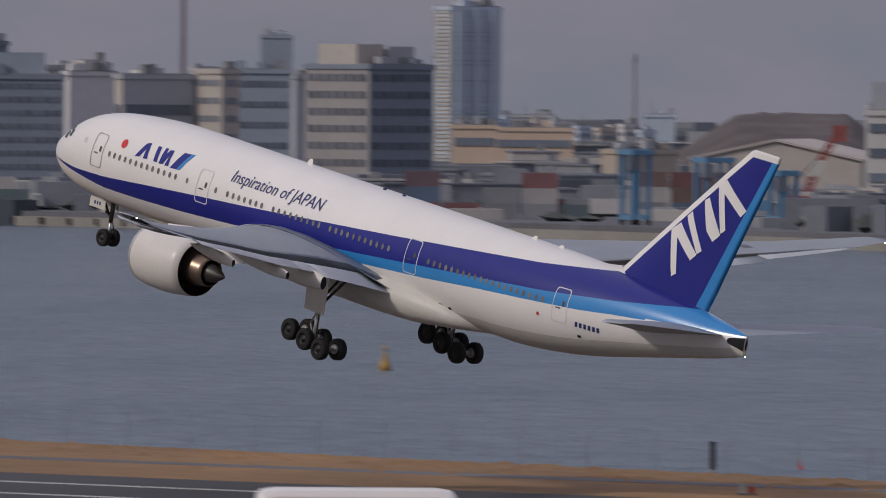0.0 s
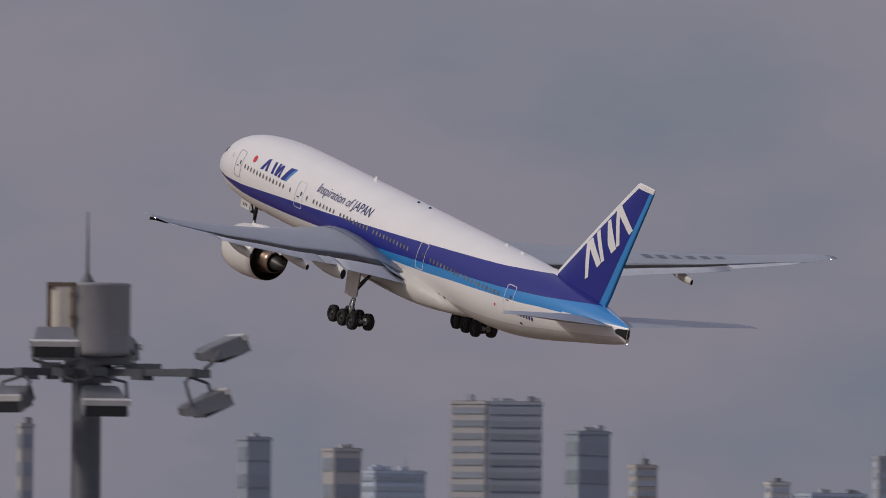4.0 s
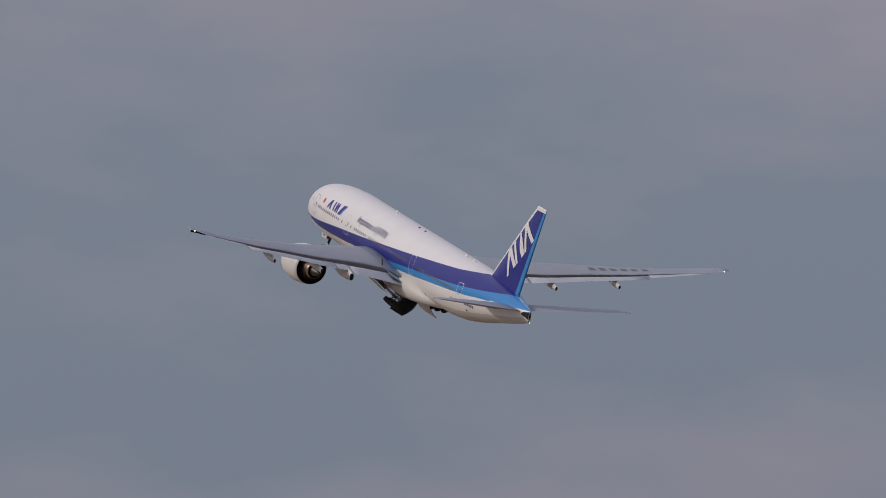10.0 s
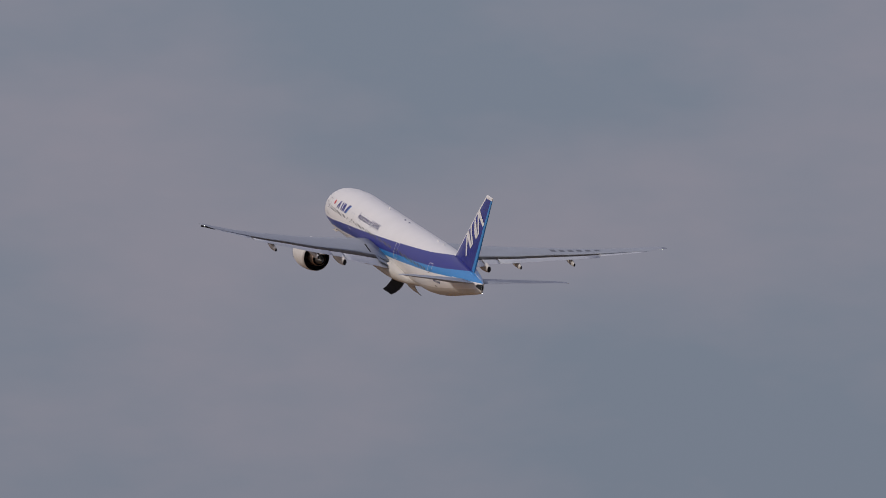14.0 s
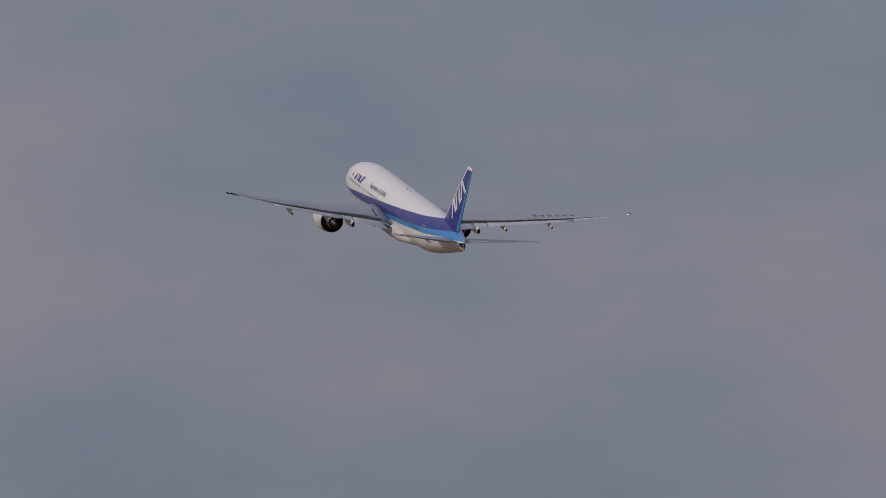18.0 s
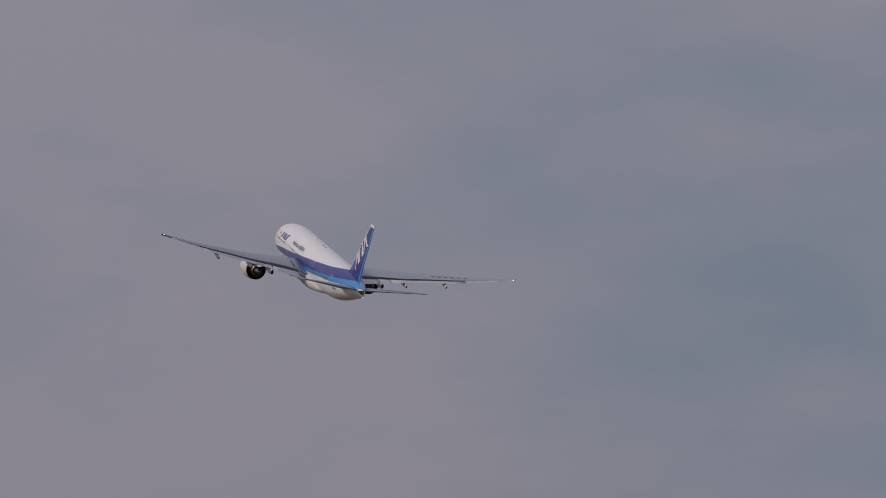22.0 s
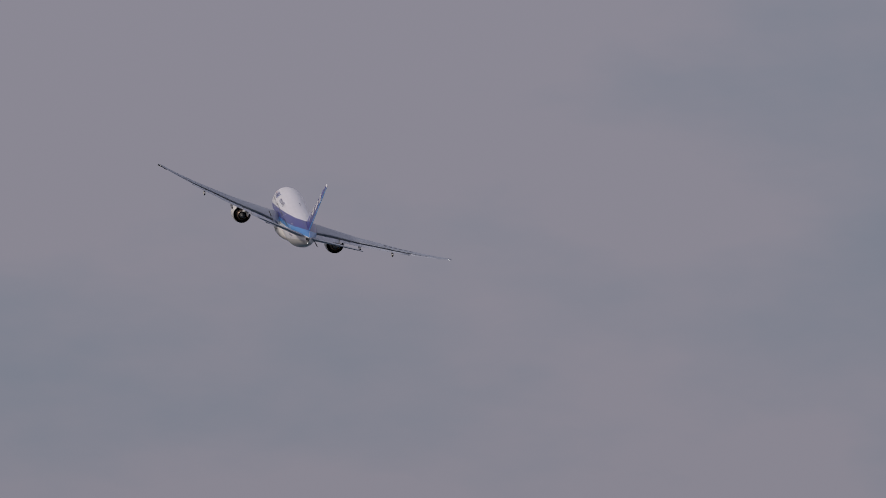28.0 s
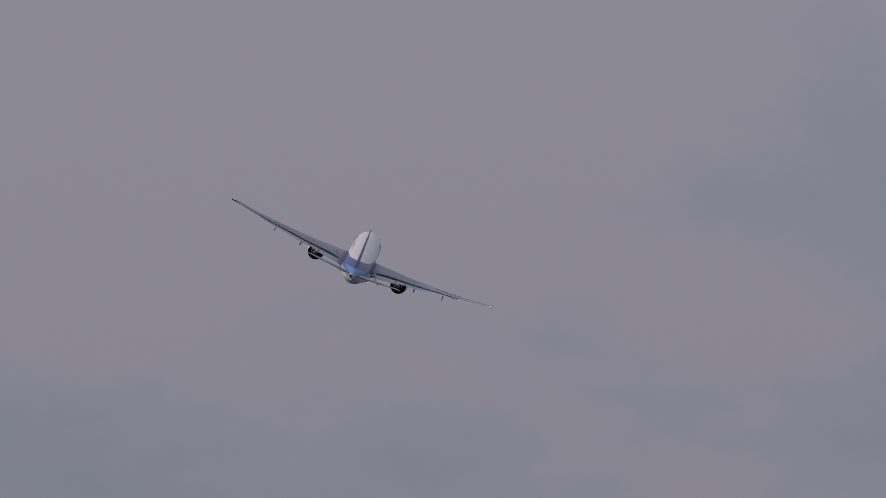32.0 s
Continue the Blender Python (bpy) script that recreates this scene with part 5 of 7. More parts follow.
building("office_tower", "blue-grey tower with floor strips", -44.33, 4700, 12.6, 73.6, wall='slate', left=0, floors=24, pane=1.7, glass=GLASS_SLATE)
building("residential_tower", "sunlit golden tower with floor strips", -39.76, 4600, 32.7, 72.2, wall='shade', left=0.35, floors=33, pane=1.6, ratio=0.42, piers=7, sunlit_wall='gold', glass=GLASS_PALE)
building("building", "low sunlit block with floor strips", -39.73, 4400, 8.6, 56.1, wall='beige', left=0.8, turn=60, floors=6, ratio=0.35)
building("building", "wide hazy blue office block", -33.15, 4750, 30.5, 62.3, wall='blue', left=0, floors=17, pane=1.7, glass=GLASS_SLATE)
building("office_tower", "far hazy blue-grey tower", -21.30, 4800, 11.1, 80.5, wall='pale', left=0, floors=24, pane=1.7, glass=GLASS_PALE)
building("office_tower", "far hazy broad blue-grey tower", -17.46, 4780, 25.6, 78.6, wall='pale', left=0, floors=24, cap=[(0.3, 0.6, 1.5, 'pale')], pane=1.7, glass=GLASS_PALE)
building("building", "long dark slate hall with a flat roof", -45.84, 4345, 24.4, 40.8, wall='umber', left=0.2, floors=4, ratio=0.1, pane=7)
building("building", "blue-grey works hall with window strips", -39.63, 4345, 30.3, 38.6, wall='umber', left=0, floors=5, ratio=0.12, pane=5)
building("building", "pale low block with strips", -6.58, 4600, 18.9, 34.3, wall='white', left=0.3, floors=3)
building("building", "narrow cream stair block", -45.91, 4380, 3.8, 47.7, wall='beige', left=0)
building("building", "low cream link block", -44.26, 4390, 10.7, 44.2, wall='beige', left=0, floors=1, ratio=0.3)
building("building", "cream stair tower with floor strips", -42.68, 4385, 4.1, 56.5, wall='beige', left=0, floors=9, ratio=0.3, pane=2)
building("building", "cream low shed beside the quay", -43.16, 4330, 25.5, 22.9, wall='beige', left=0)
building("building", "small grey switch house", -39.94, 4320, 2.3, 21.0, wall='grey', left=0)
building("building", "cream pitched quay shed", -33.14, 4345, 16.6, 29.5, wall='beige', left=0, cap=[(0.1, 0.9, 1.4, 'white')])
building("building", "dark low shed beside the quay", -49.60, 4340, 8.5, 25.7, wall='dark', left=0.3)
building("building", "grey-blue low store with shutters", -47.46, 4335, 10.1, 26.5, wall='blue', left=0, floors=2, ratio=0.3)
building("building", "long low slate roofed terminal shed", -39.40, 4285, 15.0, 18.6, wall='blue', left=0, floors=2, ratio=0.2, pane=4)
building("building", "long low grey terminal shed", -32.35, 4270, 45.7, 18.2, wall='blue', left=0, floors=3, ratio=0.16, pane=3)
building("building", "hazy grey-blue storage block", -27.72, 4400, 12.6, 24.5, wall='blue', left=0.3)
building("building", "cream plant house with a rounded hopper", -15.40, 4080, 6.1, 23.3, wall='white', left=0.3, cap=[(0.2, 0.7, 3, 'grey')])
building("building", "pale office block with floor strips", -16.63, 4350, 10.3, 34.4, wall='white', left=0, floors=4, ratio=0.3, pane=2)
building("building", "low grey switchgear house", -16.49, 4060, 5.8, 18.2, wall='grey', left=0, floors=1)
building("building", "low blue-grey harbour workshop", -13.37, 4090, 9.5, 18.3, wall='blue', left=0, floors=2, ratio=0.3)
building("building", "low grey transit store", -6.39, 3980, 13.5, 12.3, wall='mist', left=0, floors=2, ratio=0.3)
building("building", "long low grey-blue transit shed", -0.94, 3890, 32.0, 9.7, wall='mist', left=0, floors=2, ratio=0.25, pane=7)
building("building", "low grey store beside the quay", 13.17, 3640, 10.4, 12.7, wall='blue', left=0.2, floors=2, ratio=0.3)
building("building", "hazy blue-grey works hall", 7.98, 3980, 15.6, 16.9, wall='blue', left=0.2, floors=3, ratio=0.25)
building("building", "tan works block behind the sheds", 12.79, 4200, 12.0, 19.1, wall='tan', left=0.3, floors=3, ratio=0.3)
building("building", "cream slab tower with dark bands", 18.92, 4100, 6.6, 32.6, wall='beige', left=0, floors=2, ratio=0.06)
building("building", "low tan and orange roofed block", 25.46, 4300, 20.0, 23.2, wall='tan', left=0, floors=3, ratio=0.3)
building("office_tower", "far slim hazy blue tower", 11.41, 4780, 6.0, 43.9, wall='pale', left=0.5, floors=24, pane=1.7, glass=GLASS_PALE)
building("office_tower", "far blue hazy tower", 14.48, 4760, 8.0, 41.4, wall='blue', left=0, floors=20, pane=1.7, glass=GLASS_SLATE)
building("building", "hazy blue-grey office block", 12.12, 4300, 28.4, 17.9, wall='blue', left=0.2, floors=10, ratio=0.3, pane=1.7, glass=GLASS_SLATE)
building("building", "hazy blue-grey apartment block", 20.94, 4600, 19.7, 29.4, wall='pale', left=0.3, floors=15, pane=1.7, glass=GLASS_PALE)
building("building", "hazy slate office block", 32.05, 4150, 25.2, 12.2, wall='blue', left=0, floors=12, ratio=0.35, pane=1.7, glass=GLASS_SLATE)
building("building", "hazy grey harbour offices", 38.66, 4100, 29.3, 8.2, wall='slate', left=0.2, floors=8, ratio=0.3, pane=1.7, glass=GLASS_SLATE)
building("building", "hazy grey-brown works hall", 47.24, 4000, 40.0, 6.7, wall='taupe', left=0.2, floors=3, ratio=0.25)
building("building", "blue-grey works hall with pipe bridges", 57.30, 3800, 15.6, 19.6, wall='blue', left=0.15, floors=6, ratio=0.12, pane=8)
building("building", "grey sheeted boiler hall", 62.02, 3700, 19.8, 23.1, wall='slate', left=0.1, floors=7, ratio=0.1, pane=9)
building("building", "low cream works block with strips", 102.13, 4300, 6.9, 10.1, wall='white', left=0.3, floors=3, ratio=0.3, pane=2)
building("building", "low pale blue-grey works block", 104.09, 4280, 8.4, 10.8, wall='pale', left=0.3, floors=3, ratio=0.3, pane=2)
building("building", "low sunlit beige works block", 106.24, 4260, 6.8, 9.8, wall='beige', left=0.3, floors=3, ratio=0.3, pane=2)
building("building", "low cream works block with strips", 108.02, 4240, 6.8, 10.7, wall='white', left=0.3, floors=3, ratio=0.3, pane=2)
building("building", "low pale blue-grey works block", 109.54, 4220, 4.5, 9.7, wall='pale', left=0.3, floors=3, ratio=0.3, pane=2)
building("building", "low sunlit beige works block", 110.97, 4200, 6.0, 9.2, wall='beige', left=0.3, floors=3, ratio=0.3, pane=2)
building("building", "low cream works block with strips", 112.40, 4180, 4.5, 10.3, wall='white', left=0.3, floors=3, ratio=0.3, pane=2)
building("building", "low pale blue-grey works block", 113.61, 4160, 4.8, 8.9, wall='pale', left=0.3, floors=3, ratio=0.3, pane=2)
building("building", "low grey harbour office with strips", 54.94, 3900, 6.3, 19.1, wall='grey', left=0.25, floors=3, ratio=0.3, pane=2)
building("building", "low beige harbour store", 56.28, 3885, 4.2, 17.8, wall='beige', left=0.25, floors=3, ratio=0.3, pane=2)
building("building", "pale low workshop behind the yard", 73.94, 3870, 8.3, 25.0, wall='white', left=0.25, floors=3, ratio=0.3, pane=2)
building("building", "low grey harbour office with strips", 76.18, 3855, 7.6, 24.3, wall='grey', left=0.25, floors=3, ratio=0.3, pane=2)
building("building", "low beige harbour store", 78.32, 3840, 7.5, 25.7, wall='beige', left=0.25, floors=3, ratio=0.3, pane=2)
building("building", "pale low workshop behind the yard", 81.98, 3825, 6.8, 23.5, wall='white', left=0.25, floors=3, ratio=0.3, pane=2)
building("building", "low grey harbour office with strips", 85.64, 3810, 7.5, 24.3, wall='grey', left=0.25, floors=3, ratio=0.3, pane=2)
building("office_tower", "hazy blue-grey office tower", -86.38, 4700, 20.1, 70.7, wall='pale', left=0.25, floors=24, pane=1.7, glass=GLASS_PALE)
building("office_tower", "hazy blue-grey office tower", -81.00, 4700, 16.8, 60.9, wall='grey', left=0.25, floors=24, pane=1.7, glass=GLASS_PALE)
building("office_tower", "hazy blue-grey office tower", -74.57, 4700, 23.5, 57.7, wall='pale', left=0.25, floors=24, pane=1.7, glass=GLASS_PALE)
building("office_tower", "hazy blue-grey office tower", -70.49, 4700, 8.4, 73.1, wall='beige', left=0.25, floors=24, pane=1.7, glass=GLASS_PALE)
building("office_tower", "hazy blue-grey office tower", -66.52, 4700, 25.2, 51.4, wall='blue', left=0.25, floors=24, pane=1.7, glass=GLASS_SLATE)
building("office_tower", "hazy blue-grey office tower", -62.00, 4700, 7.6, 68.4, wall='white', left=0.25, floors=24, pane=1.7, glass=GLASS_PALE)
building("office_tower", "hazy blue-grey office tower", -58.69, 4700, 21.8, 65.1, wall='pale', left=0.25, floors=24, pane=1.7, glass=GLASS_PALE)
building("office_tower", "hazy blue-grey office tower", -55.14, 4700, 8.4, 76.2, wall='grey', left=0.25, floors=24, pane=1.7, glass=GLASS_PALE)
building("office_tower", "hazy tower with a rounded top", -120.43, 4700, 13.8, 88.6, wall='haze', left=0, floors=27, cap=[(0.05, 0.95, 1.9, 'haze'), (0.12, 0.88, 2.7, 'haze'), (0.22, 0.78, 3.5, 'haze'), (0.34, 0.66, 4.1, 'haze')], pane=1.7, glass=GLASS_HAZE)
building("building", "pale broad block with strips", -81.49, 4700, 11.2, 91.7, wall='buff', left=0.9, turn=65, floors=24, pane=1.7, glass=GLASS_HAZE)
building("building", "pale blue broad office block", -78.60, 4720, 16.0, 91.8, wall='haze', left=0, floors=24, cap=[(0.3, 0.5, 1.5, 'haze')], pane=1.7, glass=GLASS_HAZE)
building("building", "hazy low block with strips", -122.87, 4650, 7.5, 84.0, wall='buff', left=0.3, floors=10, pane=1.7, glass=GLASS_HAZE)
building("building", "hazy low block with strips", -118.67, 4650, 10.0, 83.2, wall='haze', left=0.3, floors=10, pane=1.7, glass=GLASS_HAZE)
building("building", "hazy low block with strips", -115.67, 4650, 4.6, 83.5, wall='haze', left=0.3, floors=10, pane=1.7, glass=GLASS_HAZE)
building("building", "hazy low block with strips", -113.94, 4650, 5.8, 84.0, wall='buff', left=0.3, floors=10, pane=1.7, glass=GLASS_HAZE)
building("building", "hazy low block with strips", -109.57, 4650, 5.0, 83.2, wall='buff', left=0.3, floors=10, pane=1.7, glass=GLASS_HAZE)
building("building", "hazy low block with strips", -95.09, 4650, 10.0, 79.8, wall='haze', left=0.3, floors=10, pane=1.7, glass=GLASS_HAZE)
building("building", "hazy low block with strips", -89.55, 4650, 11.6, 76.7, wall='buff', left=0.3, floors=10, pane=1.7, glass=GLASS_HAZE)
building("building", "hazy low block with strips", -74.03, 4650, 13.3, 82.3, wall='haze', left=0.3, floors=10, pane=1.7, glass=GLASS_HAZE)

# the broadcasting tower far behind
def sky_tower():
    ob = thing("lattice_tower", "very tall pale blue-grey broadcasting tower in the haze", "tower", site(11.50, 4900, LAND_Z))
    # haze is painted into the steel, bringing it near the sky's tone
    pale = mat("hazed_tower_steel", (0.345, 0.395, 0.455), 0.85, var=0.05, scale=0.1)
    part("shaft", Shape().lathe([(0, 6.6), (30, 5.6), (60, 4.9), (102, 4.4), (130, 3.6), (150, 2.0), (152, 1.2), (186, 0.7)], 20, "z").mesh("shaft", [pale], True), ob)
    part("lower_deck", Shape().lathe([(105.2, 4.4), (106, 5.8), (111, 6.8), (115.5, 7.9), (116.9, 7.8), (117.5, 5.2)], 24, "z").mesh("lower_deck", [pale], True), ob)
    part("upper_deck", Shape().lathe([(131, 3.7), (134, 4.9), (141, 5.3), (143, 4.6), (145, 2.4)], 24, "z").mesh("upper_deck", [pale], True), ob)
    ring = Shape().lathe([(0, 1.0), (0.35, 1.0)], 20, "z").mesh("ring", [pale], True)
    for k in range(28):
        z = 6 + 3.4 * k
        r = lerp_table([(0, 6.6), (30, 5.6), (60, 4.9), (102, 4.4)], z)[0] + 0.28
        part("ring", ring, ob, "", Matrix.Translation((0, 0, z)) @ Matrix.Diagonal((r, r, 1, 1)))
    for k in range(12):
        a = 2 * math.pi * k / 12
        part("rib", Shape().tube((6.9 * math.cos(a), 6.9 * math.sin(a), 0), (4.7 * math.cos(a + 0.3), 4.7 * math.sin(a + 0.3), 101), 0.22, 0.18, 6).mesh("rib", [pale]), ob)


sky_tower()


def chimney(bearing, dist, height, r, label, paint, colour):
    ob = thing("chimney", label, "chimney", site(bearing, dist))
    part("stack", Shape().lathe([(-1, r * 1.3), (height * 0.5, r), (height, r * 0.85)], 14, "z").mesh("stack", [mat(paint, colour, 0.7, var=0.15, scale=0.1)], True), ob)
    part("rim", Shape().lathe([(height - 2.5, r * 1.0), (height - 2.3, r * 1.12), (height - 0.6, r * 1.12), (height, r * 0.9)], 14, "z").mesh("rim", [mat(paint, colour)], True), ob)


chimney(84.28, 3600, 50.3, 0.58, "tall slim red-brown chimney", "chimney_paint", (0.2, 0.17, 0.19))
# the far stack's paint is lightened to hold the haze
chimney(112.82, 4600, 30.4, 0.6, "far hazy slim chimney", "hazed_chimney_paint", (0.29, 0.29, 0.33))
chimney(71.86, 3100, 31.2, 0.89, "short dark vent stack", "chimney_paint", (0.2, 0.17, 0.19))

# the wooded hill behind the sheds
# scrub colour lightened, with the haze mixed in
HILL = mat("hill_scrub", (0.10, 0.085, 0.085), 0.95, var=0.4, scale=0.08, bump=0.8)


def hill():
    vs, fs = [], []
    nx, ny = 60, 8
    for j in range(ny + 1):
        for i in range(nx + 1):
            u, v = i / nx, j / ny
            prof = lerp_table([(0, 0), (0.08, 0.12), (0.3, 0.45), (0.52, 0.97), (0.6, 1.0), (0.93, 1.0), (1.0, 0.8)], u)[0]
            h = prof * math.sin(math.pi * min(1, v * 0.62 + 0.02)) * 16.2
            h += noise.noise((u * 30, v * 6, 0)) * 0.3 * prof
            vs.append(((u - 0.5) * 59.5, v * 220, max(-0.5, h)))
    for j in range(ny):
        for i in range(nx):
            a = j * (nx + 1) + i
            fs.append((a, a + 1, a + nx + 2, a + nx + 1))
    thing("hill", "low dark brown wooded hill with a flat top", "hill", site(118.91, 3300), data=mesh_of("hill", vs, fs, [HILL]), kind="structure")


hill()

YARDS = [(94.6, 109.6, 2680, 2640, 3, 6.06), (105.0, 112.5, 2760, 2750, 3, 6.06), (113.9, 124.2, 2700, 2680, 3, 6.06), (45.1, 51.8, 2990, 2960, 3, 6.06), (92.9, 101.1, 2720, 2700, 2, 6.06), (62.2, 68.1, 2900, 2850, 4, 6.06), (68.1, 75.8, 2850, 2800, 3, 6.06), (-1.9, 14.5, 3720, 3560, 1, 12.2), (-28.7, -11.6, 4160, 4020, 4, 6.06), (-28.7, -8.0, 4200, 4040, 5, 6.06), (-29.5, -3.0, 4212, 3985, 6, 6.06), (-8.5, 5.0, 3992, 3762, 5, 6.06), (-11.6, -5.2, 4000, 3940, 4, 6.06), (-5.2, 4.1, 3950, 3850, 2, 6.06), (-52.8, -27.5, 4230, 4215, 5, 12.2), (40.2, 51.6, 3100, 2990, 3, 6.06), (51.8, 56.8, 2970, 2950, 2, 6.06)]

# far low roofs, trees and sheds that fill the port and the city behind
# haze is put into these colours, lifted and blued
FILL = [mat("far_roofs", (0.225, 0.24, 0.27), 0.85, var=0.2, scale=0.05), mat("far_roofs_dark", (0.15, 0.165, 0.195), 0.8, var=0.2, scale=0.05),
        mat("far_roofs_light", (0.40, 0.385, 0.37), 0.8, var=0.15, scale=0.05), mat("far_trees", (0.075, 0.085, 0.08), 0.95, var=0.4, scale=0.2, bump=0.8)]


def low_building(m, w, dp, h, slot, rng):
    ob = thing("low_building", ("low grey harbour building with a flat roof", "low dark harbour building with a flat roof", "low pale harbour building with a flat roof")[slot], "building", m, "low harbour buildings")
    part("shell", Shape().box(-w / 2, -dp / 2, -0.5, w / 2, dp / 2, h).mesh("shell", [FILL[slot]]), ob)
    part("roof", Shape().box(-w / 2 - 0.3, -dp / 2 - 0.3, h, w / 2 + 0.3, dp / 2 + 0.3, h + 0.35).mesh("roof", [FILL[(slot + 1) % 3]]), ob)
    for q in range(max(1, int(h / 2.6))):
        part("window_band", Shape().box(-w * 0.44, -dp / 2 - 0.12, 1.0 + q * 2.6, w * 0.44, -dp / 2 + 0.05, 2.0 + q * 2.6).mesh("window_band", [GLASS]), ob)
    x = rng.uniform(-w * 0.3, w * 0.3)
    part("roof_unit", Shape().box(x - 0.9, -0.8, h + 0.35, x + 0.9, 0.8, h + rng.uniform(1.0, 2.0)).mesh("roof_unit", [ROOF]), ob)


def fill():
    rng = random.Random(11)
    sh = Shape()
    made = 0
    for k in range(4200):
        u = rng.uniform(-170, 138)
        near = lerp_table(SHORE, u)[0] + 25
        if k % 3:
            d = near + rng.random() ** 1.6 * 500
            w, dp, h = rng.uniform(3, 16), rng.uniform(3, 9), rng.uniform(1.2, 6.0)
        else:
            d = rng.uniform(0, 1) ** 0.7 * (4880 - near) + near
            hmax = 5 + 6 * max(0, (d - 2800) / 2000)
            w, dp, h = rng.uniform(8, 34), rng.uniform(8, 25), rng.uniform(2.5, hmax)
        if d > 4900 or any(u0 - 1 < u < u1 + 1 and d < max(d0, d1) + 12 and (k % 3 == 0 or h > 2.2) for u0, u1, d0, d1, high, length in YARDS):
            continue
        slot = rng.choices((0, 1, 2, 3), (4, 4, 2, 3))[0]
        m = site(u, d, LAND_Z, rng.uniform(-30, 40))
        if slot == 3:
            for j in range(5):
                c = m @ Vector((rng.uniform(-w / 2, w / 2), rng.uniform(-3, 3), 0))
                hh = h * rng.uniform(0.5, 0.9)
                r = rng.uniform(1.6, 3.6)
                vs = [c + Vector((r * math.cos(1.05 * q + j) * rng.uniform(0.7, 1.1), r * math.sin(1.05 * q + j), hh * rng.uniform(0.25, 0.6))) for q in range(6)]
                sh.add(vs + [c + Vector((0, 0, hh)), c + Vector((0, 0, -0.4))], [(q, (q + 1) % 6, 6) for q in range(6)] + [((q + 1) % 6, q, 7) for q in range(6)], 3)
        else:
            if k % 3 == 0 and w > 9 and made < 320 and -56 < u < 132 and d < near + 1500:
                low_building(m, w, dp, h, slot, rng)
                made += 1
                continue
            sh.box(-w / 2, -dp / 2, -0.5, w / 2, dp / 2, h, slot, m)
            if h > 5 and rng.random() < 0.6:
                for q in range(int(h / 2.2)):
                    sh.box(-w * 0.45, -dp / 2 - 0.15, 1 + q * 2.2, w * 0.45, -dp / 2 + 0.05, 1.9 + q * 2.2, 1, m)
    thing("far_low_town", "low roofs, sheds and dark trees of the port", "town", kind="stuff", data=sh.mesh("far_low_town", FILL))


fill()

# shipping containers, in stacks
# box colours dulled and greyed to hold the haze
BOX_COLOURS = [mat("container_" + n, c, 0.6, var=0.15, scale=0.3, rand=0.15) for n, c in (
    ("red", (0.20, 0.10, 0.105)), ("rust", (0.18, 0.125, 0.115)), ("grey", (0.23, 0.24, 0.265)), ("blue", (0.10, 0.145, 0.215)), ("green", (0.12, 0.165, 0.18)), ("white", (0.42, 0.41, 0.405)), ("maroon", (0.13, 0.09, 0.105)))]


def container_mesh(material, length):
    n = int(length / 0.6)
    rim = [(-length / 2, -1.28), (-length / 2 + 0.14, -1.28)]
    for k in range(n):
        x, w = -length / 2 + 0.14 + (length - 0.28) * k / n, (length - 0.28) / n
        rim += [(x + 0.1 * w, -1.16), (x + 0.45 * w, -1.16), (x + 0.55 * w, -1.24), (x + 0.95 * w, -1.24)]
    rim += [(length / 2 - 0.14, -1.28), (length / 2, -1.28), (length / 2, 1.22), (-length / 2, 1.22)]
    m = len(rim)
    sh = Shape().add([(*p, 0.0) for p in rim] + [(*p, 2.59) for p in rim], [(k, (k + 1) % m, m + (k + 1) % m, m + k) for k in range(m)] + [tuple(range(m)), tuple(range(m, 2 * m))])
    return sh.mesh("box", [material])


def container_yard():
    rng = random.Random(7)
    kinds = {(k, l): container_mesh(m, l) for k, m in enumerate(BOX_COLOURS) for l in (6.06, 12.2)}
    names = ("red", "rust-red", "grey", "blue", "green", "white", "maroon")
    for u0, u1, d0, d1, high, length in YARDS:
        u = u0
        while u < u1:
            d = d0 + (d1 - d0) * (u - u0) / (u1 - u0)
            for level in range(rng.randint(max(1, high - 2), high)):
                k = rng.choices(range(7), (4, 2, 6, 5, 1, 6, 3) if u0 > 60 else (4, 3, 2, 7, 3, 0, 6))[0]
                thing("shipping_container", names[k] + " steel shipping container in a stack", "container", site(u, d, LAND_Z + 0.02 + 2.6 * level, 0), "stacked shipping containers",
                      data=kinds[(k, length)])
            u += (length + 0.5) / d * 1000


container_yard()


CRANE_RED = mat("crane_red", (0.29, 0.085, 0.078), 0.6, var=0.15, scale=0.2)
CRANE_WHITE = mat("crane_white", (0.53, 0.53, 0.52), 0.6, var=0.12, scale=0.2)
CRANE_BLUE = mat("crane_blue", (0.10, 0.22, 0.36), 0.55, var=0.12, scale=0.2)
CRANE_GREEN = mat("crane_grey_green", (0.16, 0.30, 0.30), 0.55, var=0.15, scale=0.2)


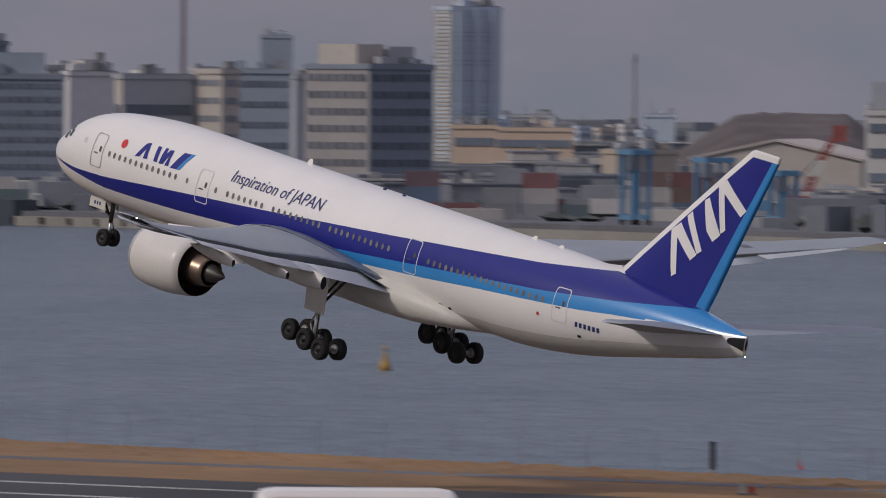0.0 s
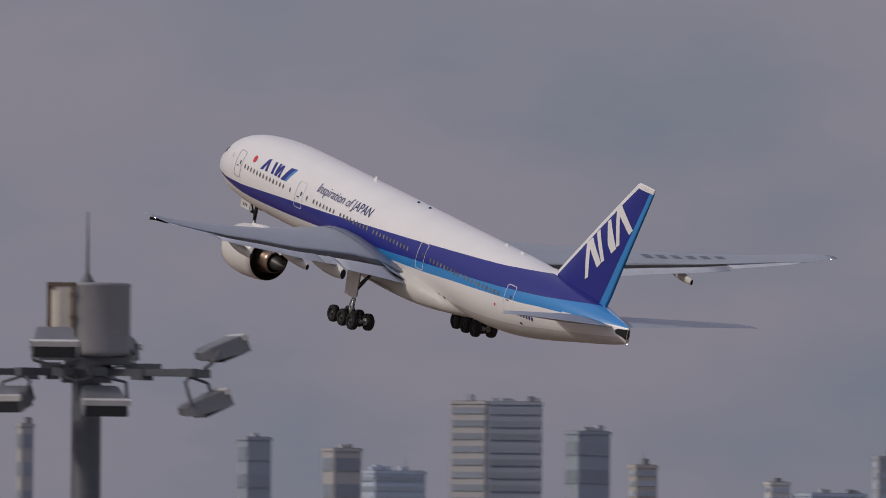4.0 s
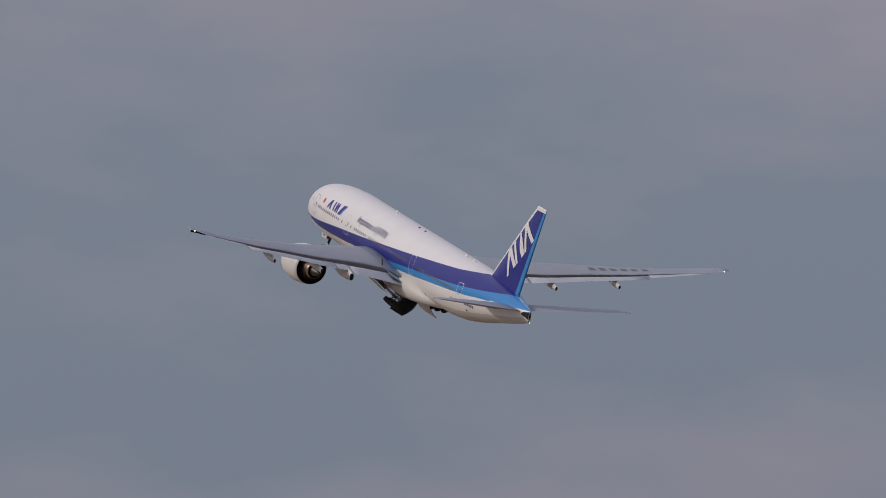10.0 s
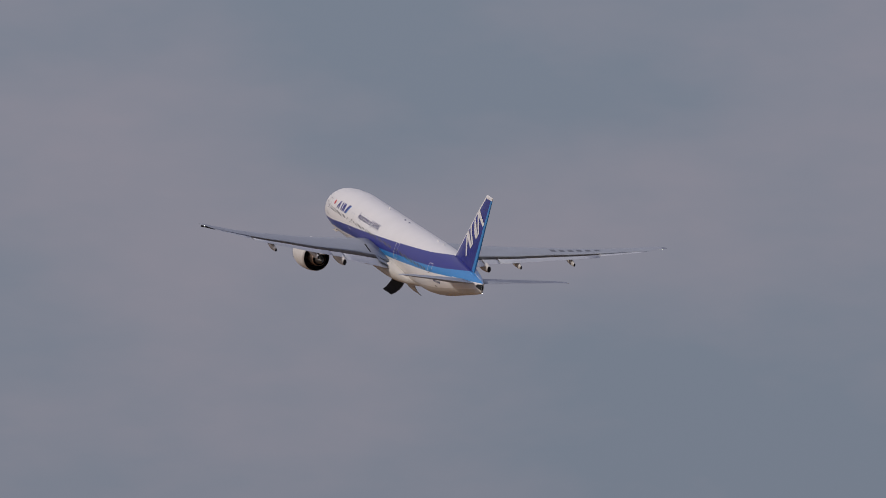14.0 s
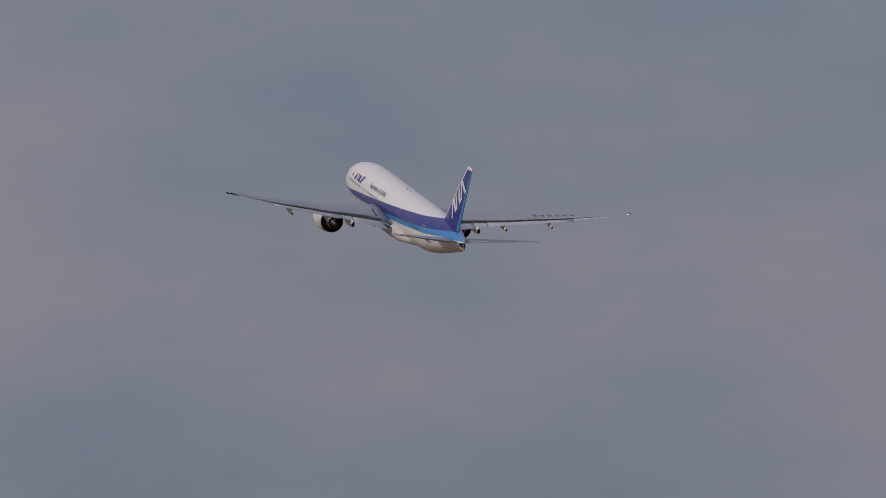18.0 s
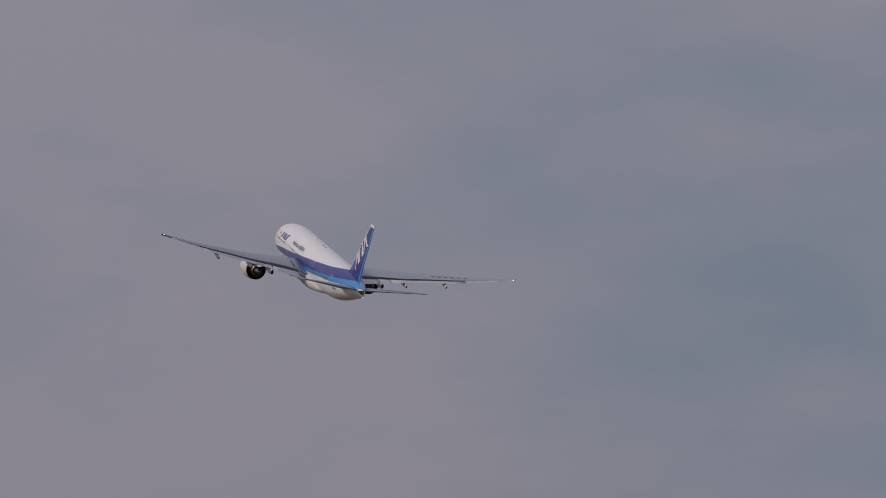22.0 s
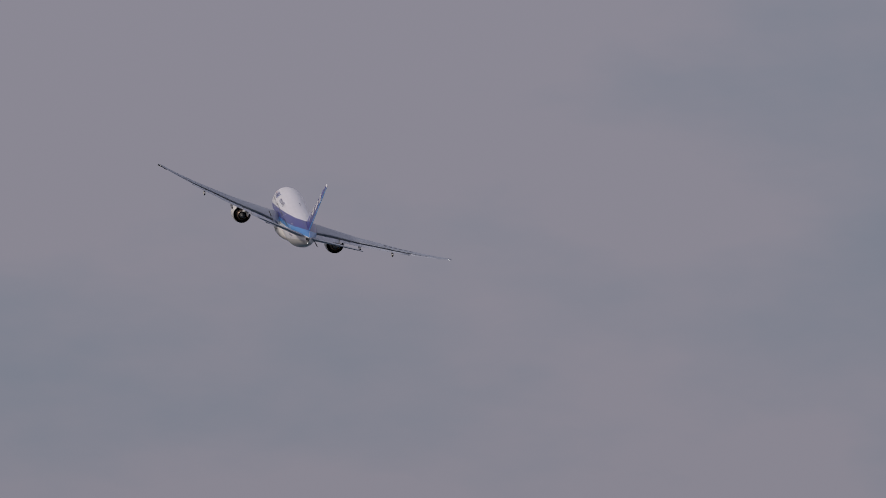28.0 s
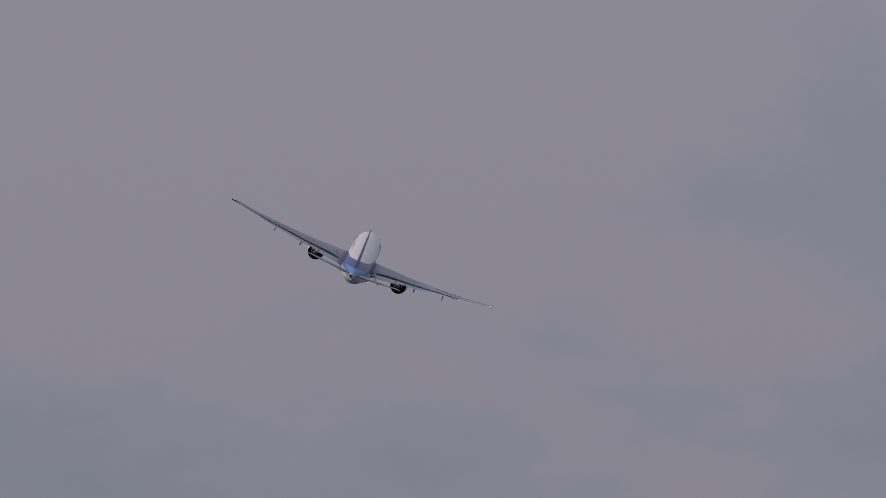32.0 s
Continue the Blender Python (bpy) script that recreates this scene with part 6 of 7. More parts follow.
def gantry_crane(bearing, dist, w, leg_h, boom_h, label, low, high, turn=-25.0):
    """A quay crane: white portal, red upper legs and girder, machinery house, raised banded boom."""
    ob = thing("gantry_crane", label, "crane", site(bearing, dist, LAND_Z, turn))
    w = w / 0.9
    d = w * 1.1
    mid = leg_h * 0.53
    for y in (0, d):
        for x in (-w / 2, w / 2):
            part("lower_leg", Shape().box(x - 0.75, y - 0.7, 0, x + 0.75, y + 0.7, leg_h * 0.76).mesh("lower_leg", [low]), ob, "white lower leg")
            part("upper_leg", Shape().box(x - 0.7, y - 0.65, leg_h * 0.76, x + 0.7, y + 0.65, leg_h).mesh("upper_leg", [high]), ob, "red upper leg")
            part("bogie", Shape().box(x - 0.9, y - 2.4, 0, x + 0.9, y + 2.4, 1.3).mesh("bogie", [HUB]), ob)
        part("portal_beam", Shape().box(-w / 2, y - 0.6, mid - 0.7, w / 2, y + 0.6, mid + 0.7).mesh("portal_beam", [low]), ob)
        part("upper_brace", Shape().tube((-w / 2, y, leg_h - 1), (0, y, leg_h * 0.76), 0.5, 0.5, 6).mesh("upper_brace", [high]), ob)
        part("lower_brace", Shape().tube((0, y, leg_h * 0.76), (w / 2, y, mid), 0.55, 0.55, 6).mesh("lower_brace", [low]), ob)
        part("girder", Shape().box(-w * 0.6, y * 0.5 + d * 0.18, leg_h - 0.4, w * 1.75, y * 0.5 + d * 0.18 + 1.1, leg_h + 1.3).mesh("girder", [high]), ob)
    for x in (-w / 2, w / 2):
        part("tie_beam", Shape().box(x - 0.5, 0, leg_h - 1.2, x + 0.5, d, leg_h).mesh("tie_beam", [high]), ob)
        part("tie_beam", Shape().box(x - 0.5, 0, mid - 0.5, x + 0.5, d, mid + 0.5).mesh("tie_beam", [low]), ob)
    hs = Shape()
    x0, x1, y0, y1, z = w * 0.22, w * 0.75, d * 0.15, d * 0.85, leg_h + 1.5
    hs.add([(x0, y0, z), (x1, y0, z), (x1, y1, z), (x0, y1, z), (x0, y0, z + 4.6), (x1, y0, z + 4.6), (x1, y1, z + 4.6), (x0, y1, z + 4.6), (x0 + 0.9, y0 + 0.9, z + 6), (x1 - 0.9, y0 + 0.9, z + 6), (x1 - 0.9, y1 - 0.9, z + 6), (x0 + 0.9, y1 - 0.9, z + 6)],
           [(0, 1, 2, 3), (0, 1, 5, 4), (1, 2, 6, 5), (2, 3, 7, 6), (3, 0, 4, 7), (4, 5, 9, 8), (5, 6, 10, 9), (6, 7, 11, 10), (7, 4, 8, 11), (8, 9, 10, 11)])
    part("machinery_house", hs.mesh("machinery_house", [WALLS["white"]]), ob, "white machinery house")
    part("trolley_house", Shape().box(w * 1.1, d * 0.25, leg_h + 1.3, w * 1.45, d * 0.75, leg_h + 3.6).mesh("trolley_house", [WALLS["white"]]), ob)
    n = 7
    for k in range(n):
        z0, z1 = leg_h + (boom_h - leg_h) * k / n, leg_h + (boom_h - leg_h) * (k + 1) / n
        xa, xb = -w * 0.48 - w * 0.16 * k / n, -w * 0.48 - w * 0.16 * (k + 1) / n
        colour = low if k % 2 else high
        sec = Shape()
        for y in (d * 0.38, d * 0.62):
            sec.tube((xa, y, z0), (xb, y, z1), 0.75, 0.72, 4)
        sec.tube((xa, d * 0.38, z0), (xb, d * 0.62, z1), 0.3, 0.3, 4).tube((xa, d * 0.62, z0), (xb, d * 0.38, z1), 0.3, 0.3, 4)
        part("boom_section", sec.mesh("boom_section", [colour]), ob, "red boom section" if colour is high else "white boom section")
    part("boom_head", Shape().box(-w * 0.64 - 1.2, d * 0.3, boom_h - 0.4, -w * 0.64 + 1.0, d * 0.7, boom_h + 1.6).mesh("boom_head", [high]), ob)
    for y in (d * 0.3, d * 0.7):
        part("apex_leg", Shape().tube((-w * 0.5, y, leg_h), (-w * 0.32, d / 2, leg_h * 1.5), 0.55, 0.45, 6).mesh("apex_leg", [low]), ob)
        part("back_stay", Shape().tube((-w * 0.32, d / 2, leg_h * 1.5), (w * 0.05, y, leg_h * 1.32), 0.4, 0.4, 6).mesh("back_stay", [high]), ob)
        part("back_stay", Shape().tube((w * 0.05, y, leg_h * 1.32), (w * 0.35, y, leg_h * 1.17), 0.4, 0.4, 6).mesh("back_stay", [low]), ob)
    part("ladder_tower", Shape().tube((w / 2 + 1.0, -0.9, 0), (w / 2 + 1.0, -0.9, leg_h), 0.35, 0.35, 4).mesh("ladder_tower", [low]), ob)
    return ob


gantry_crane(-22.48, 4180, 13.9, 29.5, 60.8, "red and white quay gantry crane with its boom raised", CRANE_WHITE, CRANE_RED)
gantry_crane(-9.91, 4190, 13.9, 29.1, 58.0, "red and white quay gantry crane with its boom raised", CRANE_WHITE, CRANE_RED)


def harbour_crane(bearing, dist):
    """Two double-jib harbour cranes seen together: teal towers, white houses and a lattice of pale struts."""
    tall = thing("harbour_crane", "pale double-jib harbour crane with a teal tower", "crane", site(bearing, dist, LAND_Z))
    pale = mat("crane_pale_grey", (0.52, 0.53, 0.53), 0.6, var=0.12, scale=0.2)

    def strut(name, a, b, r, material=pale, owner=tall):
        part(name, Shape().tube((a[0], a[2], a[1]), (b[0], b[2], b[1]), r * 1.45, r * 1.2, 6).mesh(name, [material]), owner)

    for y in (-1.6, 1.6):
        strut("mast_leg", (6.0, 44.0, y), (-2.6, 27.5, y), 0.75)
        strut("mast_leg", (6.4, 43.6, y), (1.5, 29.0, y), 0.55)
        strut("jib_link", (4.0, 50.0, y * 0.4), (-9.0, 37.5, y), 0.6)
        strut("jib_link", (4.0, 50.0, y * 0.4), (10.5, 47.0, y), 0.6)
        strut("jib_link", (-7.5, 37.5, y), (-3.0, 29.0, y), 0.4)
        strut("tail_strut", (10.5, 47.0, y), (17.0, 30.0, y), 0.6)
        strut("tail_strut", (6.0, 49.0, y), (14.5, 31.0, y), 0.4)
    for k in range(5):
        a = (-1.2 + 1.5 * k, 30.0 + 2.8 * k)
        strut("lattice_bar", (a[0], a[1], -1.6), (a[0] + 0.7, a[1] + 1.4, 1.6), 0.25)
    part("jib", Shape().add([(-19.5, -0.7, 33.6), (-19.0, -0.7, 35.0), (-7.6, -1.2, 38.6), (-7.4, -1.2, 37.4), (-19.5, 0.7, 33.6), (-19.0, 0.7, 35.0), (-7.6, 1.2, 38.6), (-7.4, 1.2, 37.4)],
                            [(0, 1, 2, 3), (7, 6, 5, 4), (0, 1, 5, 4), (1, 2, 6, 5), (2, 3, 7, 6), (3, 0, 4, 7)]).mesh("jib", [CRANE_WHITE]), tall, "white jib plate")
    part("house", Shape().box(-5.5, -3, 24.5, 4.0, 3, 28.0).mesh("house", [WALLS["white"]]), tall, "white machine house")
    part("tower", Shape().box(-4.5, -3, 0, 3.2, 3, 24.5).mesh("tower", [CRANE_GREEN]), tall, "teal tower")
    part("cab", Shape().box(4.0, -1.6, 20.5, 6.2, 1.6, 27.0).mesh("cab", [CRANE_GREEN]), tall, "teal cab")
    for k in range(3):
        part("tower_band", Shape().box(-4.6, -3.1, 18.5 + 2 * k, 3.3, 3.1, 18.9 + 2 * k).mesh("tower_band", [WALLS["grey"]]), tall)
    left = thing("harbour_crane", "small harbour crane with a teal cab and cream hopper", "crane", site(bearing - 3.6, dist - 6, LAND_Z))
    part("tower", Shape().box(-2.2, -2, 0, 2.2, 2, 21.5).mesh("tower", [CRANE_GREEN]), left, "teal tower")
    part("hopper", Shape().lathe([(21.5, 1.6), (23, 2.0), (27.5, 2.0), (28.6, 1.3), (28.8, 0.1)], 14, "z").mesh("hopper", [WALLS["tan"]], True), left)
    part("platform", Shape().box(-3.2, -2.2, 20.8, 3.2, 2.2, 21.6).mesh("platform", [CRANE_WHITE]), left)
    right = thing("harbour_crane", "harbour crane with a lowered white jib", "crane", site(bearing + 5.6, dist + 8, LAND_Z))
    for y in (-1.2, 1.2):
        strut("mast_leg", (-1.5, 24.0, y), (-4.5, 35.0, y), 0.5, pale, right)
        strut("mast_leg", (8.0, 24.0, y), (12.0, 33.0, y), 0.5, pale, right)
        strut("jib_link", (-4.5, 35.0, y), (8.0, 28.0, y), 0.35, pale, right)
    part("jib", Shape().add([(-13, -0.7, 31.6), (-12.6, -0.7, 33.2), (-3.2, -1, 36.2), (-3.0, -1, 35.0), (-13, 0.7, 31.6), (-12.6, 0.7, 33.2), (-3.2, 1, 36.2), (-3.0, 1, 35.0)],
                            [(0, 1, 2, 3), (7, 6, 5, 4), (0, 1, 5, 4), (1, 2, 6, 5), (2, 3, 7, 6), (3, 0, 4, 7)]).mesh("jib", [CRANE_WHITE]), right, "white jib plate")
    part("tower", Shape().box(-10, -2.5, 0, 9, 2.5, 20.0).box(-9, -2, 20, -5, 2, 24.5).box(1, -2, 20, 8, 2, 25.0).mesh("tower", [CRANE_GREEN]), right, "teal tower")
    part("house", Shape().box(-4.5, -2.2, 20, 0.5, 2.2, 23.0).mesh("house", [WALLS["grey"]]), right)


harbour_crane(-35.95, 4320)


def mobile_crane(bearing, dist):
    ob = thing("mobile_crane", "mobile harbour crane with a leaning red and white lattice boom", "crane", site(bearing, dist, LAND_Z))
    pts = [(-2.6, 2.5), (-1.6, 5.0), (-0.6, 7.6), (0.6, 10.2), (2.3, 13.0), (4.2, 15.8)]
    for k, (a, b) in enumerate(zip(pts, pts[1:])):
        r = 0.85 - 0.05 * k
        paint, word = (CRANE_WHITE, "white") if k in (0, 2) else (CRANE_RED, "red")
        for y in (-r, r):
            for e in (-0.9 * r, 0.9 * r):
                part("boom_chord", Shape().tube((a[0] + e, y, a[1]), (b[0] + e, y, b[1]), 0.16, 0.16, 5).mesh("boom_chord", [paint]), ob, word + " boom chord")
                for q in range(3):
                    x0, z0 = a[0] + (b[0] - a[0]) * q / 3, a[1] + (b[1] - a[1]) * q / 3
                    x1, z1 = a[0] + (b[0] - a[0]) * (q + 1) / 3, a[1] + (b[1] - a[1]) * (q + 1) / 3
                    part("boom_brace", Shape().tube((x0 + e, y, z0), (x1 - e, y, z1), 0.13, 0.13, 4).mesh("boom_brace", [paint]), ob, word + " boom brace")
    part("boom_head", Shape().box(2.6, -0.7, 13.4, 5.0, 0.7, 16.2).mesh("boom_head", [CRANE_RED]), ob)
    part("slewing_house", Shape().box(-6.0, -1.8, 1.9, -1.2, 1.8, 4.3).mesh("slewing_house", [CRANE_RED]), ob)
    part("cab", Shape().box(-1.2, -1.8, 1.9, 0.3, -0.4, 3.9).mesh("cab", [GLASS]), ob)
    part("chassis", Shape().box(-7.5, -1.5, 0.9, 4.0, 1.5, 1.9).mesh("chassis", [CRANE_BLUE]), ob)
    for k in range(5):
        part("wheel", wheel_mesh(0.6, 0.5), ob, "", pose(-6.4 + 2.3 * k, -1.4, 0.6))
    part("stay", Shape().tube((-5.5, 0, 4.3), (2.3, 0, 13.0), 0.1, 0.1, 5).mesh("stay", [HUB]), ob)


mobile_crane(124.39, 2650)


def process_tower(bearing, dist, w, h):
    """An open steel frame full of vessels and ducts."""
    ob = thing("process_tower", "grey steel process tower with ducts and platforms", "plant", site(bearing, dist, LAND_Z, 20))
    d = w * 0.9
    steel = WALLS["grey"]
    rng = random.Random(21)
    for i in range(4):
        for j in range(3):
            x, y = -w / 2 + w * i / 3, -d / 2 + d * j / 2
            part("column", Shape().box(x - 0.22, y - 0.22, 0, x + 0.22, y + 0.22, h).mesh("column", [steel]), ob)
    floors = 11
    for k in range(floors):
        z = h * (k + 1) / floors
        part("platform", Shape().box(-w / 2 - 0.3, -d / 2 - 0.3, z - 0.3, w / 2 + 0.3, d / 2 + 0.3, z).mesh("platform", [WALLS["white"] if k % 4 == 3 else steel]), ob)
        x = rng.uniform(-w * 0.35, w * 0.2)
        part("panel", Shape().box(x, -d / 2 + 0.1, z - h / floors + 0.2, x + w * rng.uniform(0.15, 0.4), -d / 2 + 0.3, z - 0.4).mesh("panel", [WALLS[rng.choice(("blue", "white", "slate", "dark"))]]), ob)
        a, b = (-w / 2, w / 2) if k % 2 else (w / 2, -w / 2)
        part("brace", Shape().tube((a, -d / 2, z - h / floors), (b, -d / 2, z - 0.3), 0.16, 0.16, 5).mesh("brace", [steel]), ob)
    for x, r, top in ((-w * 0.22, w * 0.13, 0.93), (w * 0.12, w * 0.16, 0.8), (w * 0.36, w * 0.1, 0.97)):
        part("vessel", Shape().lathe([(0.5, r * 0.6), (1.5, r), (h * top - 1, r), (h * top, r * 0.5), (h * top + 0.1, 0.05)], 14, "z", 0, (x, 0.4, 0)).mesh("vessel", [WALLS[rng.choice(("slate", "grey", "white"))]], True), ob)
    part("head_house", Shape().box(-w * 0.5, -d * 0.45, h, w * 0.4, d * 0.45, h + 3.4).mesh("head_house", [WALLS["white"]]), ob)
    part("duct", Shape().tube((w * 0.4, 0, h * 0.85), (w * 1.5, 0, h * 0.5), 0.9, 0.9, 10).mesh("duct", [WALLS["grey"]]), ob)


process_tower(68.59, 3150, 6.5, 35.4)


def lorry(bearing, dist, colour, label):
    ob = thing("lorry", label, "lorry", site(bearing, dist, LAND_Z))
    part("cargo_box", Shape().box(-3.4, -1.2, 1.1, 2.9, 1.2, 3.6).mesh("cargo_box", [colour]), ob)
    part("cab", Shape().add([(3.1, -1.2, 0.7), (5.0, -1.2, 0.7), (5.0, -1.2, 1.7), (4.7, -1.2, 2.9), (3.1, -1.2, 2.9), (3.1, 1.2, 0.7), (5.0, 1.2, 0.7), (5.0, 1.2, 1.7), (4.7, 1.2, 2.9), (3.1, 1.2, 2.9)],
                            [(0, 1, 2, 3, 4), (9, 8, 7, 6, 5), (0, 1, 6, 5), (1, 2, 7, 6), (2, 3, 8, 7), (3, 4, 9, 8), (4, 0, 5, 9)]).mesh("cab", [CRANE_WHITE]), ob)
    part("cab_window", Shape().box(3.7, -1.23, 1.7, 4.6, -1.19, 2.6).mesh("cab_window", [GLASS]), ob)
    part("chassis", Shape().box(-3.4, -0.9, 0.6, 5.0, 0.9, 1.1).mesh("chassis", [HUB]), ob)
    for x in (-2.6, -1.4, 3.9):
        for s in (-1, 1):
            part("wheel", wheel_mesh(0.5, 0.35), ob, "", pose(x, s * 1.0, 0.5))


lorry(121.56, 2640, CRANE_BLUE, "blue tank lorry parked on the quay")
lorry(111.38, 2640, BOX_COLOURS[5], "pale box lorry parked on the quay")
lorry(95.67, 2665, BOX_COLOURS[2], "grey box lorry on the quay")
lorry(49.35, 2985, BOX_COLOURS[0], "red lorry on the quay road")
lorry(89.70, 2700, BOX_COLOURS[5], "pale box lorry on the quay")
lorry(98.63, 2670, BOX_COLOURS[3], "dark blue lorry on the quay")
lorry(65.06, 2790, BOX_COLOURS[5], "pale box lorry on the quay")
lorry(73.63, 2745, BOX_COLOURS[4], "green lorry on the quay")
lorry(17.34, 3450, BOX_COLOURS[5], "pale box lorry on the quay")
lorry(4.31, 3800, BOX_COLOURS[5], "pale lorry on the quay")
lorry(14.13, 3500, BOX_COLOURS[0], "red lorry on the quay")


def straddle(bearing, dist, w, h, label):
    ob = thing("straddle_carrier", label, "crane", site(bearing, dist, LAND_Z, 20))
    for x in (-w / 2, w / 2):
        for y in (-2.5, 2.5):
            part("leg", Shape().box(x - 0.35, y - 0.4, 0.8, x + 0.35, y + 0.4, h).mesh("leg", [CRANE_BLUE]), ob)
            part("wheel", wheel_mesh(0.75, 0.5), ob, "", pose(x, y, 0.75, 0, 0, 90))
        part("side_beam", Shape().box(x - 0.4, -3.2, 0.9, x + 0.4, 3.2, 1.7).mesh("side_beam", [CRANE_BLUE]), ob)
        part("top_beam", Shape().box(x - 0.5, -3.5, h, x + 0.5, 3.5, h + 0.9).mesh("top_beam", [CRANE_BLUE]), ob)
    for y in (-3, 3):
        part("cross_beam", Shape().box(-w / 2, y - 0.4, h, w / 2, y + 0.4, h + 0.8).mesh("cross_beam", [CRANE_BLUE]), ob)
    part("cab", Shape().box(-w / 2 - 0.9, -3.6, h - 2.4, -w / 2 + 0.9, -1.9, h - 0.2).mesh("cab", [GLASS]), ob)


straddle(112.95, 2560, 2.7, 11.4, "blue straddle carrier in the container yard")
straddle(117.88, 2580, 4.1, 10.1, "blue straddle carrier between containers")
straddle(122.27, 2560, 2.7, 8.2, "blue straddle carrier by the quay")


def shed(bearing, dist, w, eave, ridge, label, wall="taupe", roof="beige", turn=8):
    ob = thing("warehouse", label, "warehouse", site(bearing, dist, LAND_Z, turn))
    d = 40
    part("shell", Shape().add([(-w / 2, 0, -1), (w / 2, 0, -1), (w / 2, 0, eave), (0, 0, ridge), (-w / 2, 0, eave)] + [(-w / 2, d, -1), (w / 2, d, -1), (w / 2, d, eave), (0, d, ridge), (-w / 2, d, eave)],
                             [(0, 1, 2, 3, 4), (9, 8, 7, 6, 5), (0, 4, 9, 5), (1, 6, 7, 2)]).mesh("shell", [WALLS[wall]]), ob)
    for s in (-1, 1):
        part("roof_slope", Shape().add([(s * w * 0.51, -0.6, eave - 0.1), (0, -0.6, ridge + 0.15), (0, d, ridge + 0.15), (s * w * 0.51, d, eave - 0.1), (s * w * 0.51, -0.6, eave + 0.3), (0, -0.6, ridge + 0.55), (0, d, ridge + 0.55), (s * w * 0.51, d, eave + 0.3)],
                                      [(0, 1, 2, 3), (4, 5, 6, 7), (0, 1, 5, 4), (1, 2, 6, 5), (2, 3, 7, 6), (3, 0, 4, 7)]).mesh("roof_slope", [WALLS[roof]]), ob)
    for k in range(4):
        x = -w * 0.36 + w * 0.24 * k
        part("shutter_door", Shape().box(x - 2.2, -0.25, 0, x + 2.2, 0.05, min(5, eave * 0.7)).mesh("shutter_door", [WALLS["grey"]]), ob)


shed(121.79, 2850, 31.0, 9.2, 12.4, "wide cream warehouse with a low pitched roof", "beige", "beige", -10)
shed(65.36, 3000, 16.6, 13.3, 15.5, "long cream low warehouse")
shed(-24.60, 4380, 10.2, 29.0, 31.2, "cream pitched quay warehouse")
shed(-47.6, 4280, 12.5, 20.0, 25.0, "grey gabled dock house with a brown roof", "mist", "brown", -12)
shed(-50.2, 4275, 10.0, 19.5, 23.0, "grey gabled dock house with a brown roof", "taupe", "brown", -12)
building("building", "long low cream dock building with window strips", -43.1, 4284, 23.0, 19.8, wall='beige', left=0, floors=6, ratio=0.2, pane=2)

LEAF = mat("dusky_foliage", (0.055, 0.07, 0.062), 0.9, var=0.4, scale=0.4, bump=0.6)
BARK = mat("tree_bark", (0.09, 0.075, 0.065), 0.9, var=0.25, scale=1.0, bump=0.4)


def dock_tree(bearing, dist, height, spread, seed):
    """A broad tree: tapered trunk with limbs, and a crown of many leafy clumps with gaps between them."""
    rng = random.Random(seed)
    ob = thing("tree", "dark green broad-leaved tree behind the quay", "tree", site(bearing, dist), "trees behind the quay")
    tr = Shape().tube((0, 0, -0.3), (0, 0, height * 0.5), height * 0.03, height * 0.018, 8)
    crown = Shape()
    for k in range(7):
        a = 2.4 * k + rng.random()
        z = height * rng.uniform(0.45, 0.75)
        tip = Vector((math.cos(a) * spread * 0.45, math.sin(a) * spread * 0.45, z))
        tr.tube((0, 0, height * rng.uniform(0.3, 0.5)), tip, height * 0.012, height * 0.004, 5)
    for k in range(110):
        a, u = rng.uniform(0, 6.283), rng.uniform(-1, 1)
        r = spread * 0.5 * math.sqrt(1 - u * u * 0.8) * rng.uniform(0.55, 1.0)
        c = Vector((math.cos(a) * r, math.sin(a) * r, height * (0.72 + 0.27 * u)))
        q = rng.uniform(0.08, 0.16) * spread
        ring = [c + Vector((q * math.cos(1.257 * n + k) * rng.uniform(0.7, 1.2), q * math.sin(1.257 * n + k) * rng.uniform(0.7, 1.2), q * rng.uniform(-0.35, 0.35))) for n in range(5)]
        crown.add(ring + [c + Vector((0, 0, q * 0.8)), c - Vector((0, 0, q * 0.6))], [(n, (n + 1) % 5, 5) for n in range(5)] + [((n + 1) % 5, n, 6) for n in range(5)])
    part("trunk", tr.mesh("trunk", [BARK]), ob)
    part("crown", crown.mesh("crown", [LEAF]), ob)


for k, (u, d, h, w) in enumerate(((-52.3, 4262, 17.5, 9), (-50.8, 4258, 16.0, 10), (-49.4, 4262, 17.0, 9), (-46.8, 4268, 20.5, 8), (-45.6, 4262, 19.0, 9), (-44.5, 4300, 25.5, 7), (-42.2, 4304, 26.0, 8),
                                  (-47.6, 4300, 27.0, 8), (-53.4, 4300, 28.0, 10), (-40.9, 4300, 25.0, 6), (-33.0, 4290, 21.5, 7), (-31.6, 4288, 21.0, 8), (-28.4, 4285, 20.0, 7))):
    dock_tree(u, d, h, w, k)

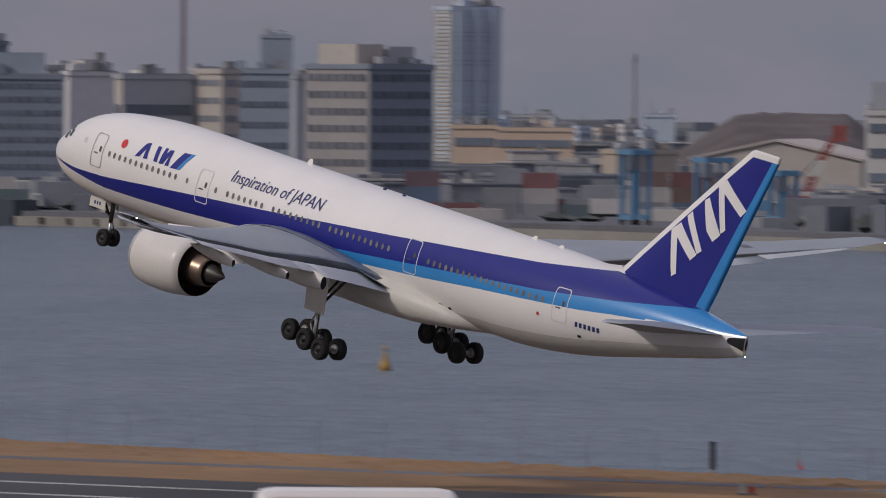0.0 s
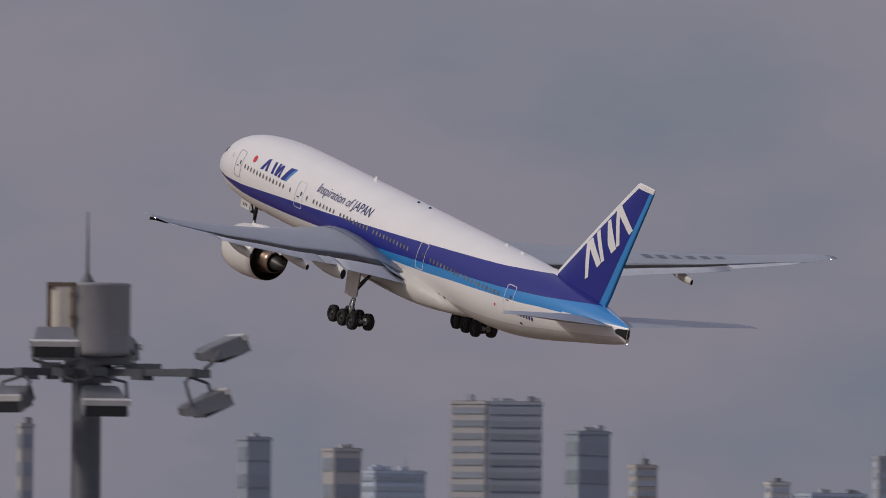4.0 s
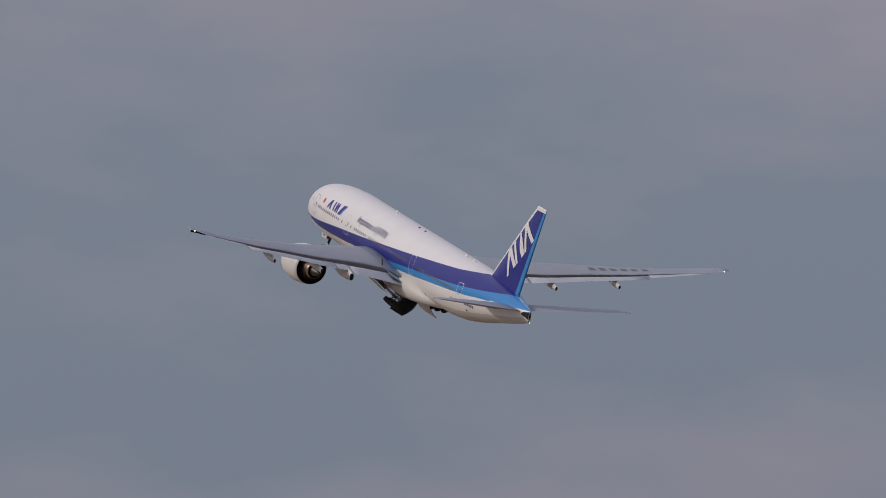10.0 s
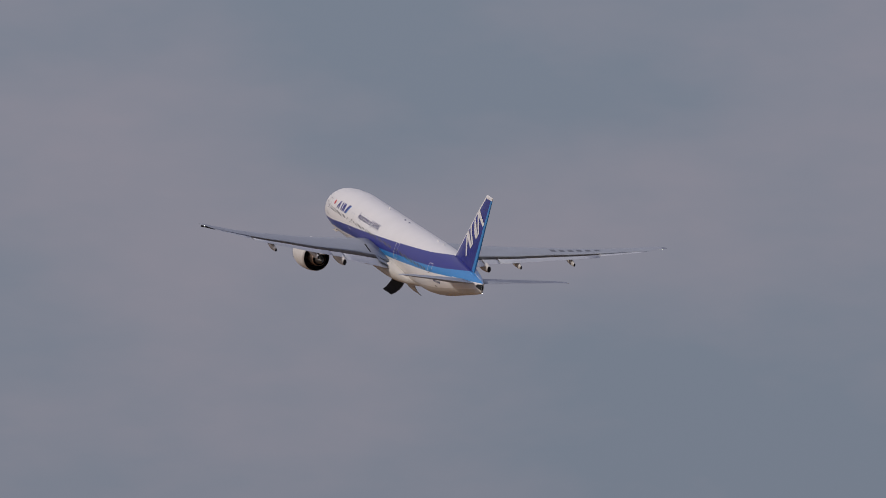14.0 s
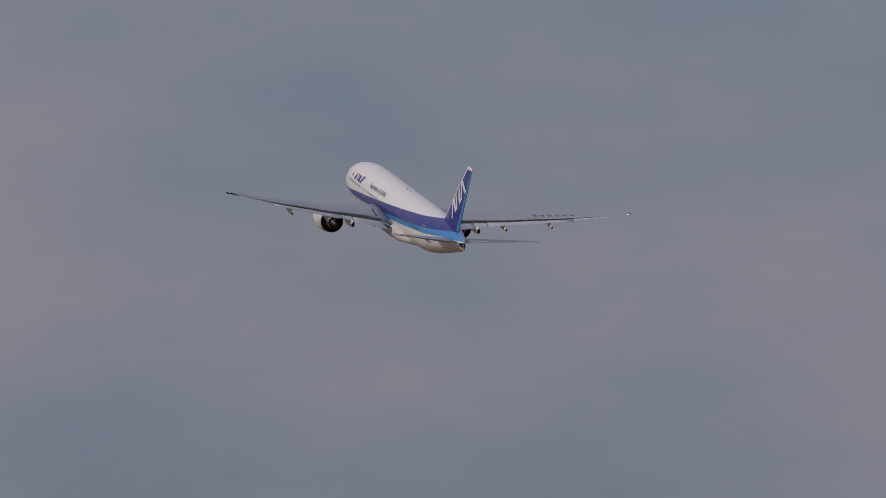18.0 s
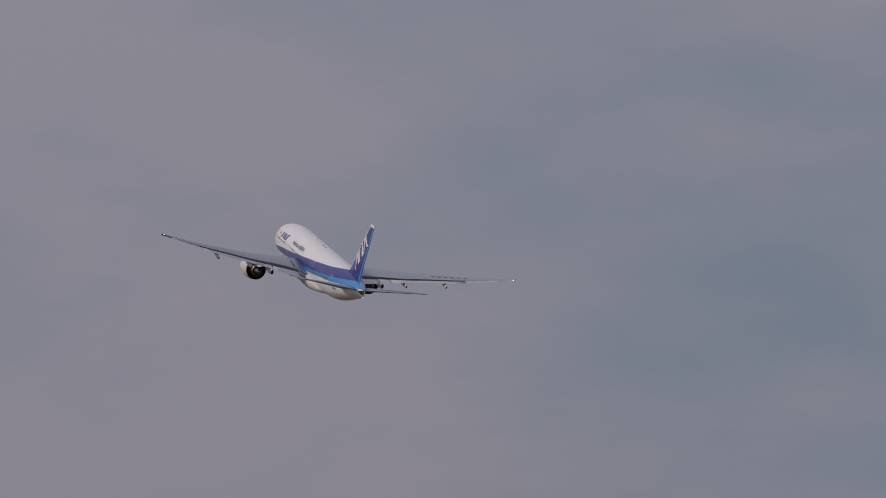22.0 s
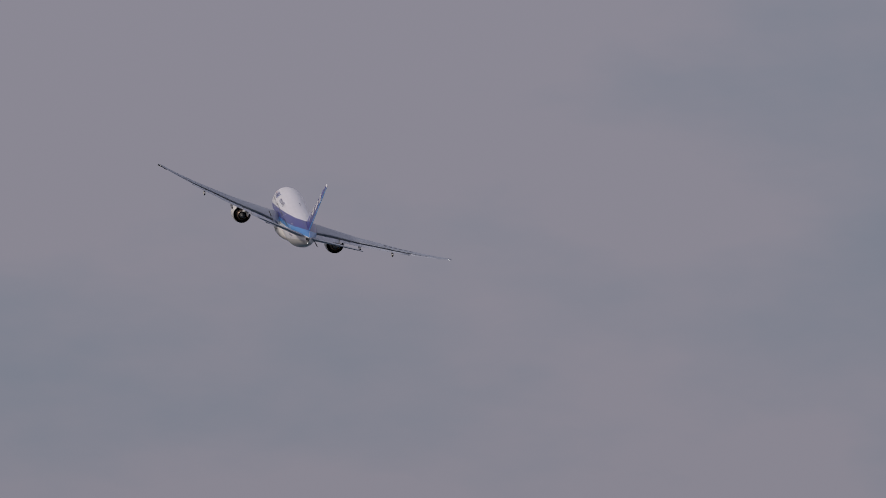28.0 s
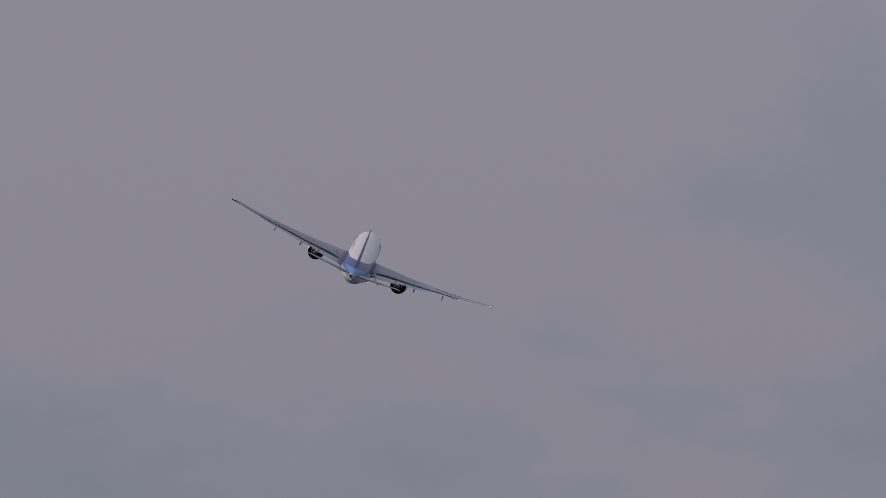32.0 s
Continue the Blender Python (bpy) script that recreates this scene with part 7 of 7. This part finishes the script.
# ---- near things ----
MAST_STEEL = mat("galvanised_steel", (0.09, 0.095, 0.11), 0.55, 0.25, var=0.15, scale=0.8)
DRUM = mat("drum_paint", (0.205, 0.205, 0.215), 0.55, var=0.12, scale=0.8)
RUSTY = mat("rusty_brown_steel", (0.16, 0.115, 0.085), 0.7, 0.2, var=0.3, scale=4.0)
DRUM_LIGHT = mat("drum_cover_paint", (0.5, 0.46, 0.4), 0.5, var=0.12, scale=1.5)
LENS = mat("floodlight_glass", (0.02, 0.022, 0.025), 0.2, var=0.1, scale=3)
RIM = mat("floodlight_sunlit_rim", (0.55, 0.54, 0.52), 0.4, 0.2, var=0.15, scale=3)
HOUSING = mat("floodlight_housing", (0.16, 0.165, 0.18), 0.4, 0.3, var=0.15, scale=2)


# arms of a mast head: bearing, reach, lamp height, lamp tilt, lamp turn
LAMPS_FULL = ((180, 1.6, 0.40, 14, 52), (212, 1.2, -0.36, 16, 30), (248, 1.15, 0.40, 22, 22), (281, 1.1, -0.38, 22, 0), (0, 1.78, 0.3, -22, 20),
              (333, 1.75, -0.45, -24, 45), (72, 1.1, 0.40, 20, 0), (108, 1.0, 0.40, 20, 0))
LAMPS_FEW = ((180, 1.9, 0.4, 24, 0), (193, 1.45, -0.36, 24, 0), (250, 0.85, -0.38, 24, 0), (2, 1.95, 0.1, 4, 0), (358, 1.3, 0.1, 4, 0))



def flood_mast(bearing, dist, top, turn, lamps):
    """A tall apron mast with a winch drum, a lightning rod and a crown of floodlights."""
    ob = thing("floodlight_mast", "tall grey floodlight mast with a drum top and lamps on arms", "light mast", site(bearing, dist, FIELD_Z, turn), "apron floodlight masts")
    h = top - FIELD_Z
    ring = h - 1.2
    part("pole", Shape().lathe([(0, 0.42), (8, 0.34), (h * 0.62, 0.235), (h * 0.62, 0.25), (h * 0.63, 0.25), (h * 0.63, 0.225), (h - 0.9, 0.195)], 20, "z").mesh("pole", [MAST_STEEL], True), ob)
    part("base_plate", Shape().box(-0.7, -0.7, 0, 0.7, 0.7, 0.06).mesh("base_plate", [MAST_STEEL]), ob)
    part("drum", Shape().lathe([(h - 1.0, 0.3), (h - 0.98, 0.41), (h - 0.94, 0.425), (h - 0.9, 0.415), (h - 0.06, 0.415), (h - 0.04, 0.425), (h - 0.01, 0.42), (h, 0.37), (h + 0.01, 0.05)], 32, "z", 0, (0.165, 0, 0)).mesh("drum", [DRUM], True), ob, "grey drum on the mast head")
    cover = part("drum_cover", Shape().lathe([(h - 0.72, 0.02), (h - 0.72, 0.135), (h - 0.05, 0.135), (h - 0.04, 0.02)], 20, "z", 0, (-0.35, -0.14, 0)).box(-0.37, -0.27, h - 0.7, -0.16, 0.1, h - 0.05).mesh("drum_cover", [DRUM_LIGHT]), ob, "pale cover beside the drum")
    part("cover_frame", Shape().box(-0.54, -0.28, h - 0.05, -0.16, 0.1, h).box(-0.54, -0.16, h - 0.76, -0.485, 0.1, h - 0.05).box(-0.215, -0.3, h - 0.7, -0.18, -0.2, h - 0.01).mesh("cover_frame", [RUSTY]), cover, "rusty brown frame of the cover")
    for z in (h - 0.2, h - 0.5):
        part("hinge", Shape().box(-0.23, -0.33, z, -0.17, -0.28, z + 0.06).mesh("hinge", [RUSTY]), cover)
    part("lightning_rod", Shape().tube((0, 0, h), (0, 0, h + 0.13), 0.1, 0.03, 10).tube((0, 0, h + 0.1), (0, 0, h + 0.95), 0.022, 0.008, 6).mesh("lightning_rod", [MAST_STEEL]), ob)
    part("ring_hub", Shape().lathe([(ring - 0.14, 0.2), (ring - 0.14, 0.34), (ring + 0.1, 0.34), (ring + 0.1, 0.2)], 20, "z").mesh("ring_hub", [MAST_STEEL]), ob)
    part("collar", Shape().box(-0.62, -0.2, ring + 0.04, -0.34, 0.2, ring + 0.13).box(0.5, -0.3, ring + 0.02, 1.0, 0.3, ring + 0.12).box(-0.3, -0.32, ring + 0.1, 0.6, 0.32, ring + 0.2).mesh("collar", [MAST_STEEL]), ob)
    for a, length, up, tilt, yaw in lamps:
        arm = part("arm", Shape().box(0.25, -0.06, -0.045, length - 0.2, 0.06, 0.045).box(length - 0.34, -0.09, -0.06, length - 0.12, 0.09, 0.05).box(length * 0.4, -0.08, -0.1, length * 0.5, 0.08, 0.045)
                   .mesh("arm", [MAST_STEEL]), ob, "", pose(0, 0, ring, 0, 0, a))
        sg = 1 if up > 0 else -1
        br = Shape()
        for y in (-0.34, 0.34):
            br.tube((length - 0.2, 0, sg * 0.06), (length - 0.1, y, sg * 0.14), 0.022, 0.022, 6).tube((length - 0.1, y, sg * 0.14), (length, y, up), 0.022, 0.022, 6)
        part("bracket", br.mesh("bracket", [MAST_STEEL]), arm)
        # a deep wedge of a housing, its glass turned out and down
        m = pose(length, 0, up, 0, tilt, yaw)
        fl = Shape()
        prof = [(-0.33, 0.0, 0.1, 0.2), (-0.22, -0.07, 0.13, 0.3), (0.26, -0.13, 0.13, 0.35), (0.33, -0.13, 0.11, 0.35), (0.35, -0.11, 0.08, 0.34)]
        vs = []
        for x, z0, z1, w in prof:
            vs += [m @ Vector((x, -w, z0)), m @ Vector((x, w, z0)), m @ Vector((x, w * 0.88, z1)), m @ Vector((x, -w * 0.88, z1))]
        vs = [m @ (m.inverted() @ v * 0.9) for v in vs]
        k = len(prof) - 1
        fl.add(vs, [(4 * i + q, 4 * i + (q + 1) % 4, 4 * i + 4 + (q + 1) % 4, 4 * i + 4 + q) for i in range(k) for q in range(4)] + [(0, 1, 2, 3), (4 * k, 4 * k + 1, 4 * k + 2, 4 * k + 3)], 0)
        fl.box(0.29, -0.28, -0.115, 0.325, 0.28, 0.03, 1, m).box(-0.1, -0.27, -0.125, 0.28, 0.27, -0.085, 1, m)
        # pale front lip: the sun on this edge is put into its colour
        fl.box(0.26, -0.325, 0.045, 0.335, 0.325, 0.12, 2, m)
        part("floodlight", fl.mesh("floodlight", [HOUSING, LENS, RIM]), arm, "grey floodlight with dark glass and a rim painted pale as sunlit")


flood_mast(27.895, 340.0, 30.45, -8.0, LAMPS_FEW)
flood_mast(-105.716, 212.0, 31.61, 0.0, LAMPS_FULL)
flood_mast(-128.350, 330.0, 32.46, 4.0, LAMPS_FULL)


def buoy(bearing, dist, label, colour, h=2.1):
    ob = thing("buoy", label, "buoy", site(bearing, dist, -0.15))
    part("float", Shape().lathe([(0, 0.12 * h), (0.06 * h, 0.22 * h), (0.24 * h, 0.22 * h), (0.36 * h, 0.15 * h)], 16, "z").mesh("float", [colour], True), ob)
    part("tower", Shape().lathe([(0.34 * h, 0.14 * h), (h * 0.75, 0.05 * h)], 8, "z").mesh("tower", [colour], True), ob)
    part("top_mark", Shape().lathe([(h * 0.75, 0.02), (h * 0.8, 0.066 * h), (h * 0.95, 0.066 * h), (h, 0.02)], 10, "z").mesh("top_mark", [colour], True), ob)


YELLOW = mat("buoy_yellow", (0.42, 0.25, 0.05), 0.55, var=0.15, scale=1.0)
BUOY_RED = mat("buoy_red", (0.5, 0.06, 0.04), 0.55, var=0.15, scale=1.0)
buoy(97.22, 1432, "yellow channel buoy with a thin tower", YELLOW, 2.4)
buoy(37.64, 1481, "yellow channel buoy with a thin tower", YELLOW, 2.6)
buoy(12.07, 1858, "red channel buoy on water", BUOY_RED, 2.4)
buoy(123.55, 1085, "small dark red mooring buoy", BUOY_RED, 0.8)


def workboat(bearing, dist, length):
    ob = thing("workboat", "small white workboat lying off the quay", "boat", site(bearing, dist, 0))
    L = length
    st = [(-0.5, 0.2, 1.0), (-0.4, 0.8, 0.95), (0.2, 0.9, 0.95), (0.42, 0.5, 1.25), (0.5, 0.05, 1.5)]
    vs = []
    for u, w, z in st:
        vs += [(u * L, -w * L * 0.13, z), (u * L, w * L * 0.13, z), (u * L, w * L * 0.09, -0.3), (u * L, -w * L * 0.09, -0.3)]
    fs = [(4 * i + k, 4 * i + (k + 1) % 4, 4 * i + 4 + (k + 1) % 4, 4 * i + 4 + k) for i in range(4) for k in range(4)] + [(0, 1, 2, 3), (16, 17, 18, 19)]
    part("hull", Shape().add(vs, fs).mesh("hull", [WALLS["dark"]]), ob, "dark blue hull")
    part("deckhouse", Shape().box(-0.22 * L, -0.08 * L, 0.9, 0.2 * L, 0.08 * L, 2.0).mesh("deckhouse", [CRANE_WHITE]), ob)
    part("wheelhouse", Shape().box(-0.05 * L, -0.06 * L, 2.0, 0.15 * L, 0.06 * L, 3.0).mesh("wheelhouse", [CRANE_WHITE]), ob)
    part("wheelhouse_window", Shape().box(-0.03 * L, -0.065 * L, 2.3, 0.13 * L, -0.058 * L, 2.75).mesh("wheelhouse_window", [GLASS]), ob)
    part("mast", Shape().tube((0, 0, 3), (0, 0, 4.6), 0.06, 0.04, 6).mesh("mast", [CRANE_WHITE]), ob)


workboat(32.81, 3219, 11.0)


def apron_bus(m):
    ob = thing("apron_bus", "white airport bus with a rounded roof", "bus", m)
    L, W = 10.4, 3.0
    rows = []
    for x, k in ((-L / 2, 0.86), (-L / 2 + 0.25, 0.96), (-L / 2 + 0.9, 1.0), (L / 2 - 0.9, 1.0), (L / 2 - 0.25, 0.96), (L / 2, 0.86)):
        top = 0.45 + 2.75 * k
        rows.append([(x, -W / 2, 0.45), (x, -W / 2, top - 0.45), (x, -W / 2 + 0.18, top - 0.14), (x, -W / 2 + 0.6, top), (x, W / 2 - 0.6, top), (x, W / 2 - 0.18, top - 0.14), (x, W / 2, top - 0.45), (x, W / 2, 0.45)])
    vs = [p for r in rows for p in r]
    fs = [(8 * i + k, 8 * i + (k + 1) % 8, 8 * i + 8 + (k + 1) % 8, 8 * i + 8 + k) for i in range(5) for k in range(8)] + [tuple(range(8)), tuple(range(40, 48))]
    part("body", Shape().add(vs, fs).mesh("body", [WHITE], False), ob, "white body")
    part("roof_seam", Shape().box(-0.04, -W / 2 + 0.5, 3.19, 0.04, W / 2 - 0.5, 3.215).mesh("roof_seam", [OUTLINE_DARK]), ob)
    for k in range(6):
        x = -4.6 + 1.6 * k
        for s in (-1, 1):
            part("side_window", Shape().box(x, s * W / 2 - 0.02, 1.5, x + 1.3, s * W / 2 + 0.02, 2.45).mesh("side_window", [GLASS]), ob)
    for x in (-3.4, 3.4):
        for s in (-1, 1):
            part("wheel", wheel_mesh(0.45, 0.3), ob, "", pose(x, s * 1.3, 0.45))


apron_bus(site(95.453, 827.9, FIELD_Z + 0.015, 4))


def marker_post(m, h, label, colour):
    ob = thing("marker_post", label, "post", m)
    part("pole", Shape().tube((0, 0, 0), (0, 0, h * 0.5), 0.06, 0.06, 8).mesh("pole", [HOUSING]), ob)
    part("board", Shape().box(-0.17, -0.08, h * 0.12, 0.17, 0.08, h).mesh("board", [colour]), ob)
    part("foot", Shape().box(-0.3, -0.3, 0, 0.3, 0.3, 0.1).mesh("foot", [QUAY]), ob)


marker_post(pose(116.74, 984.86, FIELD_Z), 2.00, "dark narrow marker post on the grass", HUB)
marker_post(pose(112.59, 934.91, FIELD_Z), 0.70, "short white marker in the grass", CRANE_WHITE)
marker_post(pose(113.18, 935.02, FIELD_Z), 0.50, "short red marker in the grass", BUOY_RED)
marker_post(pose(72.03, 1122.70, FIELD_Z), 1.00, "short dark marker post", HOUSING)
# a slender shore fence, its posts standing along the sea edge
fence = thing("shore_fence", "thin pale wire fence along the sea edge", "fence")
POST = Shape().tube((0, 0, 0), (0, 0, 2.4), 0.02, 0.02, 6).mesh("post", [HOUSING])
for k in range(60):
    p = E0 + EDGE * (-220 + 8 * k) - Vector((0.894, 0.448, 0)) * 2.0
    part("post", POST, fence, "", pose(p.x, p.y, FIELD_Z))

AIRLINER_ROWS = [
    (0.0, 92.37, 938.99, 16.52, 1.461, -11.672, 125.608),
    (0.5, 67.90, 969.95, 20.06, 1.127, -12.193, 125.313),
    (1.0, 43.81, 1001.66, 24.14, 1.070, -12.726, 125.071),
    (1.5, 19.38, 1034.02, 28.47, 1.344, -13.222, 124.871),
    (2.0, -4.92, 1066.85, 33.19, 1.722, -13.805, 124.796),
    (2.5, -29.41, 1100.04, 38.40, 1.861, -14.266, 124.753),
    (3.0, -53.40, 1133.51, 44.05, 1.910, -14.555, 124.717),
    (3.5, -77.44, 1167.17, 49.92, 1.934, -14.735, 124.728),
    (4.0, -101.55, 1200.94, 56.06, 1.958, -14.879, 124.749),
    (4.5, -125.76, 1234.75, 62.46, 1.993, -15.060, 124.761),
    (5.0, -150.02, 1268.55, 69.03, 2.039, -15.333, 124.767),
    (5.5, -174.16, 1302.35, 75.55, 2.033, -15.642, 124.783),
    (6.0, -198.18, 1336.11, 82.04, 1.778, -15.861, 124.775),
    (6.5, -222.13, 1369.81, 88.55, 1.396, -15.973, 124.760),
    (7.0, -246.03, 1403.44, 95.07, 1.227, -16.028, 124.784),
    (7.5, -269.88, 1437.01, 101.60, 1.254, -15.987, 124.810),
    (8.0, -293.67, 1470.50, 108.12, 1.406, -15.938, 124.894),
    (8.5, -317.47, 1503.92, 114.59, 1.575, -15.896, 124.957),
    (9.0, -341.29, 1537.27, 121.05, 1.829, -15.842, 125.004),
    (9.5, -365.07, 1570.58, 127.43, 2.077, -15.796, 125.043),
    (10.0, -388.81, 1603.87, 133.73, 2.310, -15.752, 125.024),
    (10.5, -412.53, 1637.13, 140.15, 2.355, -15.724, 125.018),
    (11.0, -436.27, 1670.38, 146.59, 2.049, -15.714, 125.001),
    (11.5, -460.00, 1703.64, 152.99, 1.695, -15.729, 124.937),
    (12.0, -483.69, 1736.94, 159.37, 1.522, -15.775, 124.849),
    (12.5, -507.38, 1770.29, 165.81, 1.468, -15.721, 124.823),
    (13.0, -531.07, 1803.69, 172.43, 1.296, -15.579, 124.804),
    (13.5, -554.80, 1837.13, 179.09, 0.952, -15.395, 124.788),
    (14.0, -578.55, 1870.71, 185.14, 0.916, -15.268, 124.760),
    (14.5, -602.28, 1904.43, 190.70, 1.150, -15.215, 124.719),
    (15.0, -625.98, 1938.27, 196.18, 1.455, -15.221, 124.670),
    (15.5, -649.68, 1972.18, 202.07, 1.631, -15.279, 124.612),
    (16.0, -673.39, 2006.14, 208.52, 1.551, -15.368, 124.573),
    (16.5, -697.21, 2040.20, 214.54, 1.370, -15.426, 124.625),
    (17.0, -721.11, 2074.35, 220.30, 1.176, -15.466, 124.681),
    (17.5, -745.04, 2108.56, 226.19, 1.132, -15.534, 124.733),
    (18.0, -769.01, 2142.82, 232.19, 1.197, -15.597, 124.753),
    (18.5, -792.98, 2177.09, 238.42, 1.328, -15.661, 124.711),
    (19.0, -817.01, 2211.39, 244.61, 1.551, -15.687, 124.632),
    (19.5, -841.12, 2245.70, 250.39, 1.947, -15.616, 124.711),
    (20.0, -865.31, 2279.97, 256.11, 2.449, -15.555, 124.774),
    (20.5, -889.50, 2314.18, 262.04, 3.093, -15.531, 124.662),
    (21.0, -913.61, 2348.32, 268.24, 3.848, -15.525, 124.447),
    (21.5, -937.51, 2382.40, 274.82, 4.693, -15.497, 124.191),
    (22.0, -961.13, 2416.45, 281.51, 5.620, -15.447, 123.944),
    (22.5, -984.48, 2450.45, 288.23, 6.625, -15.358, 123.600),
    (23.0, -1007.52, 2484.41, 294.80, 7.645, -15.265, 123.272),
    (23.5, -1030.24, 2518.33, 300.99, 8.606, -15.209, 122.939),
    (24.0, -1052.64, 2552.18, 306.97, 9.575, -15.165, 122.502),
    (24.5, -1074.68, 2585.92, 312.99, 10.530, -15.120, 121.998),
    (25.0, -1096.35, 2619.56, 318.97, 11.471, -15.059, 121.442),
    (25.5, -1117.58, 2653.12, 324.91, 12.369, -15.011, 120.857),
    (26.0, -1138.34, 2686.65, 330.40, 13.336, -14.987, 120.298),
    (26.5, -1158.58, 2720.18, 335.57, 14.352, -14.969, 119.736),
    (27.0, -1178.26, 2753.68, 340.82, 15.367, -14.937, 119.119),
    (27.5, -1197.30, 2787.18, 346.52, 16.335, -14.884, 118.391),
    (28.0, -1215.67, 2820.72, 352.76, 17.219, -14.817, 117.520),
    (28.5, -1233.34, 2854.46, 358.75, 18.050, -14.794, 116.564),
    (29.0, -1250.31, 2888.45, 364.52, 18.839, -14.733, 115.575),
    (29.5, -1266.61, 2922.75, 370.18, 19.588, -14.655, 114.533),
    (30.0, -1282.26, 2957.41, 376.04, 20.312, -14.586, 113.463),
    (30.5, -1297.36, 2992.53, 382.04, 21.008, -14.546, 112.412),
    (31.0, -1311.95, 3028.22, 388.13, 21.653, -14.519, 111.342),
    (31.5, -1326.13, 3064.58, 394.49, 22.239, -14.481, 110.303),
    (32.0, -1339.98, 3101.79, 400.93, 22.785, -14.416, 109.302),
]


def motions():
    walk(AIRLINER, [(t, pose(x, y, z, rx, ry, rz)) for t, x, y, z, rx, ry, rz in AIRLINER_ROWS])
    # main legs swing inboard, the bogies tilt on them
    swing = [(0, 0), (7.1, 0), (7.6, 7), (8.0, 15), (8.5, 23), (9.0, 35), (9.5, 47), (10.0, 53), (10.5, 58), (11.0, 63), (11.5, 71), (12.0, 81), (12.5, 88), (32, 88)]
    tilt = [(0, -11), (2.5, -11), (3.5, -3), (4.5, 6), (5.5, 10), (32, 10)]
    for side, (leg, bog) in GEAR.items():
        hinge = Matrix.Translation((S0 - 31.7, side * 5.45, -1.75))
        times = sorted({t for t, _ in swing} | {t for t, _ in tilt})
        rows_leg, rows_bog = [], []
        for t in times:
            a = -side * lerp_table(swing, t)[0]
            b = lerp_table(tilt, t)[0]
            m = hinge @ pose(0, 0, 0, a)
            rows_leg.append((t, m))
            rows_bog.append((t, m @ pose(0, 0, -4.0, 0, b)))
        walk(leg, rows_leg)
        walk(bog, rows_bog)
        door = [(0, 0), (3.4, 0), (4.0, 18), (4.5, 38), (5.0, 58), (5.5, 74), (6.0, 82), (16.2, 82), (16.6, 58), (17.0, 24), (17.4, 0), (32, 0)]
        walk(BAY_DOORS[side], [(t, pose(S0 - 31.4, side * 0.5, -3.3, -side * a)) for t, a in door])
    fold = [(0, 0), (8.4, 0), (9.0, 10), (9.5, 19), (10.0, 29), (11.0, 52), (12.0, 67), (13.0, 86), (13.6, 97), (14.2, 106), (32, 106)]
    walk(NOSE_LEG, [(t, pose(S0 - 5.55, 0, -2.75, 0, -a)) for t, a in fold])
    for side, d in NOSE_DOORS:
        shut = [(0, 0), (13.2, 0), (14.2, 80), (32, 80)]
        walk(d, [(t, pose(S0 - 4.75, side * 0.55, -2.9, side * a)) for t, a in shut])


motions()
